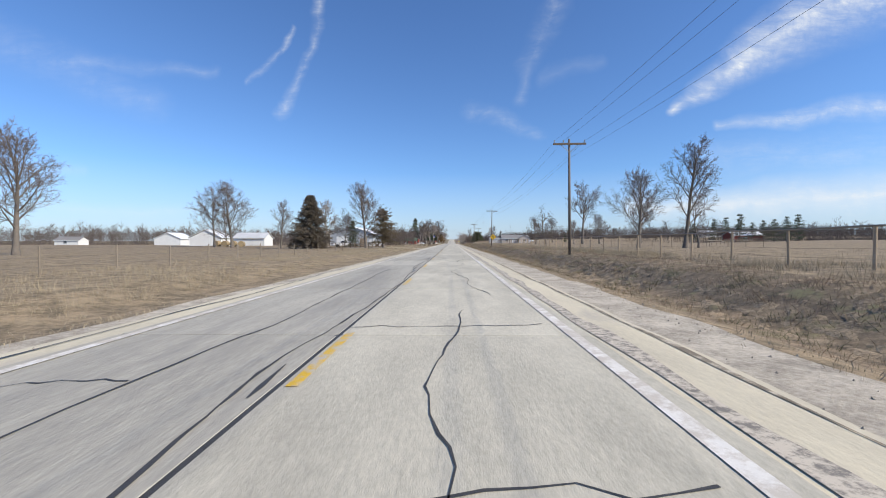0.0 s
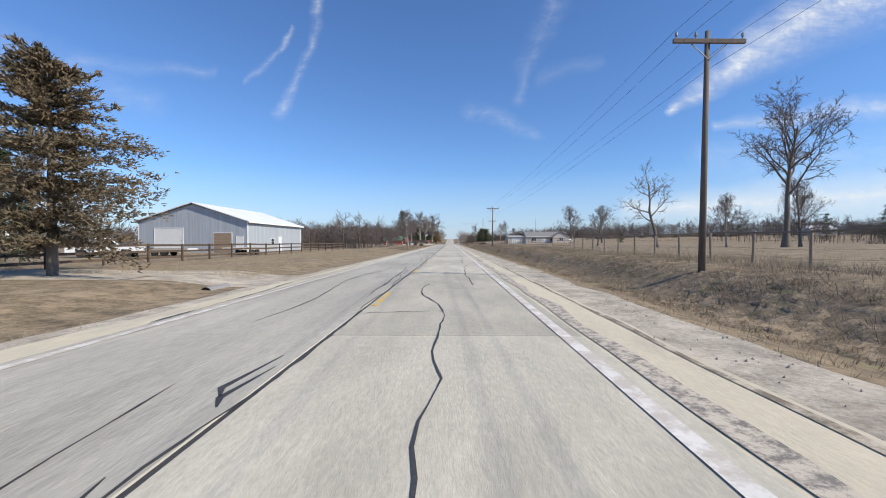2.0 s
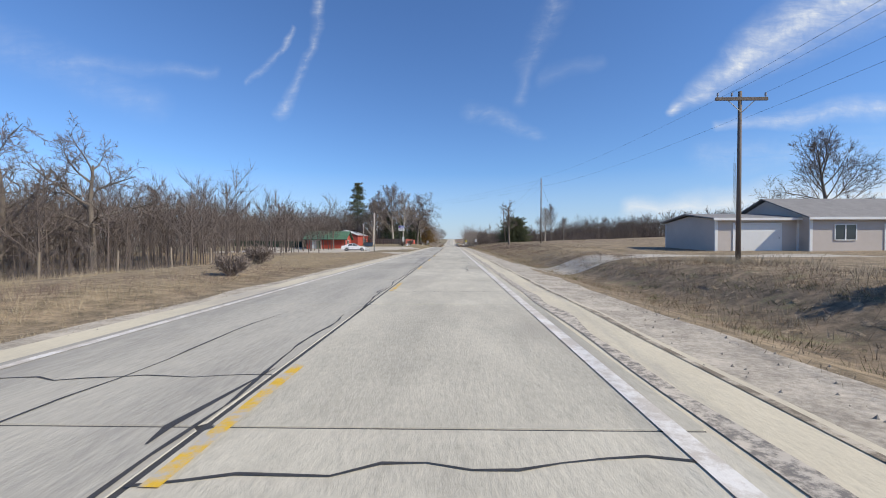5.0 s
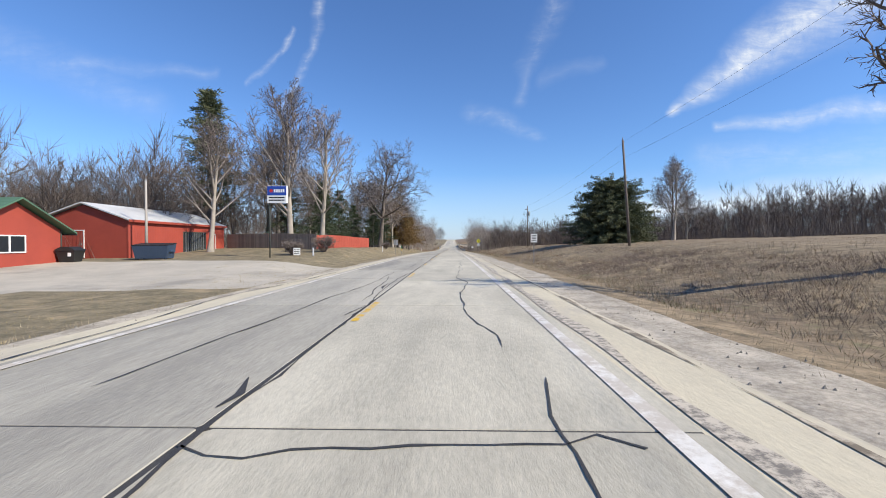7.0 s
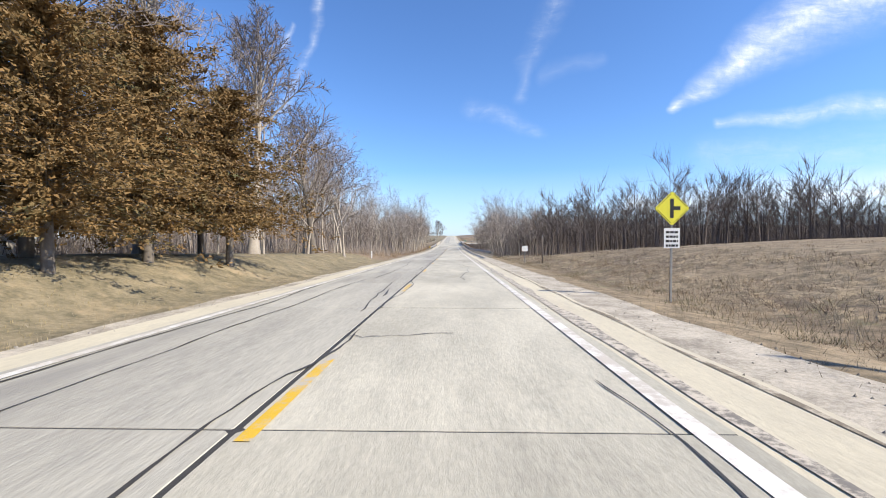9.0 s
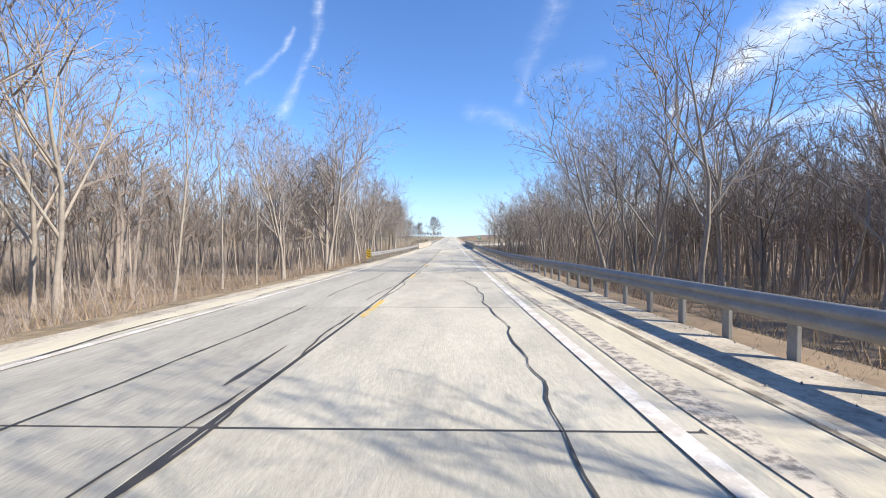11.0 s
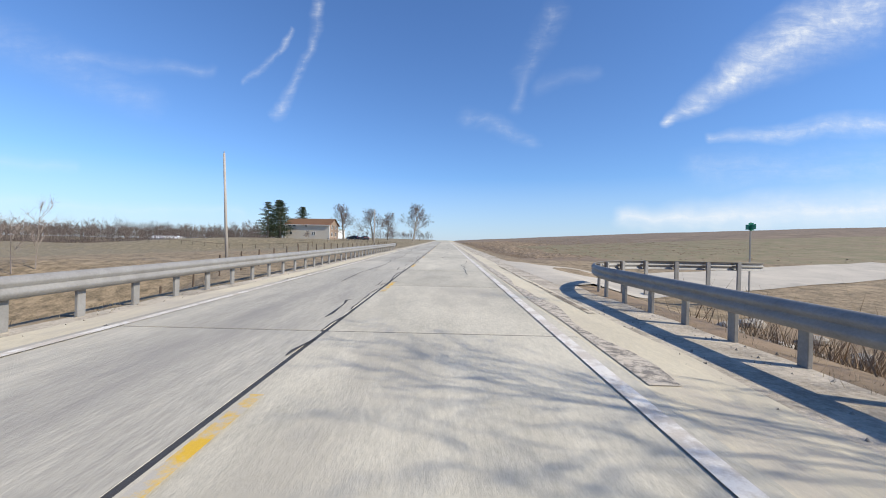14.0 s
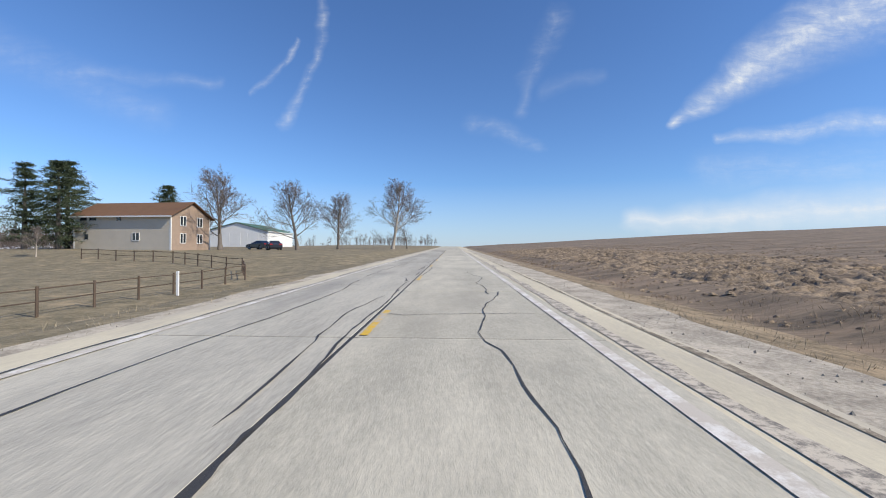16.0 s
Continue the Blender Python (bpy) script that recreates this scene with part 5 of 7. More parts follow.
def far_woods():
    """Distant woods as masses of light bare trees, with brush along their feet."""
    rnd = random.Random(5)

    def mass(name, label, spots, mat="far_twig"):
        V = []
        for x, y, s, k in spots:
            v = WISPS[5 * k + rnd.randrange(5)]
            a = rnd.random() * 6.283
            c, q = math.cos(a) * s, math.sin(a) * s
            V.append(np.column_stack((v[:, 0] * c - v[:, 1] * q + x, v[:, 0] * q + v[:, 1] * c + y, v[:, 2] * s * rnd.uniform(0.85, 1.15) + ground_z(x, y))))
        V = np.concatenate(V)
        me = mesh_of(name, V.tolist(), np.arange(len(V)).reshape(-1, 3).tolist(), mat)
        tagged(new(name, me), label, "woods", kind="stuff")

    pick = lambda n, x0, x1, y0, y1, lo, hi, k=0: [(rnd.uniform(x0, x1), rnd.uniform(y0, y1), rnd.triangular(lo * 0.8, hi * 1.05, lo), k) for _ in range(n)]
    mass("distant_woods", "grey-brown leafless woods along the fields",
         pick(330, -75, -26, 225, 300, 0.7, 1.15, 1) + pick(260, -150, -65, 240, 320, 0.6, 1.1, 1) + pick(200, -75, -30, 236, 250, 0.7, 1.05, 0)
         + pick(230, -110, -40, 305, 390, 0.8, 1.15, 1) + pick(340, -72, -27, 310, 345, 0.75, 1.2, 0) + pick(150, -46, -24, 345, 395, 0.6, 1.0, 0)
         + pick(160, -44, -19, 330, 400, 0.8, 1.6, 3) + pick(90, -48, -16, 222, 246, 0.4, 0.8, 1) + pick(260, -95, -20, 217, 232, 0.6, 1.4, 3)
         + pick(230, -95, -28, 296, 318, 0.8, 1.5, 3) + pick(820, -260, -75, 190, 270, 0.7, 1.15, 2) + pick(260, -260, -80, 186, 200, 0.6, 1.1, 4))
    mass("distant_woods", "grey-brown leafless woods behind the fields",
         pick(760, 40, 70, 322, 470, 0.55, 0.80, 0) + pick(300, 42, 80, 322, 470, 0.54, 0.82, 1) + pick(420, 37, 52, 318, 440, 0.5, 1.2, 3) + pick(640, 68, 120, 318, 470, 0.65, 1.0, 2) + pick(260, 44, 120, 330, 445, 0.8, 1.4, 4)
         + pick(240, 14, 45, 395, 440, 0.7, 1.0, 1) + pick(260, 110, 420, 260, 420, 1.0, 1.4, 2) + pick(760, 66, 300, 268, 330, 0.70, 0.82, 2)
         + pick(420, 60, 300, 258, 274, 0.6, 1.2, 4) + pick(820, 95, 330, 185, 250, 0.66, 0.76, 2) + pick(300, 95, 320, 165, 180, 0.6, 1.1, 4))
    mass("distant_woods", "grey-brown leafless woods by the river",
         DEEP_ROWS + pick(420, -46, -15, 395, 516, 0.8, 1.2, 0) + pick(480, 15, 46, 432, 522, 0.75, 1.1, 0) + pick(150, 18, 46, 432, 522, 0.8, 1.1, 1) + pick(130, 18, 46, 524, 552, 0.55, 0.85, 0) + pick(330, 8.0, 30, 515, 552, 0.5, 0.9, 3) + pick(420, -80, -36, 395, 560, 0.7, 1.0, 2)
         + pick(330, 38, 75, 425, 535, 0.6, 0.95, 2) + pick(160, -70, -26, 540, 575, 0.4, 0.75, 1) + pick(760, -40, -9.0, 395, 545, 0.5, 1.1, 3) + pick(420, 8.0, 34, 434, 550, 0.5, 1.2, 3)
         + pick(150, 10, 34, 528, 552, 0.4, 0.9, 3), "wood_twig")
    mass("distant_woods", "far grey leafless woods on the horizon", pick(140, -60, -12, 800, 1000, 0.5, 0.8, 0) + pick(260, -700, -60, 1000, 1200, 1.2, 1.8, 2) + pick(1300, -340, -80, 740, 850, 0.85, 1.25, 2) + pick(560, -320, -80, 732, 756, 0.8, 1.5, 4))


far_woods()


# ---- grass and weeds ----
def blades(name, label, spots, mat, rnd, lo, hi, n, tuft=0.10, broad=1.0, lean=(0.15, 0.75)):
    """Tufts of grass: blades that fan out from each spot, the middle ones tallest."""
    if not spots:
        return
    r = np.random.RandomState(rnd.randrange(1 << 30))
    at = np.repeat(np.array(spots), n, axis=0)
    m = len(at)
    tall = np.repeat(r.uniform(0.55, 1.25, len(spots)), n)
    off = r.normal(0, 1, (m, 2)) * tuft * tall[:, None]
    far = np.clip(np.hypot(off[:, 0], off[:, 1]) / (2 * tuft * tall + 1e-6), 0, 1)
    h = r.uniform(lo, hi, m) * tall * (1.15 - 0.6 * far)
    a = np.arctan2(off[:, 1], off[:, 0]) + r.normal(0, 0.9, m)
    c, q = np.cos(a), np.sin(a)
    out = h * r.uniform(*lean, m)
    w = r.uniform(0.0018, 0.0045, m) * (1 + h) * broad
    face = r.uniform(0, 6.283, m)
    fc, fs = np.cos(face) * w, np.sin(face) * w
    base = at + np.column_stack((off, np.full(m, -0.03)))
    v = np.empty((m, 3, 3))
    v[:, 0] = base - np.column_stack((fc, fs, np.zeros(m)))
    v[:, 1] = base + np.column_stack((fc, fs, np.zeros(m)))
    v[:, 2] = base + np.column_stack((c * out, q * out, h + 0.03))
    tagged(new(name, mesh_of(name, v.reshape(-1, 3).tolist(), np.arange(3 * m).reshape(-1, 3).tolist(), mat)), label, "grass", kind="stuff")


def verges():
    rnd = random.Random(9)

    def scatter(n, x0, x1, y0, y1, power=1.0, patch=None):
        out = []
        while len(out) < n:
            x, y = x0 + (x1 - x0) * rnd.random() ** power, rnd.uniform(y0, y1)
            if x > 0 and 555 < y < 578 + 0.4 * x:
                continue
            if BRIDGE_A - 2 < y < BRIDGE_B + 2 and abs(x) < 7:
                continue
            if x < 0 and (85 < y < 95 or 245 < y < 259):
                continue
            if patch and noise.noise((x * patch, y * patch, 4)) < -0.08:
                if rnd.random() < 0.8:
                    continue
            out.append((x, y, ground_z(x, y)))
        return out

    blades("verge_grass", "short dry tan verge grass", scatter(2500, 3.7, 4.4, 0, 640, 0.7) + scatter(9000, 4.15, 6.0, 0, 640, 1.2), "blade", rnd, 0.03, 0.11, 6, 0.09, 1.5, (0.3, 1.2))
    blades("verge_grass", "short dry tan verge grass", scatter(9000, -5.8, -9.5, 0, 280, 1.2) + scatter(4000, -5.8, -9, 280, 640, 1.3), "blade", rnd, 0.04, 0.13, 6, 0.12, 1.5, (0.3, 1.2))
    blades("lawn_grass", "short tan winter lawn grass", scatter(9000, -6.0, -13, 262, 395, 1.1, 0.5), "blade_lawn", rnd, 0.02, 0.06, 5, 0.12, 2.4)
    # tall soft grass along the fences
    blades("tall_grass", "tall pale dead grass along a fence", scatter(5500, 9.4, 13.4, 0, 215, 1.0, 0.2), "blade", rnd, 0.14, 0.50, 16, 0.2, 1.0)
    blades("tall_grass", "tall pale dead grass on a field's edge", scatter(8000, -8.3, -17, 0, 245, 1.2, 0.15), "blade", rnd, 0.10, 0.40, 15, 0.22, 1.0)
    blades("field_grass", "short tan grass in the fenced fields", scatter(3500, 13, 46, 0, 230, 1.8, 0.2) + scatter(3000, -16, -44, 0, 240, 1.8, 0.2), "blade", rnd, 0.06, 0.22, 9, 0.26, 2.4)
    # matted weeds and brambles in the ditch
    blades("dead_weeds", "dark brown matted weeds in the ditch", scatter(5600, 5.3, 9.8, 0, 425, 1.0, 0.5), "weed_brown", rnd, 0.06, 0.24, 24, 0.2, 1.3, (0.3, 1.6))
    blades("green_weeds", "dull green low weeds in the ditch", scatter(1900, 5.4, 8.6, 0, 225, 1.0, 0.35) + scatter(500, 5.0, 7.0, 225, 425, 1.0, 0.35), "weed_green", rnd, 0.05, 0.20, 22, 0.2, 1.4, (0.4, 1.6))
    blades("brambles", "purple-brown leafless brambles on the bank", scatter(1400, 7.2, 11.0, 0, 225, 1.0, 0.3) + scatter(1800, 6.6, 13.5, 235, 428, 1.1, 0.25), "bramble", rnd, 0.09, 0.34, 34, 0.28, 0.9, (0.3, 1.6))
    blades("bank_grass", "rough tan grass on the field bank", scatter(5500, 5.6, 15, 225, 428, 1.2, 0.35), "blade", rnd, 0.08, 0.30, 18, 0.18, 1.2)
    blades("brambles", "dark leafless brambles in the ditch", scatter(1000, 7.0, 12.8, 252, 300, 1.0, 0.3) + scatter(700, -7.8, -12.5, 150, 220, 1.0, 0.3), "bramble", rnd, 0.10, 0.36, 34, 0.28, 0.9, (0.3, 1.6))
    blades("pale_tufts", "pale dead grass tufts among the weeds", scatter(2600, 5.6, 10.5, 0, 428, 1.0, 0.6), "blade", rnd, 0.10, 0.34, 20, 0.14, 1.2)
    blades("field_tufts", "brown dead tufts in the fields", scatter(3200, 12, 46, 255, 420, 1.6, 0.3) + scatter(5200, 6.2, 45, 578, 700, 1.8, 0.4), "weed_brown", rnd, 0.05, 0.18, 13, 0.22, 1.6, (0.3, 1.4))
    blades("undergrowth", "dry brown undergrowth in the woods", scatter(2600, -7.5, -26, 395, 540, 1.2) + scatter(2600, 6.0, 26, 425, 545, 1.2) + scatter(900, 5.2, 15, 543, 556, 1.1), "weed_brown", rnd, 0.3, 1.1, 9, 0.25, 1.6)
    blades("stubble_rows", "pale stubble in the field", scatter(3500, 6, 50, 578, 720, 1.5, 0.4), "blade", rnd, 0.05, 0.18, 8, 0.2, 1.6)


def thatch(name, label, mat, x0, x1, y0, y1, dx, dy, amp, seed, cut=0.0, grain=1.0):
    """A lumpy mat of fallen weeds lying on the soil, with hollows where the soil shows."""
    nx, ny = int(abs(x1 - x0) / dx), int((y1 - y0) / dy)
    v, f = [], []
    for j in range(ny + 1):
        for i in range(nx + 1):
            u, w = i / nx, j / ny
            x = x0 + (x1 - x0) * u + 0.3 * dx * noise.noise((i * 0.7, j * 0.7, seed))
            y = y0 + (y1 - y0) * w + 0.3 * dy * noise.noise((i * 0.7, j * 0.7, seed + 5))
            n = 0.55 * (1 - abs(noise.noise((x * 1.1 * grain, y * 0.8 * grain, seed))) * 2.2) + 0.5 * noise.noise((x * 3.1 * grain, y * 2.4 * grain, seed + 2)) + 0.25 * noise.noise((x * 7.0, y * 6.0, seed + 4))
            n += 0.5 * noise.noise((x * 0.25, y * 0.12, seed + 8)) - cut
            edge = min(1.0, 5 * u * (1 - u) * 1.25, 40 * w * (1 - w) + 0.02)
            v.append((x, y, ground_z(x, y) - 0.05 + amp * min(n, 0.9) * edge - 0.10 * (1 - edge)))
    f = [(j * (nx + 1) + i, j * (nx + 1) + i + 1, (j + 1) * (nx + 1) + i + 1, (j + 1) * (nx + 1) + i) for j in range(ny) for i in range(nx)]
    if x1 < x0:
        f = [q[::-1] for q in f]
    tagged(new(name, mesh_of(name, v, f, mat, True)), label, "weeds", kind="stuff")


verges()
thatch("weed_mat", "matted brown and green weeds in the ditch", "weed_mat", 5.3, 9.9, -8, 213, 0.11, 0.18, 0.16, 3, 0.06, 2.0)
thatch("weed_mat", "matted tan grass and brown weeds on a bank", "grass_mat", 5.6, 14.5, 224, 428, 0.15, 0.24, 0.17, 13, 0.07, 2.0)
thatch("grass_mat", "matted tan grass on the field's edge", "grass_mat", -7.6, -15.5, -8, 250, 0.20, 0.36, 0.12, 23, 0.12, 1.5)
thatch("field_mat", "matted red-brown stalks in a rough field", "field_mat", 6.3, 22.0, 622, 702, 0.125, 0.16, 0.30, 33, 0.0, 1.7)
thatch("field_mat", "matted brown stalks along a green field", "field_mat", 6.3, 12.5, 580, 624, 0.125, 0.16, 0.24, 43, 0.0, 1.7)


def pebbles():
    """Loose stones along the gravel edges."""
    rnd = random.Random(15)
    V, F = [], []
    for _ in range(6500):
        if rnd.random() < 0.75:
            x = rnd.uniform(2.75, 4.25)
        else:
            x = rnd.uniform(-6.0, -5.35)
        y = rnd.uniform(0, 640)
        if BRIDGE_A - 2 < y < BRIDGE_B + 2:
            continue
        z = road_z(y) - 0.02
        r = rnd.uniform(0.008, 0.026)
        k = len(V)
        for i in range(5):
            a = i * 1.2566 + rnd.uniform(-0.3, 0.3)
            V.append((x + math.cos(a) * r, y + math.sin(a) * r, z))
        V.append((x + rnd.gauss(0, r * 0.3), y + rnd.gauss(0, r * 0.3), z + r * rnd.uniform(0.7, 1.3) + 0.01))
        F += [(k + i, k + (i + 1) % 5, k + 5) for i in range(5)]
    lumps = []
    for _ in range(3500):
        x, y = 6.4 + 30 * rnd.random() ** 1.8, rnd.uniform(579, 705)
        r = rnd.uniform(0.04, 0.15)
        z = ground_z(x, y) - 0.03
        lumps.append((x, y, z, r))
    W, G = [], []
    for x, y, z, r in lumps:
        k = len(W)
        for i in range(6):
            a = i * 1.0472 + rnd.uniform(-0.3, 0.3)
            W.append((x + math.cos(a) * r * 1.3, y + math.sin(a) * r, z))
        for i in range(3):
            a = i * 2.0944 + rnd.uniform(-0.4, 0.4)
            W.append((x + math.cos(a) * r * 0.6, y + math.sin(a) * r * 0.5, z + r * rnd.uniform(0.35, 0.7)))
        G += [(k + 6, k + 7, k + 8)]
        for i in range(3):
            G += [(k + 2 * i, k + 2 * i + 1, k + 6 + i), (k + 2 * i + 1, k + (2 * i + 2) % 6, k + 6 + (i + 1) % 3), (k + 2 * i + 1, k + 6 + (i + 1) % 3, k + 6 + i)]
    tagged(new("earth_clods", mesh_of("earth_clods", W, G, "field_mat")), "brown clods in a rough field", "soil", kind="stuff")
    tagged(new("loose_gravel", mesh_of("loose_gravel", V, F, "rock")), "loose grey stones along the road edges", "gravel", kind="stuff")


pebbles()


# ---- poles and wires ----
def utility_pole(x, y, height, label, arm=True, drum=False, mat="pole_wood", r=0.15, lean=0.0):
    t = thing("utility_pole", pose(x, y, ground_z(x, y) - 0.1, 0, lean, 0), label, "utility pole", "utility poles along the road")
    part("pole", Shape().tube((0, 0, -0.3), (0, 0, height), r, r * 0.66, 10).mesh("pole", mat, True), t)
    if arm:
        part("crossarm", Shape().box(-1.2, -0.16, height - 0.45, 1.2, -0.06, height - 0.31, 0.01).mesh("crossarm", mat), t)
        for s in (-1, 1):
            part("brace", Shape().tube((s * 0.65, -0.1, height - 0.42), (s * 0.02, -0.12, height - 1.0), 0.02, 0.02, 5).mesh("brace", "galv"), t)
        for dx in (-1.1, -0.45, 1.1):
            s = Shape().tube((dx, -0.11, height - 0.31), (dx, -0.11, height - 0.22), 0.02, 0.02, 6).tube((dx, -0.11, height - 0.22), (dx, -0.11, height - 0.10), 0.05, 0.035, 8)
            part("insulator", s.mesh("insulator", "ceramic"), t)
    else:
        s = Shape().tube((0, 0, height), (0, 0, height + 0.18), 0.045, 0.03, 8)
        part("insulator", s.mesh("insulator", "ceramic"), t)
    if drum:
        s = Shape().tube((0.26, 0, height - 1.7), (0.26, 0, height - 0.95), 0.2, 0.2, 12).tube((0.26, 0, height - 0.95), (0.26, 0, height - 0.9), 0.17, 0.1, 12)
        part("transformer", s.mesh("transformer", "sign_back", True), t, "grey drum transformer")
        part("bracket", Shape().box(-0.5, -0.04, height - 0.6, 0.1, 0.04, height - 0.5).mesh("bracket", "pole_wood"), t)
    return ground_z(x, y) - 0.1 + height


def wire(points, sag, r=0.0055):
    """One line hung from point to point."""
    s = Shape()
    for p, q in zip(points, points[1:]):
        p, q = Vector(p), Vector(q)
        n = 14
        pts = []
        for i in range(n + 1):
            u = i / n
            pts.append(p.lerp(q, u) - Vector((0, 0, sag * 4 * u * (1 - u))))
        for a, b in zip(pts, pts[1:]):
            s.tube(a, b, r, r, 4, False)
    tagged(new("overhead_wire", s.mesh("overhead_wire", "wire")), "thin dark overhead power wire hung between poles", "wire", "overhead wires")


def power_line():
    poles = [(8.5, -32.0, 9.0, True, 0.0), (8.6, 31.0, 8.6, True, -0.6), (8.6, 92.4, 8.2, True, 0.8), (8.4, 161.5, 8.1, True, 0.0), (13.6, 215.0, 8.0, True, 0.0),
             (14.2, 261.5, 10.3, False, 0.0), (14.4, 306.9, 8.6, False, -4.0), (14.4, 352.0, 7.6, False, -0.5)]
    tops = [utility_pole(x, y, h, "dark weathered wooden utility pole with crossarm" if arm else "plain weathered wooden utility pole", arm, i == 7, lean=lean, r=0.115)
            for i, (x, y, h, arm, lean) in enumerate(poles)]
    for dx, dz in ((-1.1, -0.10), (-0.45, -0.10), (1.1, -0.10), (0.1, -1.3)):
        wire([(x + dx, y - 0.11, z + dz) for (x, y, *_), z in zip(poles[:5], tops)], 0.75)
    for dz in (0.18, -1.2):
        wire([(x, y, z + dz) for (x, y, *_), z in zip(poles[4:], tops[4:])], 0.5)
    for dz, end in ((-0.2, 6.85), (-0.75, 6.7), (-1.3, 6.55)):
        wire([(-14.3, 272.6, road_z(270) + end), (14.2, 261.5, tops[5] + dz)], 0.4)
    for x, y in ((18.5, 264.0), (17.0, 258.5)):
        wire([(14.2, 261.5, tops[5] - 0.9), (x, y, ground_z(x, y))], 0.0)
    wire([(-14.3, 272.6, road_z(270) + 6.3), (-27.0, 296.5, 4.2)], 0.4)
    for x, y, h, lean in ((-15.7, 576.0, 8.2, -2.5), (-15.5, 636.5, 8.2, 0.0)):
        utility_pole(x, y, h, "pale slender wooden pole beside a field", False, mat="grey_pole", r=0.12, lean=lean)
    utility_pole(-23.0, 304.2, 6.0, "pale wooden pole beside a red shed", False, mat="grey_pole", r=0.11)
    for x, y in ((-52.0, 305.0), (-66.0, 312.0)):
        utility_pole(x, y, 8.5, "weathered wooden pole behind a parking lot", False)
    mast = thing("radio_mast", on_ground(34.0, 246.0), "thin steel radio mast behind a ranch house", "mast")
    for a in (0, 120, 240):
        c, q = 0.16 * math.cos(radians(a)), 0.16 * math.sin(radians(a))
        part("leg", Shape().tube((c, q, -0.2), (c * 0.6, q * 0.6, 9.5), 0.02, 0.015, 5).mesh("leg", "galv"), mast)
    for i in range(12):
        part("brace", Shape().tube((0.15, 0, 0.6 + 0.75 * i), (-0.075, 0.13, 1.3 + 0.75 * i), 0.008, 0.008, 4).mesh("brace", "galv"), mast)
    part("aerial", Shape().tube((0, 0, 9.4), (0, 0, 10.8), 0.012, 0.008, 5).mesh("aerial", "galv"), mast)
    utility_pole(7.2, 385.0, 2.2, "short weathered post by the field", False, r=0.07)


power_line()


def yard_light(x, y):
    z = ground_z(x, y)
    t = thing("yard_light", pose(x, y, z), "pale wooden light pole with floodlight", "lamp post")
    part("pole", Shape().tube((0, 0, -0.3), (0, 0, 7.2), 0.12, 0.09, 10).mesh("pole", "grey_pole", True), t)
    part("arm", Shape().tube((0, 0, 6.95), (-0.42, 0, 7.1), 0.025, 0.025, 6).mesh("arm", "galv"), t)
    part("floodlight", Shape().box(-0.62, -0.16, 6.98, -0.30, 0.16, 7.22, 0.03).mesh("floodlight", "dark_trim"), t, "dark floodlight head")
    part("meter_box", Shape().box(-0.12, -0.26, 0.25, 0.14, -0.11, 0.75, 0.02).mesh("meter_box", "sign_back"), t)


yard_light(-14.3, 272.6)
t = thing("steel_post", pose(-16.2, 274.2, ground_z(-16.2, 274.2)), "dark slender steel post by the lot", "post")
part("pole", Shape().tube((0, 0, -0.2), (0, 0, 5.6), 0.06, 0.05, 8).mesh("pole", "dark_trim", True), t)


# ---- fences ----
def fence(name, points, spacing, post_size, post_h, rails, post_mat, rail_mat, label, rail_r=0.03, flat=False, group="field fences", jitter=0.0, wires=()):
    """Posts along a line on the land, with rails (heights) of round bar or flat board, and wires."""
    f = thing(name, pose(0, 0, 0), label, "fence", group)
    rnd = random.Random(int(points[0][1] * 7 + points[0][0] * 3))
    spots = []
    for p, q in zip(points, points[1:]):
        d = math.hypot(q[0] - p[0], q[1] - p[1])
        n = max(1, round(d / spacing))
        spots += [(p[0] + (q[0] - p[0]) * i / n, p[1] + (q[1] - p[1]) * i / n) for i in range(n)]
    spots.append(points[-1])
    post = (Shape().tube((0, 0, -0.3), (0, 0, post_h), post_size, post_size * 0.92, 7) if not flat else Shape().box(-post_size, -post_size, -0.3, post_size, post_size, post_h, 0.012)).mesh("post", post_mat)
    for x, y in spots:
        h = 1 + rnd.uniform(-jitter, jitter)
        part("post", post, f, "", pose(x, y, ground_z(x, y), rnd.gauss(0, 20 * jitter), rnd.gauss(0, 20 * jitter), 0) @ Matrix.Diagonal((1, 1, h, 1)))
    for h in rails:
        path = [(x, y, ground_z(x, y) + h) for x, y in spots]
        if flat:
            s = Shape().sweep([(-post_size - 0.025, -0.07), (-post_size, -0.07), (-post_size, 0.07), (-post_size - 0.025, 0.07)], path)
        else:
            s = Shape().sweep([(rail_r * math.cos(radians(a)), rail_r * math.sin(radians(a))) for a in range(0, 360, 60)], path)
        part("rail", s.mesh("rail", rail_mat), f)
    for h in wires:
        s = Shape().sweep([(0.004, 0), (-0.003, 0.003), (-0.003, -0.003)], [(x, y, ground_z(x, y) + h) for x, y in spots])
        part("fence_wire", s.mesh("fence_wire", "wire"), f)
    return f


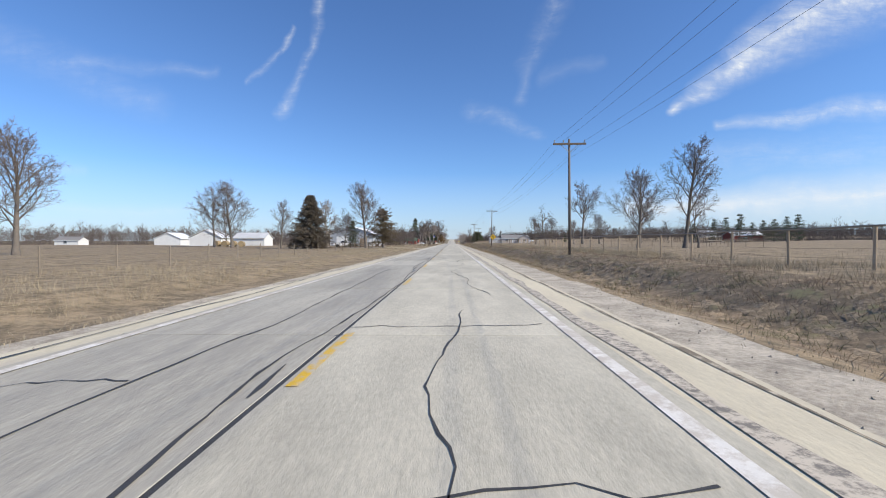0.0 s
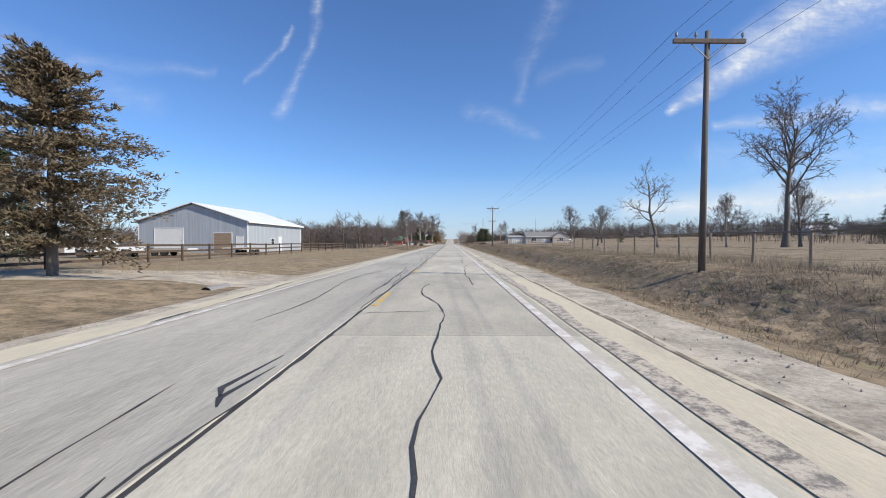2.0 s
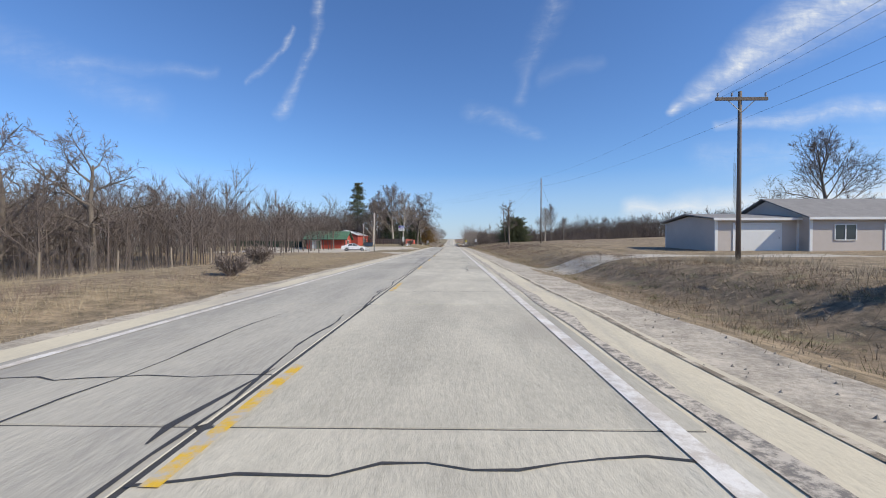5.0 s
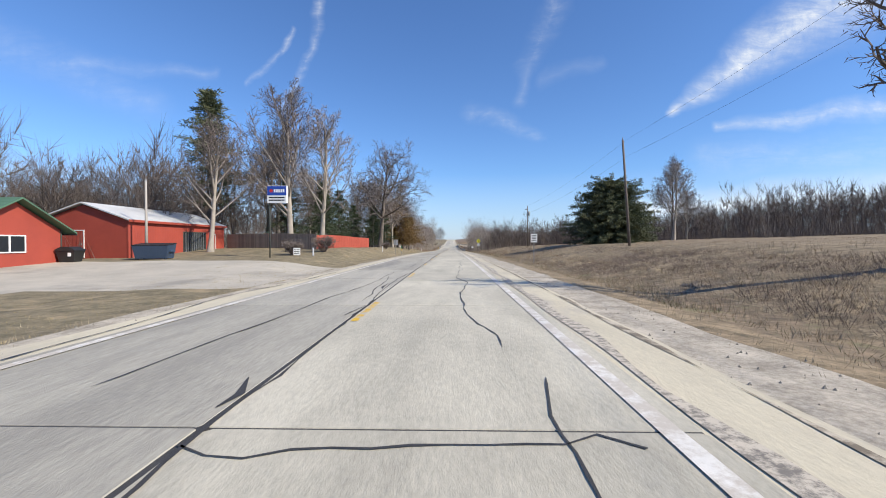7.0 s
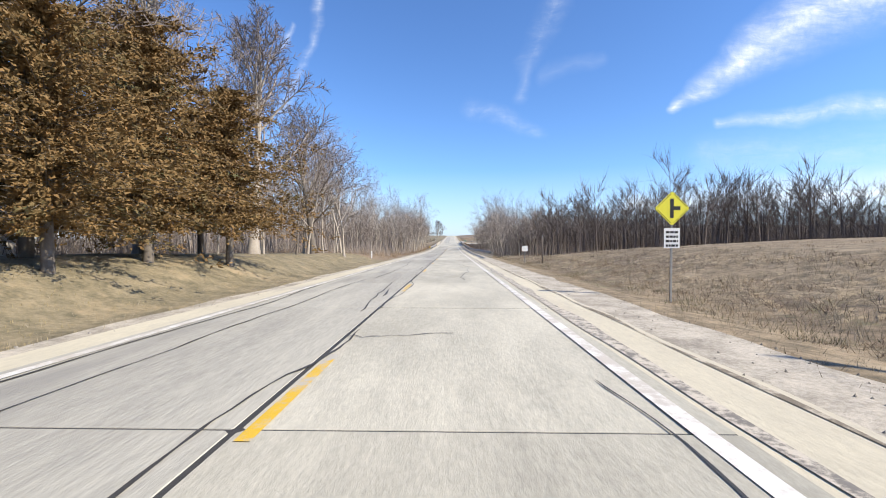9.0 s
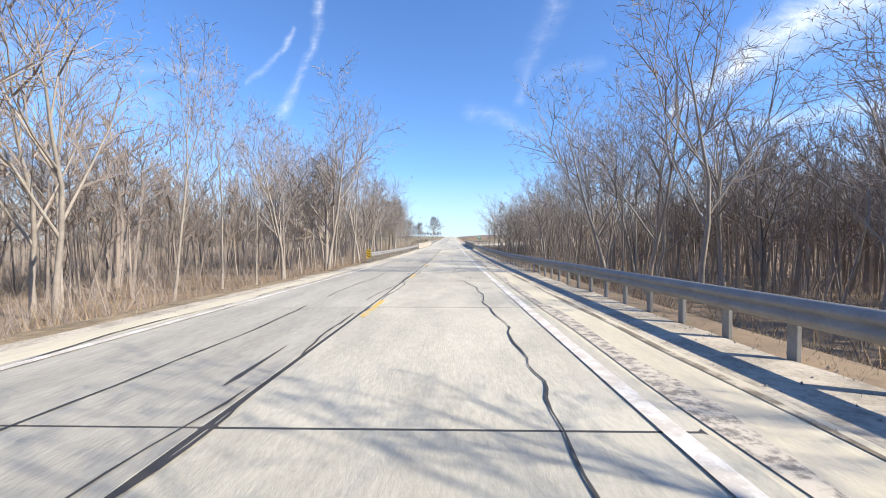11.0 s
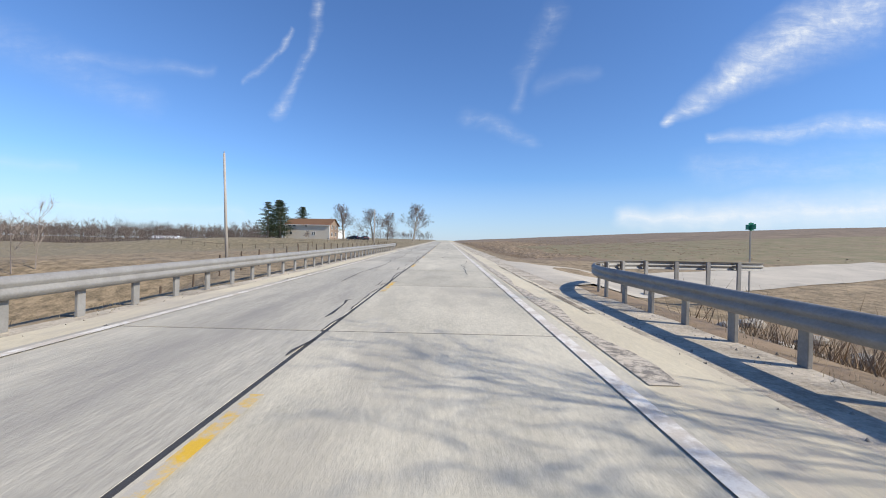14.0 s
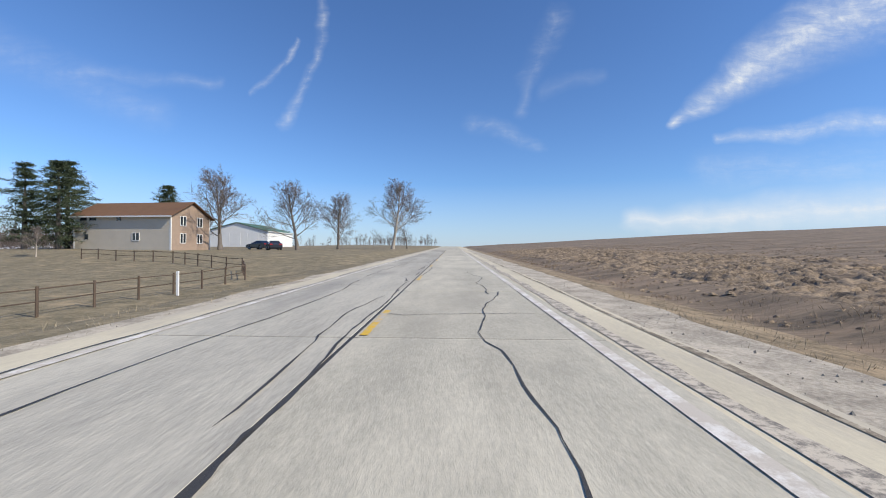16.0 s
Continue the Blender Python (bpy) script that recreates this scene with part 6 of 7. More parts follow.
def fences():
    fence("field_fence", [(11.8, -12), (11.8, 84)], 3.0, 0.05, 1.25, (1.25,), "fence_pale", "fence_wood", "pale posts with top rail and wire along a field", 0.035, jitter=0.03, wires=(0.3, 0.6, 0.9))
    fence("field_fence", [(11.8, 84), (11.8, 118)], 2.6, 0.06, 1.2, (1.2,), "fence_wood", "fence_wood", "weathered posts with top rail and wire along a field", 0.035, jitter=0.04, wires=(0.3, 0.6, 0.9))
    fence("cross_fence", [(11.8, 70), (60, 82)], 4.0, 0.06, 1.2, (1.15,), "fence_wood", "fence_wood", "weathered cross fence through a field", 0.035, jitter=0.04, wires=(0.4, 0.8))
    fence("pipe_fence", [(11.8, 119), (11.8, 196)], 2.5, 0.045, 1.2, (1.2, 0.95, 0.7, 0.45, 0.2), "fence_pale", "pipe", "rusty five-rail pipe fence with pale posts", 0.022)
    fence("back_fence", [(60, 100), (130, 180)], 6.0, 0.06, 1.2, (1.2, 0.7), "fence_wood", "fence_wood", "weathered rail fence across a far field", 0.04)
    fence("wire_fence", [(-15.5, -10), (-15.5, 84)], 3.6, 0.045, 1.15, (), "fence_wood", "fence_wood", "thin weathered posts with wire along a field", jitter=0.05, wires=(0.35, 0.7, 1.05))
    fence("board_fence", [(-21, 86), (-19.0, 104), (-18.5, 150)], 3.2, 0.06, 1.2, (1.1, 0.7, 0.3), "fence_dark", "fence_dark", "dark three-board paddock fence by a barn", flat=True)
    fence("board_gate", [(-21, 86), (-30, 84)], 2.4, 0.06, 1.2, (1.1, 0.7, 0.3), "fence_dark", "fence_dark", "dark three-board yard fence", flat=True)
    fence("wire_fence", [(-18.5, 152), (-16.5, 236)], 4.0, 0.05, 1.15, (), "fence_wood", "fence_wood", "weathered posts with wire beside woods", jitter=0.05, wires=(0.35, 0.7, 1.05))
    fence("wire_fence", [(-14.0, 556), (-12.8, 612), (-12.4, 634)], 2.6, 0.05, 1.2, (), "fence_dark", "fence_dark", "dark posts with wire along a pasture", jitter=0.04, wires=(0.35, 0.7, 1.05))
    fence("yard_fence", [(-12.4, 634), (-11.8, 647), (-14.0, 651), (-22, 656), (-32, 659)], 1.9, 0.045, 0.9, (0.82, 0.45), "fence_dark", "fence_dark", "weathered two-rail yard fence by a lawn", 0.022)
    fence("pasture_fence", [(-30, 640), (-110, 668)], 4.0, 0.05, 1.1, (1.0,), "fence_dark", "fence_dark", "dark rail fence along a pasture", 0.03)


fences()


def board_screen(name, a, b, height, mat, label):
    """A close-boarded fence: boards side by side on two rails."""
    f = thing(name, pose(0, 0, 0), label, "fence", "board fences")
    d = Vector((b[0] - a[0], b[1] - a[1]))
    turn = math.degrees(math.atan2(d.y, d.x))
    n = int(d.length / 0.155)
    board = Shape().box(0, 0, 0, 0.148, 0.022, height, 0.004).mesh("board", mat)
    for i in range(n):
        x, y = a[0] + d.x * i / n, a[1] + d.y * i / n
        part("board", board, f, "", pose(x, y, ground_z(x, y) + 0.03, 0, 0, turn))
    for h in (0.35, height - 0.3):
        path = [(a[0] + d.x * i / 8, a[1] + d.y * i / 8, ground_z(a[0] + d.x * i / 8, a[1] + d.y * i / 8) + h) for i in range(9)]
        part("rail", Shape().sweep([(-0.06, -0.04), (-0.025, -0.04), (-0.025, 0.04), (-0.06, 0.04)], path).mesh("rail", mat), f)


board_screen("red_fence", (-12.9, 313.1), (-12.2, 335.0), 1.35, "red_fence", "red close-boarded fence on a lawn")
board_screen("brown_fence", (-24.4, 318.2), (-12.95, 313.1), 1.5, "fence_brown", "weathered brown close-boarded fence")


board_screen("windbreak_fence", (-56.0, 301.0), (-37.0, 298.5), 1.5, "green_board", "dark green close-boarded fence behind a parking lot")


# ---- buildings ----
def building(name, at, L, D, eave, ridge, wall, roof, label, openings=(), over=0.35, category="building", trim="trim", gable=None, roof_label="", base=0.4):
    """A gabled building: local x along the ridge, the front at y = 0. openings: (face, along, sill, width, height, kind)."""
    b = thing(name, at, label, category)
    gable = gable or wall
    T = 0.15
    part("wall", Shape().box(0, 0, -base, L, T, eave).mesh("wall", wall), b)
    part("wall", Shape().box(0, D - T, -base, L, D, eave).mesh("wall", wall), b)
    for x in (0.0, L - T):
        s = Shape().prism([(T, -base), (D - T, -base), (D - T, eave - 0.02), (D / 2, ridge - 0.10), (T, eave - 0.02)], T, "x", x)
        part("wall", s.mesh("wall", gable), b)
    k = (ridge - eave) / (D / 2)
    for side in (0, 1):
        y0 = -over if side == 0 else D + over
        z0 = eave - k * over
        pr = [(y0, z0 + 0.02), (D / 2, ridge + 0.02), (D / 2, ridge + 0.12), (y0, z0 + 0.12)]
        part("roof", Shape().prism(pr, L + 2 * over, "x", -over).mesh("roof", roof), b, roof_label)
        part("fascia", Shape().prism([(y0 - (0.03 if side == 0 else -0.03), z0 - 0.08), (y0, z0 - 0.08), (y0, z0 + 0.11), (y0 - (0.03 if side == 0 else -0.03), z0 + 0.11)], L + 2 * over, "x", -over).mesh("fascia", trim), b)
    for s_ in (0, 1):
        x = 0.0 if s_ == 0 else L - T
        for y in (0.0, D):
            part("corner_board", Shape().box(x - 0.03, y - 0.06 if y else -0.03, -0.1, x + T + 0.03, y + 0.03 if y else 0.06, eave - 0.02).mesh("corner_board", trim), b)
    for face, u, z, w, h, kind in openings:
        m = {"front": pose(u, 0, z), "back": pose(u, D, z, 0, 0, 180), "left": pose(0, u, z, 0, 0, -90), "right": pose(L, u, z, 0, 0, 90)}[face]
        opening(kind, w, h, b, m)
    return b


def opening(kind, w, h, parent, m):
    """A framed window or door that stands a little proud of its wall; origin at the middle of its sill, facing -y."""
    f = 0.07
    frame_ = Shape().box(-w / 2 - f, -0.05, -f, -w / 2, 0.02, h + f).box(w / 2, -0.05, -f, w / 2 + f, 0.02, h + f).box(-w / 2, -0.05, h, w / 2, 0.02, h + f)
    if kind == "window":
        frame_.box(-w / 2, -0.07, -f, w / 2, 0.02, 0).box(-w / 2, -0.035, h / 2 - 0.02, w / 2, 0.0, h / 2 + 0.02)
        o = part("window", frame_.mesh("window", "trim"), parent, "", m)
        part("pane", Shape().box(-w / 2, -0.02, 0, w / 2, -0.004, h).mesh("pane", "glass"), o)
    elif kind == "twin":
        frame_.box(-w / 2, -0.07, -f, w / 2, 0.02, 0).box(-0.05, -0.045, 0, 0.05, 0.0, h)
        o = part("window", frame_.mesh("window", "trim"), parent, "", m)
        for s in (-1, 1):
            part("pane", Shape().box(min(0.05 * s, s * w / 2), -0.02, 0, max(0.05 * s, s * w / 2), -0.004, h).mesh("pane", "glass"), o)
    elif kind == "slit":
        o = part("window", frame_.mesh("window", "dark_trim"), parent, "", m)
        part("pane", Shape().box(-w / 2, -0.02, 0, w / 2, -0.004, h).mesh("pane", "glass"), o)
    elif kind == "grille":
        o = part("gate", frame_.mesh("gate", "dark_trim"), parent, "", m)
        part("pane", Shape().box(-w / 2, -0.012, 0, w / 2, -0.004, h).mesh("pane", "glass"), o)
        n = int(w / 0.3)
        s = Shape()
        bar = Shape().box(-0.02, -0.045, 0, 0.02, -0.02, h).mesh("bar", "sign_back")
        for i in range(1, n):
            part("bar", bar, o, "", pose(-w / 2 + w * i / n, 0, 0))
    else:
        leaf = {"door": "white_side", "tan_door": "door_tan", "roller": "door_tan", "slider": "white_side", "red_door": "red_side", "green_door": "green_roof"}[kind]
        o = part("door", frame_.mesh("door", "trim"), parent, "", m)
        s = Shape()
        n = 5 if kind in ("roller", "tan_door") else 1
        for i in range(n):
            s.box(-w / 2, -0.03, h * i / n + 0.01, w / 2, -0.006, h * (i + 1) / n - 0.012, 0.004)
        part("leaf", s.mesh("leaf", leaf), o)
        part("handle", Shape().box(w / 2 - 0.16, -0.06, h * 0.46, w / 2 - 0.10, -0.03, h * 0.52).mesh("handle", "sign_back"), o)


def buildings():
    g = lambda x, y, a: pose(x, y, ground_z(x, y), 0, 0, a)
    building("metal_barn", g(-24.2, 127.5, 90), 17.8, 13.2, 3.75, 5.9, "metal_wall", "metal_roof", "long pale grey metal barn with white roof",
             (("left", -3.0 + 6.0, 0.02, 2.2, 2.3, "roller"), ("left", 0.9, 0.02, 0.8, 1.9, "door"), ("left", 9.5, 0.0, 3.4, 2.9, "slider"), ("front", 7.0, 0.9, 0.9, 0.8, "window"), ("front", 9.5, 0, 0.9, 1.95, "door")), category="barn")
    building("farm_shed", g(-65.5, 124, 4), 9.0, 7.0, 2.4, 3.9, "white_side", "pale_roof", "low white farm shed with white roof", (("front", 2.4, 0, 1.9, 1.9, "slider"), ("front", 6.6, 0, 1.9, 1.9, "slider")), category="shed")
    building("farm_shed", g(-70.5, 126, 98), 9.0, 9.0, 2.6, 4.9, "white_side", "metal_roof", "white farm shed with steep pale roof", (("left", 4.5, 0, 2.4, 2.2, "slider"),), category="shed")
    building("farm_shed", g(-112, 170, 98), 12.0, 10.0, 3.2, 5.6, "white_side", "metal_roof", "white farm barn far across a field", (("left", 5.0, 0, 2.6, 2.4, "slider"),), category="barn")
    building("farm_shed", g(-165, 170, 8), 9.0, 6.0, 2.2, 3.6, "white_side", "grey_roof", "small white building far across a field", (("front", 4.0, 0.8, 1.2, 1.0, "window"),), category="shed")
    building("garage", g(20.6, 228, 0), 6.4, 7.5, 2.5, 3.0, "beige_side", "grey_roof", "low beige garage beside a ranch house", (("front", 3.2, 0, 3.6, 2.1, "slider"),), category="garage")
    building("ranch_house", g(27.0, 227, 0), 14.4, 9.0, 2.6, 4.3, "beige_side", "grey_roof", "long low beige ranch house with grey roof",
             (("front", 2.6, 0.9, 1.5, 1.1, "twin"), ("front", 6.0, 0, 0.95, 2.0, "door"), ("front", 9.4, 0.8, 2.2, 1.2, "twin"), ("front", 12.6, 0.9, 1.2, 1.1, "window")), category="house")
    building("house_wing", g(36.1, 228.2, -90) @ pose(0, 0, 0), 3.0, 5.4, 2.6, 4.1, "beige_side", "grey_roof", "beige front wing of a ranch house", (("right", 2.7, 0.9, 1.3, 1.1, "twin"),), category="house")
    building("field_shed", g(150, 255, 0), 11, 7, 2.6, 4.2, "white_side", "metal_roof", "white shed far across a field", (("front", 4, 0, 2.2, 2, "slider"),), category="shed")
    building("field_shed", g(126, 190, 0), 13, 8, 2.8, 4.6, "red_side", "metal_roof", "red shed with white roof across a field", (("front", 5, 0, 2.2, 2, "slider"),), category="shed")
    building("tavern", g(-34.6, 293.8, 0), 9.4, 5.8, 2.5, 4.15, "red_side", "green_roof", "low red tavern with green metal roof",
             (("front", 1.9, 0, 0.8, 2.0, "door"), ("front", 3.1, 0, 1.1, 2.0, "green_door"), ("right", 2.6, 1.1, 1.7, 0.9, "twin")), 0.55, "building", "dark_trim")
    building("red_shed", g(-24.7, 304.6, 90), 13.4, 7.0, 2.95, 4.2, "red_side", "pale_roof", "red metal shed with pale roof", (("front", 8.3, 0.05, 3.4, 2.1, "grille"), ("front", 11.3, 0, 0.9, 2.0, "red_door"), ("left", 4.6, 0.1, 2.2, 2.0, "red_door")), 0.25, "shed", "red_side")
    building("farmhouse", pose(-51.2, 679.0, ground_z(-42, 676), 0, 0, -8), 14.8, 7.0, 4.6, 6.5, "cream", "brown_roof", "two-storey cream house with brown roof and brick gable",
             (("front", 2.0, 1.4, 0.45, 0.6, "slit"), ("front", 9.6, 1.3, 1.0, 0.9, "twin"), ("front", 1.5, 3.9, 0.9, 0.45, "slit"), ("front", 3.0, 3.9, 0.9, 0.45, "slit"), ("front", 7.0, 3.9, 0.45, 0.45, "slit"),
              ("right", 2.0, 1.0, 0.9, 1.2, "twin"), ("right", 5.0, 1.0, 0.9, 1.2, "twin"), ("right", 2.0, 3.3, 0.9, 1.2, "twin"), ("right", 5.0, 3.3, 0.9, 1.2, "twin")), 0.45, "house", "trim", "brick", base=1.0)
    building("pole_barn", g(-50, 735, 88) @ pose(0, 0, 0.7), 16, 17, 3.6, 5.9, "white_side", "green_roof", "white pole barn behind a house", (("left", 4.0, 0, 3.0, 3.0, "slider"), ("left", 9.0, 0, 3.0, 3.0, "slider")), category="barn", base=2.0)
    building("pole_barn", g(-152, 760, 10), 13, 9, 2.8, 4.0, "white_side", "metal_roof", "long low white barn far across a pasture", (("front", 4, 0, 2.2, 2, "slider"),), category="barn", base=1.0)


buildings()


# ---- signs ----
def post_sign(name, x, y, label, plate, z, post_h, turn=0.0, post="post_steel"):
    """A plate on a post; heights count from the road."""
    t = thing(name, pose(x, y, road_z(y), 0, 0, turn), label, "road sign")
    part("post", Shape().box(-0.03, 0.012, ground_z(x, y) - road_z(y) - 0.3, 0.03, 0.05, post_h, 0.006).mesh("post", "fence_wood" if post == "wood" else "galv"), t)
    return t


def diamond(x, y, z, half, label, bars, mat):
    t = post_sign("warning_sign", x, y, label, None, z, z + half - 0.1)
    c = 0.03
    o = [(-half + c, z - c), (-c, z - half + c), (c, z - half + c), (half - c, z - c), (half - c, z + c), (c, z + half - c), (-c, z + half - c), (-half + c, z + c)]
    part("plate", Shape().prism(o, 0.012, "y", 0.0).mesh("plate", mat), t)
    s = Shape()
    q = half * 0.93
    for i in range(4):
        a, b = [((-q, z), (0, z - q)), ((0, z - q), (q, z)), ((q, z), (0, z + q)), ((0, z + q), (-q, z))][i]
        d = Vector((b[0] - a[0], b[1] - a[1])).normalized() * 0.06
        n = Vector((-d.y, d.x)) * 0.2
        s.prism([(a[0] + d.x, a[1] + d.y), (b[0] - d.x, b[1] - d.y), (b[0] - d.x + n.x, b[1] - d.y + n.y), (a[0] + d.x + n.x, a[1] + d.y + n.y)], -0.002, "y", -0.001)
    part("border", s.mesh("border", "black"), t, "thin black border")
    s = Shape()
    for x0, z0, x1, z1 in bars:
        s.box(x0 * half, -0.006, z + z0 * half, x1 * half, -0.001, z + z1 * half)
    part("symbol", s.mesh("symbol", "black"), t, "black road junction symbol")
    return t


def text_lines(parent, x0, x1, z, n, h, gap, mat, depth=-0.004, ragged=True):
    """Rows of plain bars where writing cannot be read."""
    rnd = random.Random(int(z * 100) + n)
    for i in range(n):
        a = x0
        while a < x1 - 0.02:
            w = rnd.uniform(0.05, 0.12) * (x1 - x0) / 0.4
            s = Shape().box(a, depth, z - i * gap - h, min(a + w, x1), depth + 0.003, z - i * gap)
            part("word_bar", s.mesh("word_bar", mat), parent)
            a += w + 0.02


def signs():
    diamond(6.6, 68.2, 2.1, 0.50, "yellow diamond sign showing staggered side roads", ((-0.10, -0.55, 0.10, 0.55), (-0.38, 0.18, -0.10, 0.40), (0.10, -0.40, 0.38, -0.18)), "sign_yellow")
    t = diamond(5.8, 362.4, 2.35, 0.47, "lime-yellow diamond sign showing a side road", ((-0.12, -0.55, 0.08, 0.55), (0.08, -0.10, 0.46, 0.12)), "sign_lime")
    part("plaque", Shape().box(-0.21, 0.0, 1.28, 0.21, 0.01, 1.82).mesh("plaque", "sign_white"), t, "white plaque with writing")
    text_lines(t, -0.16, 0.16, 1.74, 4, 0.06, 0.12, "black")
    t = post_sign("white_sign", 6.5, 305.6, "white rectangular road sign on a post", None, 2.1, 2.3)
    part("plate", Shape().box(-0.25, 0.0, 1.45, 0.25, 0.01, 2.1).mesh("plate", "sign_white"), t)
    text_lines(t, -0.18, 0.18, 2.0, 3, 0.09, 0.18, "black")
    t = post_sign("white_sign", 5.6, 384.0, "small white sign at the verge", None, 1.4, 1.3)
    part("plate", Shape().box(-0.22, 0.0, 0.9, 0.22, 0.01, 1.3).mesh("plate", "sign_white"), t)
    t = post_sign("river_sign", 4.35, 494.3, "green river name sign behind a guardrail", None, 2.2, 2.25)
    part("plate", Shape().box(-0.24, 0.0, 1.70, 0.24, 0.012, 2.18, 0.0).mesh("plate", "sign_green"), t)
    for x0, z0, x1, z1 in ((-0.235, 1.705, 0.235, 1.715), (-0.235, 2.165, 0.235, 2.175), (-0.237, 1.705, -0.227, 2.175), (0.227, 1.705, 0.237, 2.175)):
        part("border_strip", Shape().box(x0, -0.004, z0, x1, -0.001, z1).mesh("border_strip", "sign_white"), t)
    text_lines(t, -0.18, 0.18, 2.08, 1, 0.10, 0.2, "sign_white")
    letters(t, "River", 0, 1.79, 0.13, "sign_white", -0.004)
    t = post_sign("street_sign", 12.2, 562.8, "green street name sign on a tall post", None, 2.3, 2.3)
    part("plate", Shape().box(-0.10, 0.0, 1.98, 0.10, 0.012, 2.28).mesh("plate", "sign_green"), t)
    part("plate", Shape().box(-0.012, -0.25, 2.02, 0.012, 0.3, 2.22).mesh("plate", "sign_green"), t)
    t = post_sign("sign_seen_from_behind", -7.8, 332.0, "grey back of a road sign on a post", None, 2, 2.1, 180)
    part("plate", Shape().box(-0.3, 0.0, 1.3, 0.3, 0.012, 2.05).mesh("plate", "sign_back"), t)
    t = post_sign("sign_seen_from_the_side", -8.1, 265.6, "grey sign turned edge-on beside the road", None, 2, 2.2, 70)
    part("plate", Shape().box(-0.35, 0.0, 1.45, 0.35, 0.012, 2.2).mesh("plate", "sign_back"), t)
    t = post_sign("marker_post", -8.1, 341.4, "yellow and green utility marker post on a lawn", None, 1, 1.1, 0)
    part("cap", Shape().box(-0.07, -0.02, 0.75, 0.07, 0.06, 1.15, 0.01).mesh("cap", "sign_green"), t, "green top")
    part("band", Shape().box(-0.06, -0.015, 0.45, 0.06, 0.055, 0.72, 0.01).mesh("band", "sign_yellow"), t, "yellow band")
    t = post_sign("field_sign", 13.8, 548.0, "small dark sign on a post", None, 2, 2.6)
    part("plate", Shape().box(-0.35, 0.0, 2.1, 0.35, 0.012, 2.6).mesh("plate", "sign_back"), t)
    # the tavern's advertising sign
    z = ground_z(-13.1, 304.5)
    t = thing("advertising_sign", pose(-13.1, 304.5, z), "blue and white advertising sign on a pole", "sign")
    part("pole", Shape().tube((-0.62, 0.06, -0.3), (-0.62, 0.06, 5.2), 0.05, 0.05, 8).mesh("pole", "dark_trim", True), t)
    part("cabinet", Shape().box(-0.76, -0.10, 4.15, 0.76, 0.14, 5.45, 0.03).mesh("cabinet", "sign_white"), t)
    part("panel", Shape().box(-0.73, -0.112, 4.72, 0.73, -0.102, 5.42).mesh("panel", "sign_blue"), t, "blue upper panel")
    part("emblem", Shape().prism([(-0.58, 5.06), (-0.50, 5.18), (-0.36, 5.18), (-0.28, 5.06), (-0.36, 4.94), (-0.50, 4.94)], -0.004, "y", -0.113).mesh("emblem", "sign_red"), t, "red emblem")
    for i in range(5):
        part("letter_bar", Shape().box(-0.22 + i * 0.17, -0.117, 4.94, -0.10 + i * 0.17, -0.113, 5.18).mesh("letter_bar", "sign_white"), t)
    text_lines(t, -0.6, 0.6, 4.60, 2, 0.10, 0.2, "black", -0.106)
    # small lawn signs
    for x, y, w in ((-11.6, 304.4, 0.5), (-14.4, 267.4, 0.6)):
        t = thing("lawn_sign", pose(x, y, ground_z(x, y), 0, 0, 10), "small white lawn sign on wire legs", "sign", "lawn signs")
        for sx in (-0.2, 0.2):
            part("leg", Shape().tube((sx, 0, -0.1), (sx, 0, 0.5), 0.008, 0.008, 5).mesh("leg", "wire"), t)
        part("board", Shape().box(-w / 2, -0.01, 0.18, w / 2, 0.01, 0.72).mesh("board", "sign_white"), t)
        text_lines(t, -w / 2 + 0.06, w / 2 - 0.06, 0.62, 3, 0.06, 0.14, "black", -0.014)


def letters(parent, words, x, z, size, mat, depth):
    c = bpy.data.curves.new("lettering", "FONT")
    c.body, c.size, c.align_x, c.extrude = words, size, "CENTER", 0.001
    tmp = bpy.data.objects.new("lettering", c)
    scene.collection.objects.link(tmp)
    me = bpy.data.meshes.new_from_object(tmp.evaluated_get(bpy.context.evaluated_depsgraph_get()))
    bpy.data.objects.remove(tmp)
    me.materials.clear()
    me.materials.append(M[mat])
    part("lettering", me, parent, "white lettering", pose(x, depth, z, 90, 0, 0))


signs()


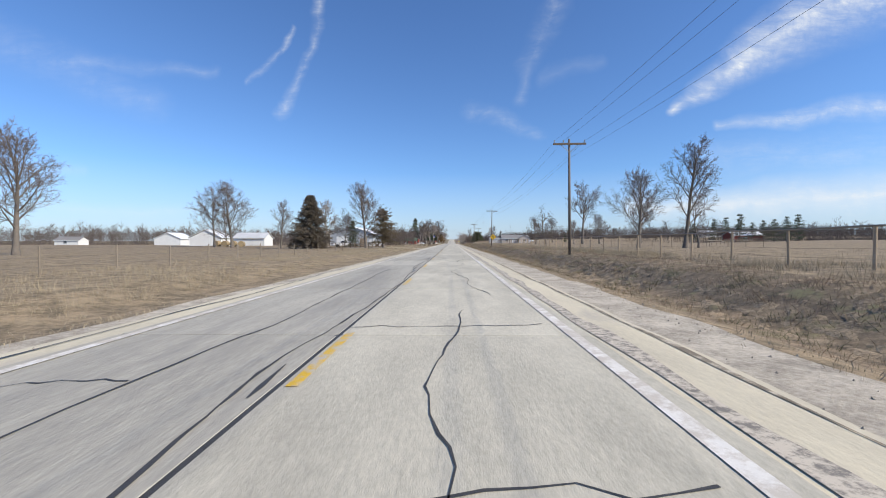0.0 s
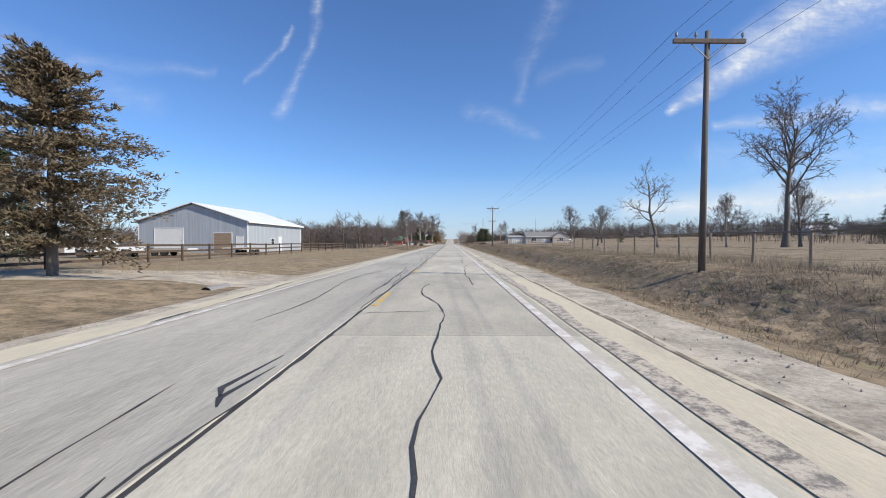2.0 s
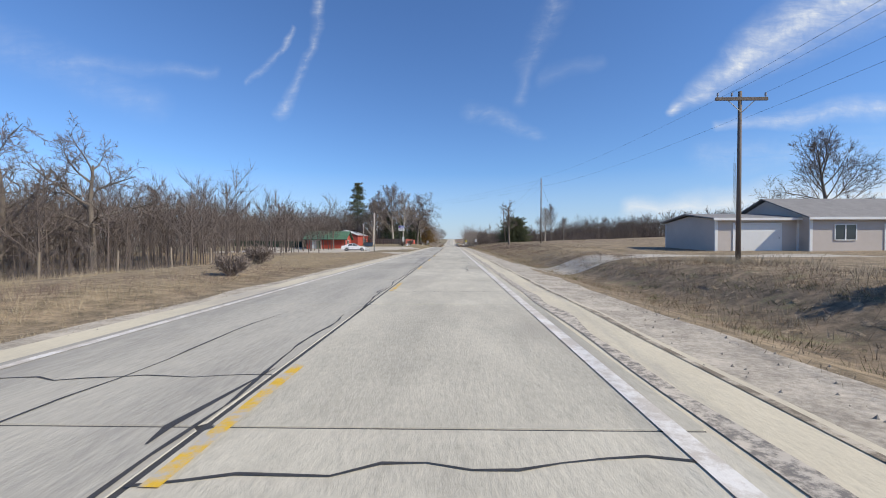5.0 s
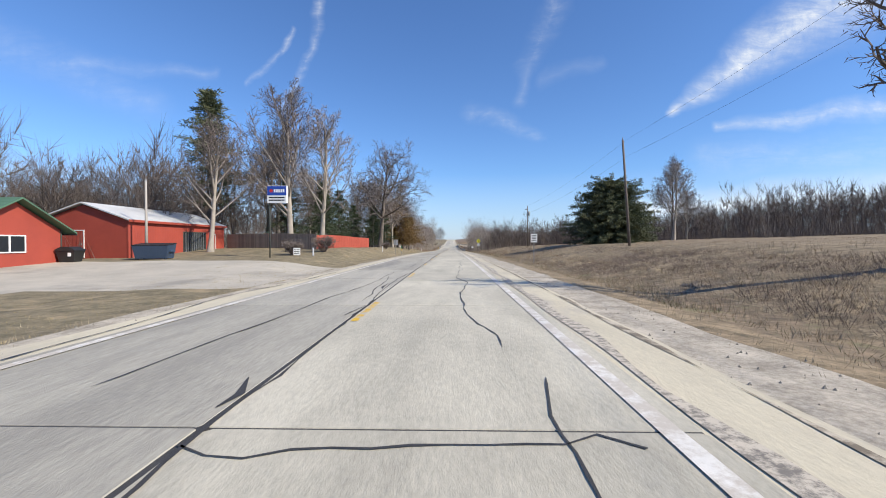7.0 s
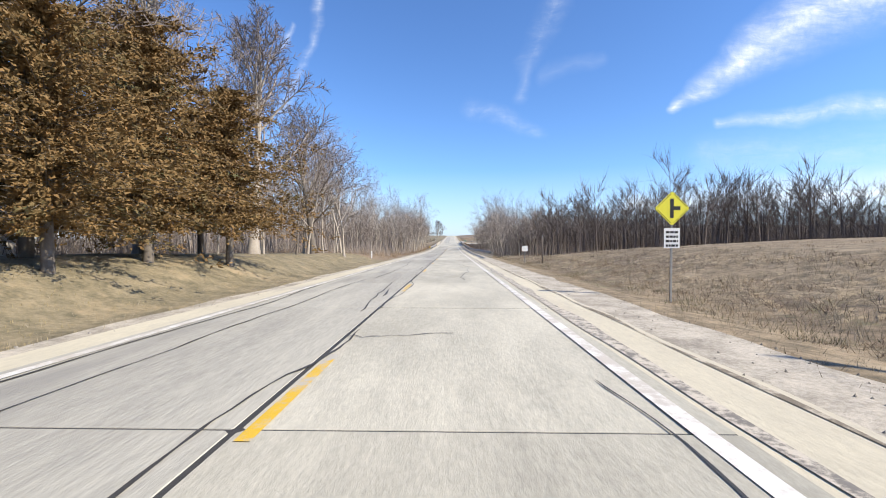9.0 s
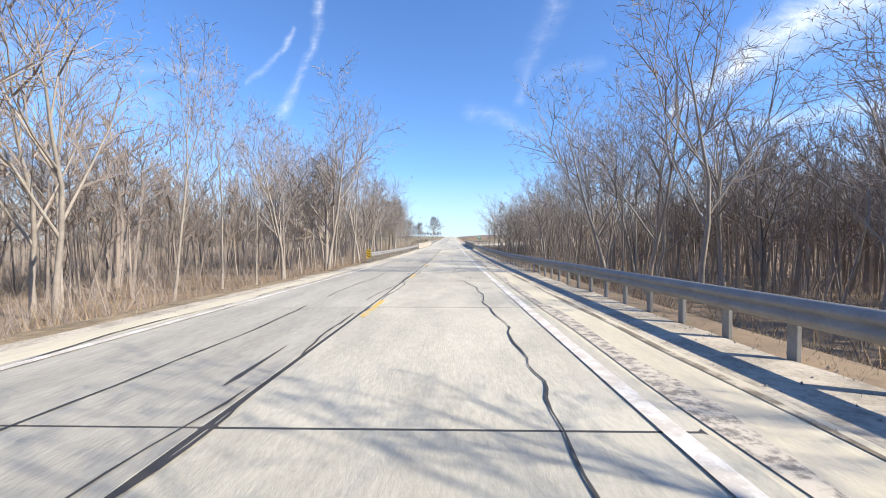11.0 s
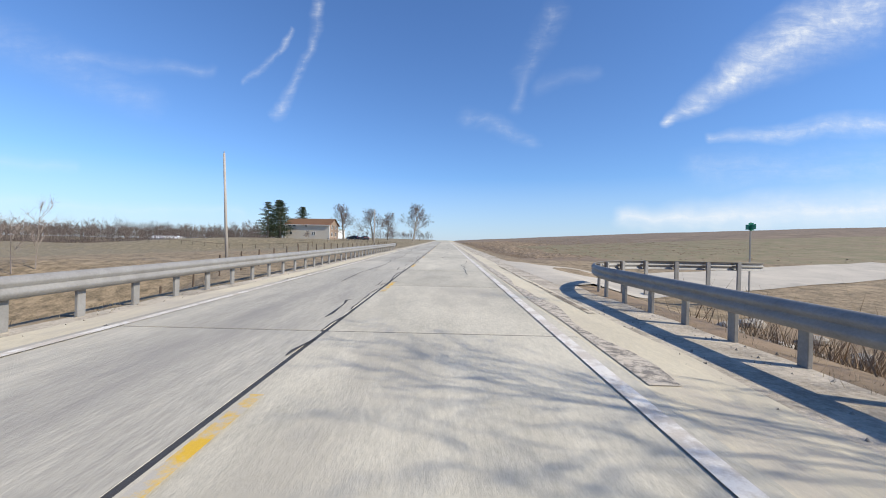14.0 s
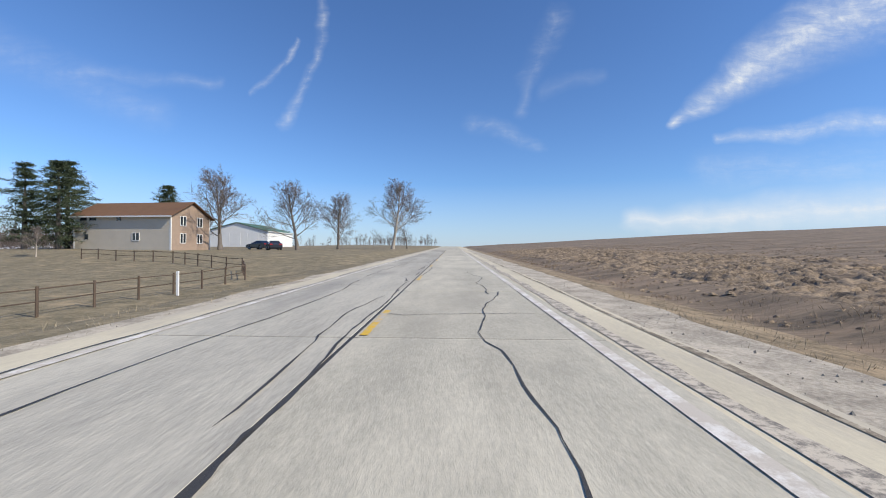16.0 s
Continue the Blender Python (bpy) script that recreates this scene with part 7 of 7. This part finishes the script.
# ---- cars and yard things ----
def car(x, y, turn, paint, label, lift=0.0):
    """A saloon: front towards local +x."""
    t = thing("car", pose(x, y, ground_z(x, y) + lift, 0, 0, turn), label, "car")
    arch = lambda c: [(c - 0.385 * math.cos(radians(a)), 0.33 + 0.385 * math.sin(radians(a))) for a in range(0, 181, 20)]
    low = ([(-2.45, 0.42), (-2.38, 0.29), (-1.92, 0.25)] + arch(-1.48) + arch(1.50) + [(1.95, 0.24), (2.40, 0.28), (2.49, 0.44), (2.47, 0.62), (2.34, 0.75), (1.85, 0.86), (0.98, 0.95),
           (-1.55, 1.01), (-2.10, 1.05), (-2.40, 1.02), (-2.48, 0.82)])
    rings = [[(px * (0.975 if k < 1 else 1), yy, 0.62 + (pz - 0.62) * k if pz > 0.62 else pz) for px, pz in low] for yy, k in ((-0.93, 0.90), (-0.86, 1.0), (0.86, 1.0), (0.93, 0.90))]
    n = len(low)
    v = [p for r in rings for p in r]
    f = [(r * n + i, r * n + (i + 1) % n, (r + 1) * n + (i + 1) % n, (r + 1) * n + i) for r in range(3) for i in range(n)]
    f += [tuple(range(n)), tuple(3 * n + i for i in reversed(range(n)))]
    part("body", Shape().add(v, f).mesh("body", paint), t)
    part("underside", Shape().box(-2.2, -0.80, 0.20, 2.25, 0.80, 0.62, 0.03).mesh("underside", "black"), t, "dark underside and wheel wells")
    wide = lambda z: 0.80 - 0.22 * (z - 0.94) / 0.5
    cab = [(-2.0, 1.02), (1.08, 0.93), (0.55, 1.20), (0.18, 1.38), (-0.25, 1.45), (-0.80, 1.44), (-1.15, 1.38)]
    v = [(px, s_ * wide(pz), pz) for s_ in (-1, 1) for px, pz in cab]
    m = len(cab)
    f = [(i, (i + 1) % m, m + (i + 1) % m, m + i) for i in range(m)] + [tuple(range(m)), tuple(m + i for i in reversed(range(m)))]
    part("roof", Shape().add(v, f).mesh("roof", paint), t)

    def pane(name, quad):
        k = Shape().add(quad, [tuple(range(len(quad)))])
        part(name, k.mesh(name, "glass"), t, "dark tinted glass")

    pane("windscreen", [(1.09, -0.72, 0.955), (1.09, 0.72, 0.955), (0.20, 0.56, 1.385), (0.20, -0.56, 1.385)])
    pane("rear_window", [(-1.90, -0.66, 1.055), (-1.90, 0.66, 1.055), (-1.17, 0.54, 1.385), (-1.17, -0.54, 1.385)])
    for sy in (-1, 1):
        for shape in ([(0.72, 1.01), (0.20, 1.32), (-0.22, 1.385), (-0.30, 1.02)], [(-0.38, 1.02), (-0.32, 1.385), (-0.80, 1.375), (-1.28, 1.20), (-1.12, 1.03)]):
            pane("side_window", [(px, sy * (wide(pz) + 0.008), pz) for px, pz in shape])
        for sx in (-1.02, -0.34, 0.86):
            part("door_seam", Shape().box(sx - 0.006, sy * 0.934 - 0.004, 0.34, sx + 0.006, sy * 0.934 + 0.004, 0.90).mesh("door_seam", "black"), t)
        for sx in (-0.86, 0.0):
            part("door_handle", Shape().box(sx - 0.09, sy * 0.937 - 0.015, 0.80, sx + 0.09, sy * 0.937 + 0.015, 0.835, 0.006).mesh("door_handle", paint), t)
        part("mirror", Shape().box(0.62, sy * 0.94 - 0.10, 0.98, 0.76, sy * 0.94 + 0.10, 1.11, 0.025).mesh("mirror", paint), t)
        part("headlight", Shape().box(2.28, sy * 0.68 - 0.17, 0.58, 2.475, sy * 0.68 + 0.17, 0.70, 0.02).mesh("headlight", "alloy"), t)
        part("tail_light", Shape().box(-2.49, sy * 0.66 - 0.21, 0.80, -2.36, sy * 0.66 + 0.21, 0.96, 0.02).mesh("tail_light", "lamp_red"), t, "red tail light")
        for wx in (-1.48, 1.50):
            tyre = part("tyre", Shape().tube((wx, sy * 0.70, 0.34), (wx, sy * 0.92, 0.34), 0.34, 0.34, 24).mesh("tyre", "rubber"), t)
            k = Shape().tube((wx, sy * 0.90, 0.34), (wx, sy * 0.932, 0.34), 0.06, 0.05, 10)
            for i in range(5):
                a = radians(72 * i + 18)
                k.tube((wx + 0.04 * math.cos(a), sy * 0.925, 0.34 + 0.04 * math.sin(a)), (wx + 0.25 * math.cos(a), sy * 0.918, 0.34 + 0.25 * math.sin(a)), 0.034, 0.045, 6)
            ring = [(wx + 0.255 * math.cos(radians(q)), sy * 0.921, 0.34 + 0.255 * math.sin(radians(q))) for q in range(0, 361, 20)]
            for p, q in zip(ring, ring[1:]):
                k.tube(p, q, 0.02, 0.02, 5, False)
            part("rim", k.mesh("rim", "alloy"), tyre, "bright five-spoke rim")
    part("bumper", Shape().box(2.36, -0.78, 0.30, 2.52, 0.78, 0.46, 0.04).mesh("bumper", paint), t)
    part("grille", Shape().box(2.44, -0.42, 0.50, 2.495, 0.42, 0.66, 0.01).mesh("grille", "black"), t)


car(-19.0, 276.8, 7, "car_white", "white saloon parked on a concrete lot")
car(-32.5, 693.0, 150, "car_dark", "dark car parked beside a house")
car(-27.5, 687.0, 120, "car_dark", "dark car parked on a driveway")


def dumpster(x, y, turn):
    t = thing("dumpster", pose(x, y, ground_z(x, y), 0, 0, turn), "dark blue steel dumpster beside a red shed", "dumpster")
    v = [(-1.0, -0.6, 0.08), (1.0, -0.6, 0.08), (1.0, 0.6, 0.08), (-1.0, 0.6, 0.08), (-1.15, -0.75, 1.0), (1.15, -0.75, 1.0), (1.15, 0.75, 1.15), (-1.15, 0.75, 1.15)]
    part("body", Shape().add(v, [(0, 3, 2, 1), (4, 5, 6, 7), (0, 1, 5, 4), (1, 2, 6, 5), (2, 3, 7, 6), (3, 0, 4, 7)]).mesh("body", "bin_blue"), t)
    for s in (-1, 1):
        part("lid", Shape().box(min(0.02 * s, 1.18 * s), -0.78, 0, max(0.02 * s, 1.18 * s), 0.78, 0.04, 0.01).mesh("lid", "black"), t, "black lid", pose(0, 0, 1.08, 5.5, 0, 0))
        part("sleeve", Shape().box(1.15 * s - 0.06, -0.4, 0.55, 1.15 * s + 0.06, 0.4, 0.7).mesh("sleeve", "bin_blue"), t)
    for sx in (-0.9, 0.9):
        for sy in (-0.5, 0.5):
            part("foot", Shape().box(sx - 0.08, sy - 0.08, -0.05, sx + 0.08, sy + 0.08, 0.1).mesh("foot", "black"), t)


dumpster(-21.5, 303.0, 12)


def wheelie_bin(x, y, turn):
    t = thing("rubbish_bin", pose(x, y, ground_z(x, y), 0, 0, turn), "black plastic rubbish bin with a domed lid", "bin")
    v = [(-0.42, -0.36, 0.0), (0.42, -0.36, 0.0), (0.42, 0.36, 0.0), (-0.42, 0.36, 0.0), (-0.56, -0.48, 0.72), (0.56, -0.48, 0.72), (0.56, 0.48, 0.72), (-0.56, 0.48, 0.72)]
    part("body", Shape().add(v, [(0, 3, 2, 1), (4, 5, 6, 7), (0, 1, 5, 4), (1, 2, 6, 5), (2, 3, 7, 6), (3, 0, 4, 7)]).mesh("body", "black"), t)
    part("lid", Shape().prism([(-0.60, 0.72), (0.60, 0.72), (0.58, 0.78), (0.22, 0.98), (-0.22, 0.98), (-0.58, 0.78)], 1.04, "y", -0.52).mesh("lid", "black"), t)
    part("notice", Shape().box(0.16, -0.475, 0.36, 0.34, -0.44, 0.60).mesh("notice", "sign_white"), t, "white notice")


wheelie_bin(-24.6, 299.6, 8)


def flat_trailer(x, y, turn, label):
    """A long low trailer with a plank bed."""
    t = thing("trailer", pose(x, y, ground_z(x, y), 0, 0, turn), label, "trailer", "farm trailers")
    part("bed", Shape().box(-2.6, -0.95, 0.62, 2.6, 0.95, 0.72, 0.01).mesh("bed", "sign_white"), t)
    for sy in (-1, 1):
        part("side_rail", Shape().box(-2.62, sy * 0.97 - 0.03, 0.54, 2.62, sy * 0.97 + 0.03, 0.76).mesh("side_rail", "grey_pole"), t)
        for wx in (-0.5, 0.35):
            part("tyre", Shape().tube((wx, sy * 0.70, 0.31), (wx, sy * 0.90, 0.31), 0.31, 0.31, 16).mesh("tyre", "rubber"), t)
    part("drawbar", Shape().box(2.6, -0.05, 0.50, 3.7, 0.05, 0.60).mesh("drawbar", "grey_pole"), t)
    part("jack", Shape().tube((3.4, 0, -0.02), (3.4, 0, 0.7), 0.03, 0.03, 8).mesh("jack", "galv"), t)


flat_trailer(-27.6, 118.0, 4, "long white flat trailer parked before a barn")
flat_trailer(-21.2, 121.5, 78, "white flat trailer parked beside a paddock fence")


def pickup(x, y, turn):
    t = thing("pickup_truck", pose(x, y, ground_z(x, y), 0, 0, turn), "white pickup truck parked in a farmyard", "truck")
    hull = [(-2.6, 0.45), (-1.95, 0.42), (-1.85, 0.72), (-1.15, 0.72), (-1.05, 0.42), (1.25, 0.42), (1.35, 0.72), (2.05, 0.72), (2.15, 0.42), (2.6, 0.48), (2.6, 1.02), (1.2, 1.10), (-2.6, 1.10)]
    part("body", Shape().prism(hull, 1.8, "y", -0.9).mesh("body", "car_white"), t)
    part("cab", Shape().add([(px, s_ * (0.84 if pz < 1.2 else 0.70), pz) for s_ in (-1, 1) for px, pz in ((-0.75, 1.09), (1.25, 1.09), (0.60, 1.70), (-0.55, 1.72))],
                            [(0, 1, 5, 4), (1, 2, 6, 5), (2, 3, 7, 6), (3, 0, 4, 7), (3, 2, 1, 0), (4, 5, 6, 7)]).mesh("cab", "car_white"), t)
    for sy in (-1, 1):
        q = [(-0.55, 1.14), (1.0, 1.14), (0.52, 1.62), (-0.45, 1.63)]
        part("side_window", Shape().add([(px, sy * (0.853 - 0.14 * (pz - 1.09) / 0.61), pz) for px, pz in q], [(0, 1, 2, 3)]).mesh("side_window", "glass"), t)
        for wx in (-1.5, 1.7):
            part("tyre", Shape().tube((wx, sy * 0.68, 0.36), (wx, sy * 0.90, 0.36), 0.36, 0.36, 18).mesh("tyre", "rubber"), t)
    part("windscreen", Shape().add([(1.215, -0.76, 1.14), (1.215, 0.76, 1.14), (0.655, 0.64, 1.66), (0.655, -0.64, 1.66)], [(0, 1, 2, 3)]).mesh("windscreen", "glass"), t)


pickup(-30.0, 114.0, 20)


def gas_tank(x, y, turn):
    t = thing("gas_tank", pose(x, y, ground_z(x, y), 0, 0, turn), "white household gas tank on short legs", "tank")
    k = Shape()
    prev = None
    for u in range(-6, 7):
        px = 1.3 * math.sin(radians(u * 15))
        r = 0.48 * min(1.0, math.cos(radians(u * 15)) ** 0.5 + 0.02)
        if prev:
            k.tube((prev[0], 0, 0.78), (px, 0, 0.78), prev[1], r, 16, False)
        prev = (px, r)
    part("shell", k.mesh("shell", "sign_white", True), t)
    for sx in (-0.7, 0.7):
        part("leg", Shape().box(sx - 0.06, -0.3, -0.05, sx + 0.06, 0.3, 0.45).mesh("leg", "sign_back"), t)
    part("dome", Shape().tube((0, 0, 1.2), (0, 0, 1.4), 0.15, 0.11, 10).mesh("dome", "sign_white"), t)


gas_tank(44.5, 236.0, 15)


def culvert(x, y):
    t = thing("culvert", pose(x, y, ground_z(x, y) - 0.12), "corrugated steel culvert end in a grassy ditch", "culvert")
    k = Shape()
    for i in range(16):
        a, r = 0.08 * i, 0.20 + 0.012 * (i % 2)
        k.tube((0, a, 0.02), (0, a + 0.08, 0.02), r, 0.20 + 0.012 * ((i + 1) % 2), 16, False)
    part("pipe", k.mesh("pipe", "galv"), t)
    # a black disc paints in the shade inside the pipe
    part("mouth", Shape().tube((0, 0.06, 0.02), (0, 0.09, 0.02), 0.19, 0.19, 16).mesh("mouth", "black"), t, "black disc painted for the shade inside the pipe")


culvert(-7.9, 91.4)


def bale(x, y, turn):
    t = thing("hay_bale", pose(x, y, ground_z(x, y), 0, 0, turn), "round straw bale on dry grass", "hay bale", "hay bales")
    part("roll", Shape().tube((-0.7, 0, 0.72), (0.7, 0, 0.72), 0.75, 0.75, 20).mesh("roll", "hay", False), t)


for i in range(4):
    bale(-60.5 + i * 2.1, 106.5, 85 + 6 * i)


def shrub(x, y, size, label):
    rnd = random.Random(int(x * 10 + y))
    out = []
    spec = dict(kids=(4, 4, 0), bend=(0.14, 0.2, 0.2), rise=(0.03, 0.05, 0.03), segs=(3, 3, 2), taper=(0.4, 0.4, 0.4), start=(0.2, 0.2, 0), angle=(35, 38, 0), ratio=(0.6, 0.6, 0), cone=(0.3, 0.3, 0), thin=(0.6, 0.6, 0))
    for i in range(60):
        a = rnd.random() * 6.283
        limb(out, rnd, (0.1 * math.cos(a), 0.1 * math.sin(a), -0.05), (math.cos(a) * 0.6, math.sin(a) * 0.6, 1), size, 0.014, 0, spec)
    t = thing("shrub", on_ground(x, y), label, "shrub", "bare shrubs")
    part("crown", mesh_of("crown", *tubes(out, (4, 3, 2)), "twig"), t)


for x, y, s in ((-13.1, 307.7, 1.0), (-11.4, 310.4, 1.2), (-20.5, 283.5, 0.8), (-10.6, 341.0, 0.9), (-9.5, 213.0, 0.8), (-13.0, 205.0, 1.3), (-12.0, 221.0, 1.0), (9.4, 196.0, 0.55), (9.0, 203.0, 0.5)):
    shrub(x, y, s, "low leafless brown shrub on dry grass")


def rocks():
    rnd = random.Random(3)
    for i in range(9):
        x, y = 8.4 + rnd.uniform(-0.8, 2.4), 557.5 + rnd.uniform(-2, 2.5)
        bm = bmesh.new()
        bmesh.ops.create_icosphere(bm, subdivisions=2, radius=rnd.uniform(0.18, 0.42))
        for v in bm.verts:
            v.co *= 1 + 0.35 * noise.noise(v.co * 3 + Vector((i * 7, 0, 0)))
            v.co.z *= 0.6
        me = bpy.data.meshes.new("boulder")
        bm.to_mesh(me)
        bm.free()
        me.materials.append(M["rock"])
        ob = new("boulder", me)
        ob.matrix_basis = pose(x, y, ground_z(x, y) + 0.04, 0, 0, rnd.uniform(0, 360))
        tagged(ob, "grey boulder behind a guardrail", "rock", "boulders")


rocks()


for x, y, h in ((-11.6, 641.0, 1.0), (-8.8, 396.0, 0.8), (-9.5, 331.0, 0.7), (-11.35, 307.4, 0.65)):
    t = thing("marker_stake", on_ground(x, y), "white marker stake in the grass", "stake", "marker stakes")
    part("stake", Shape().box(-0.05, -0.03, -0.2, 0.05, 0.03, h, 0.006).mesh("stake", "sign_white"), t)
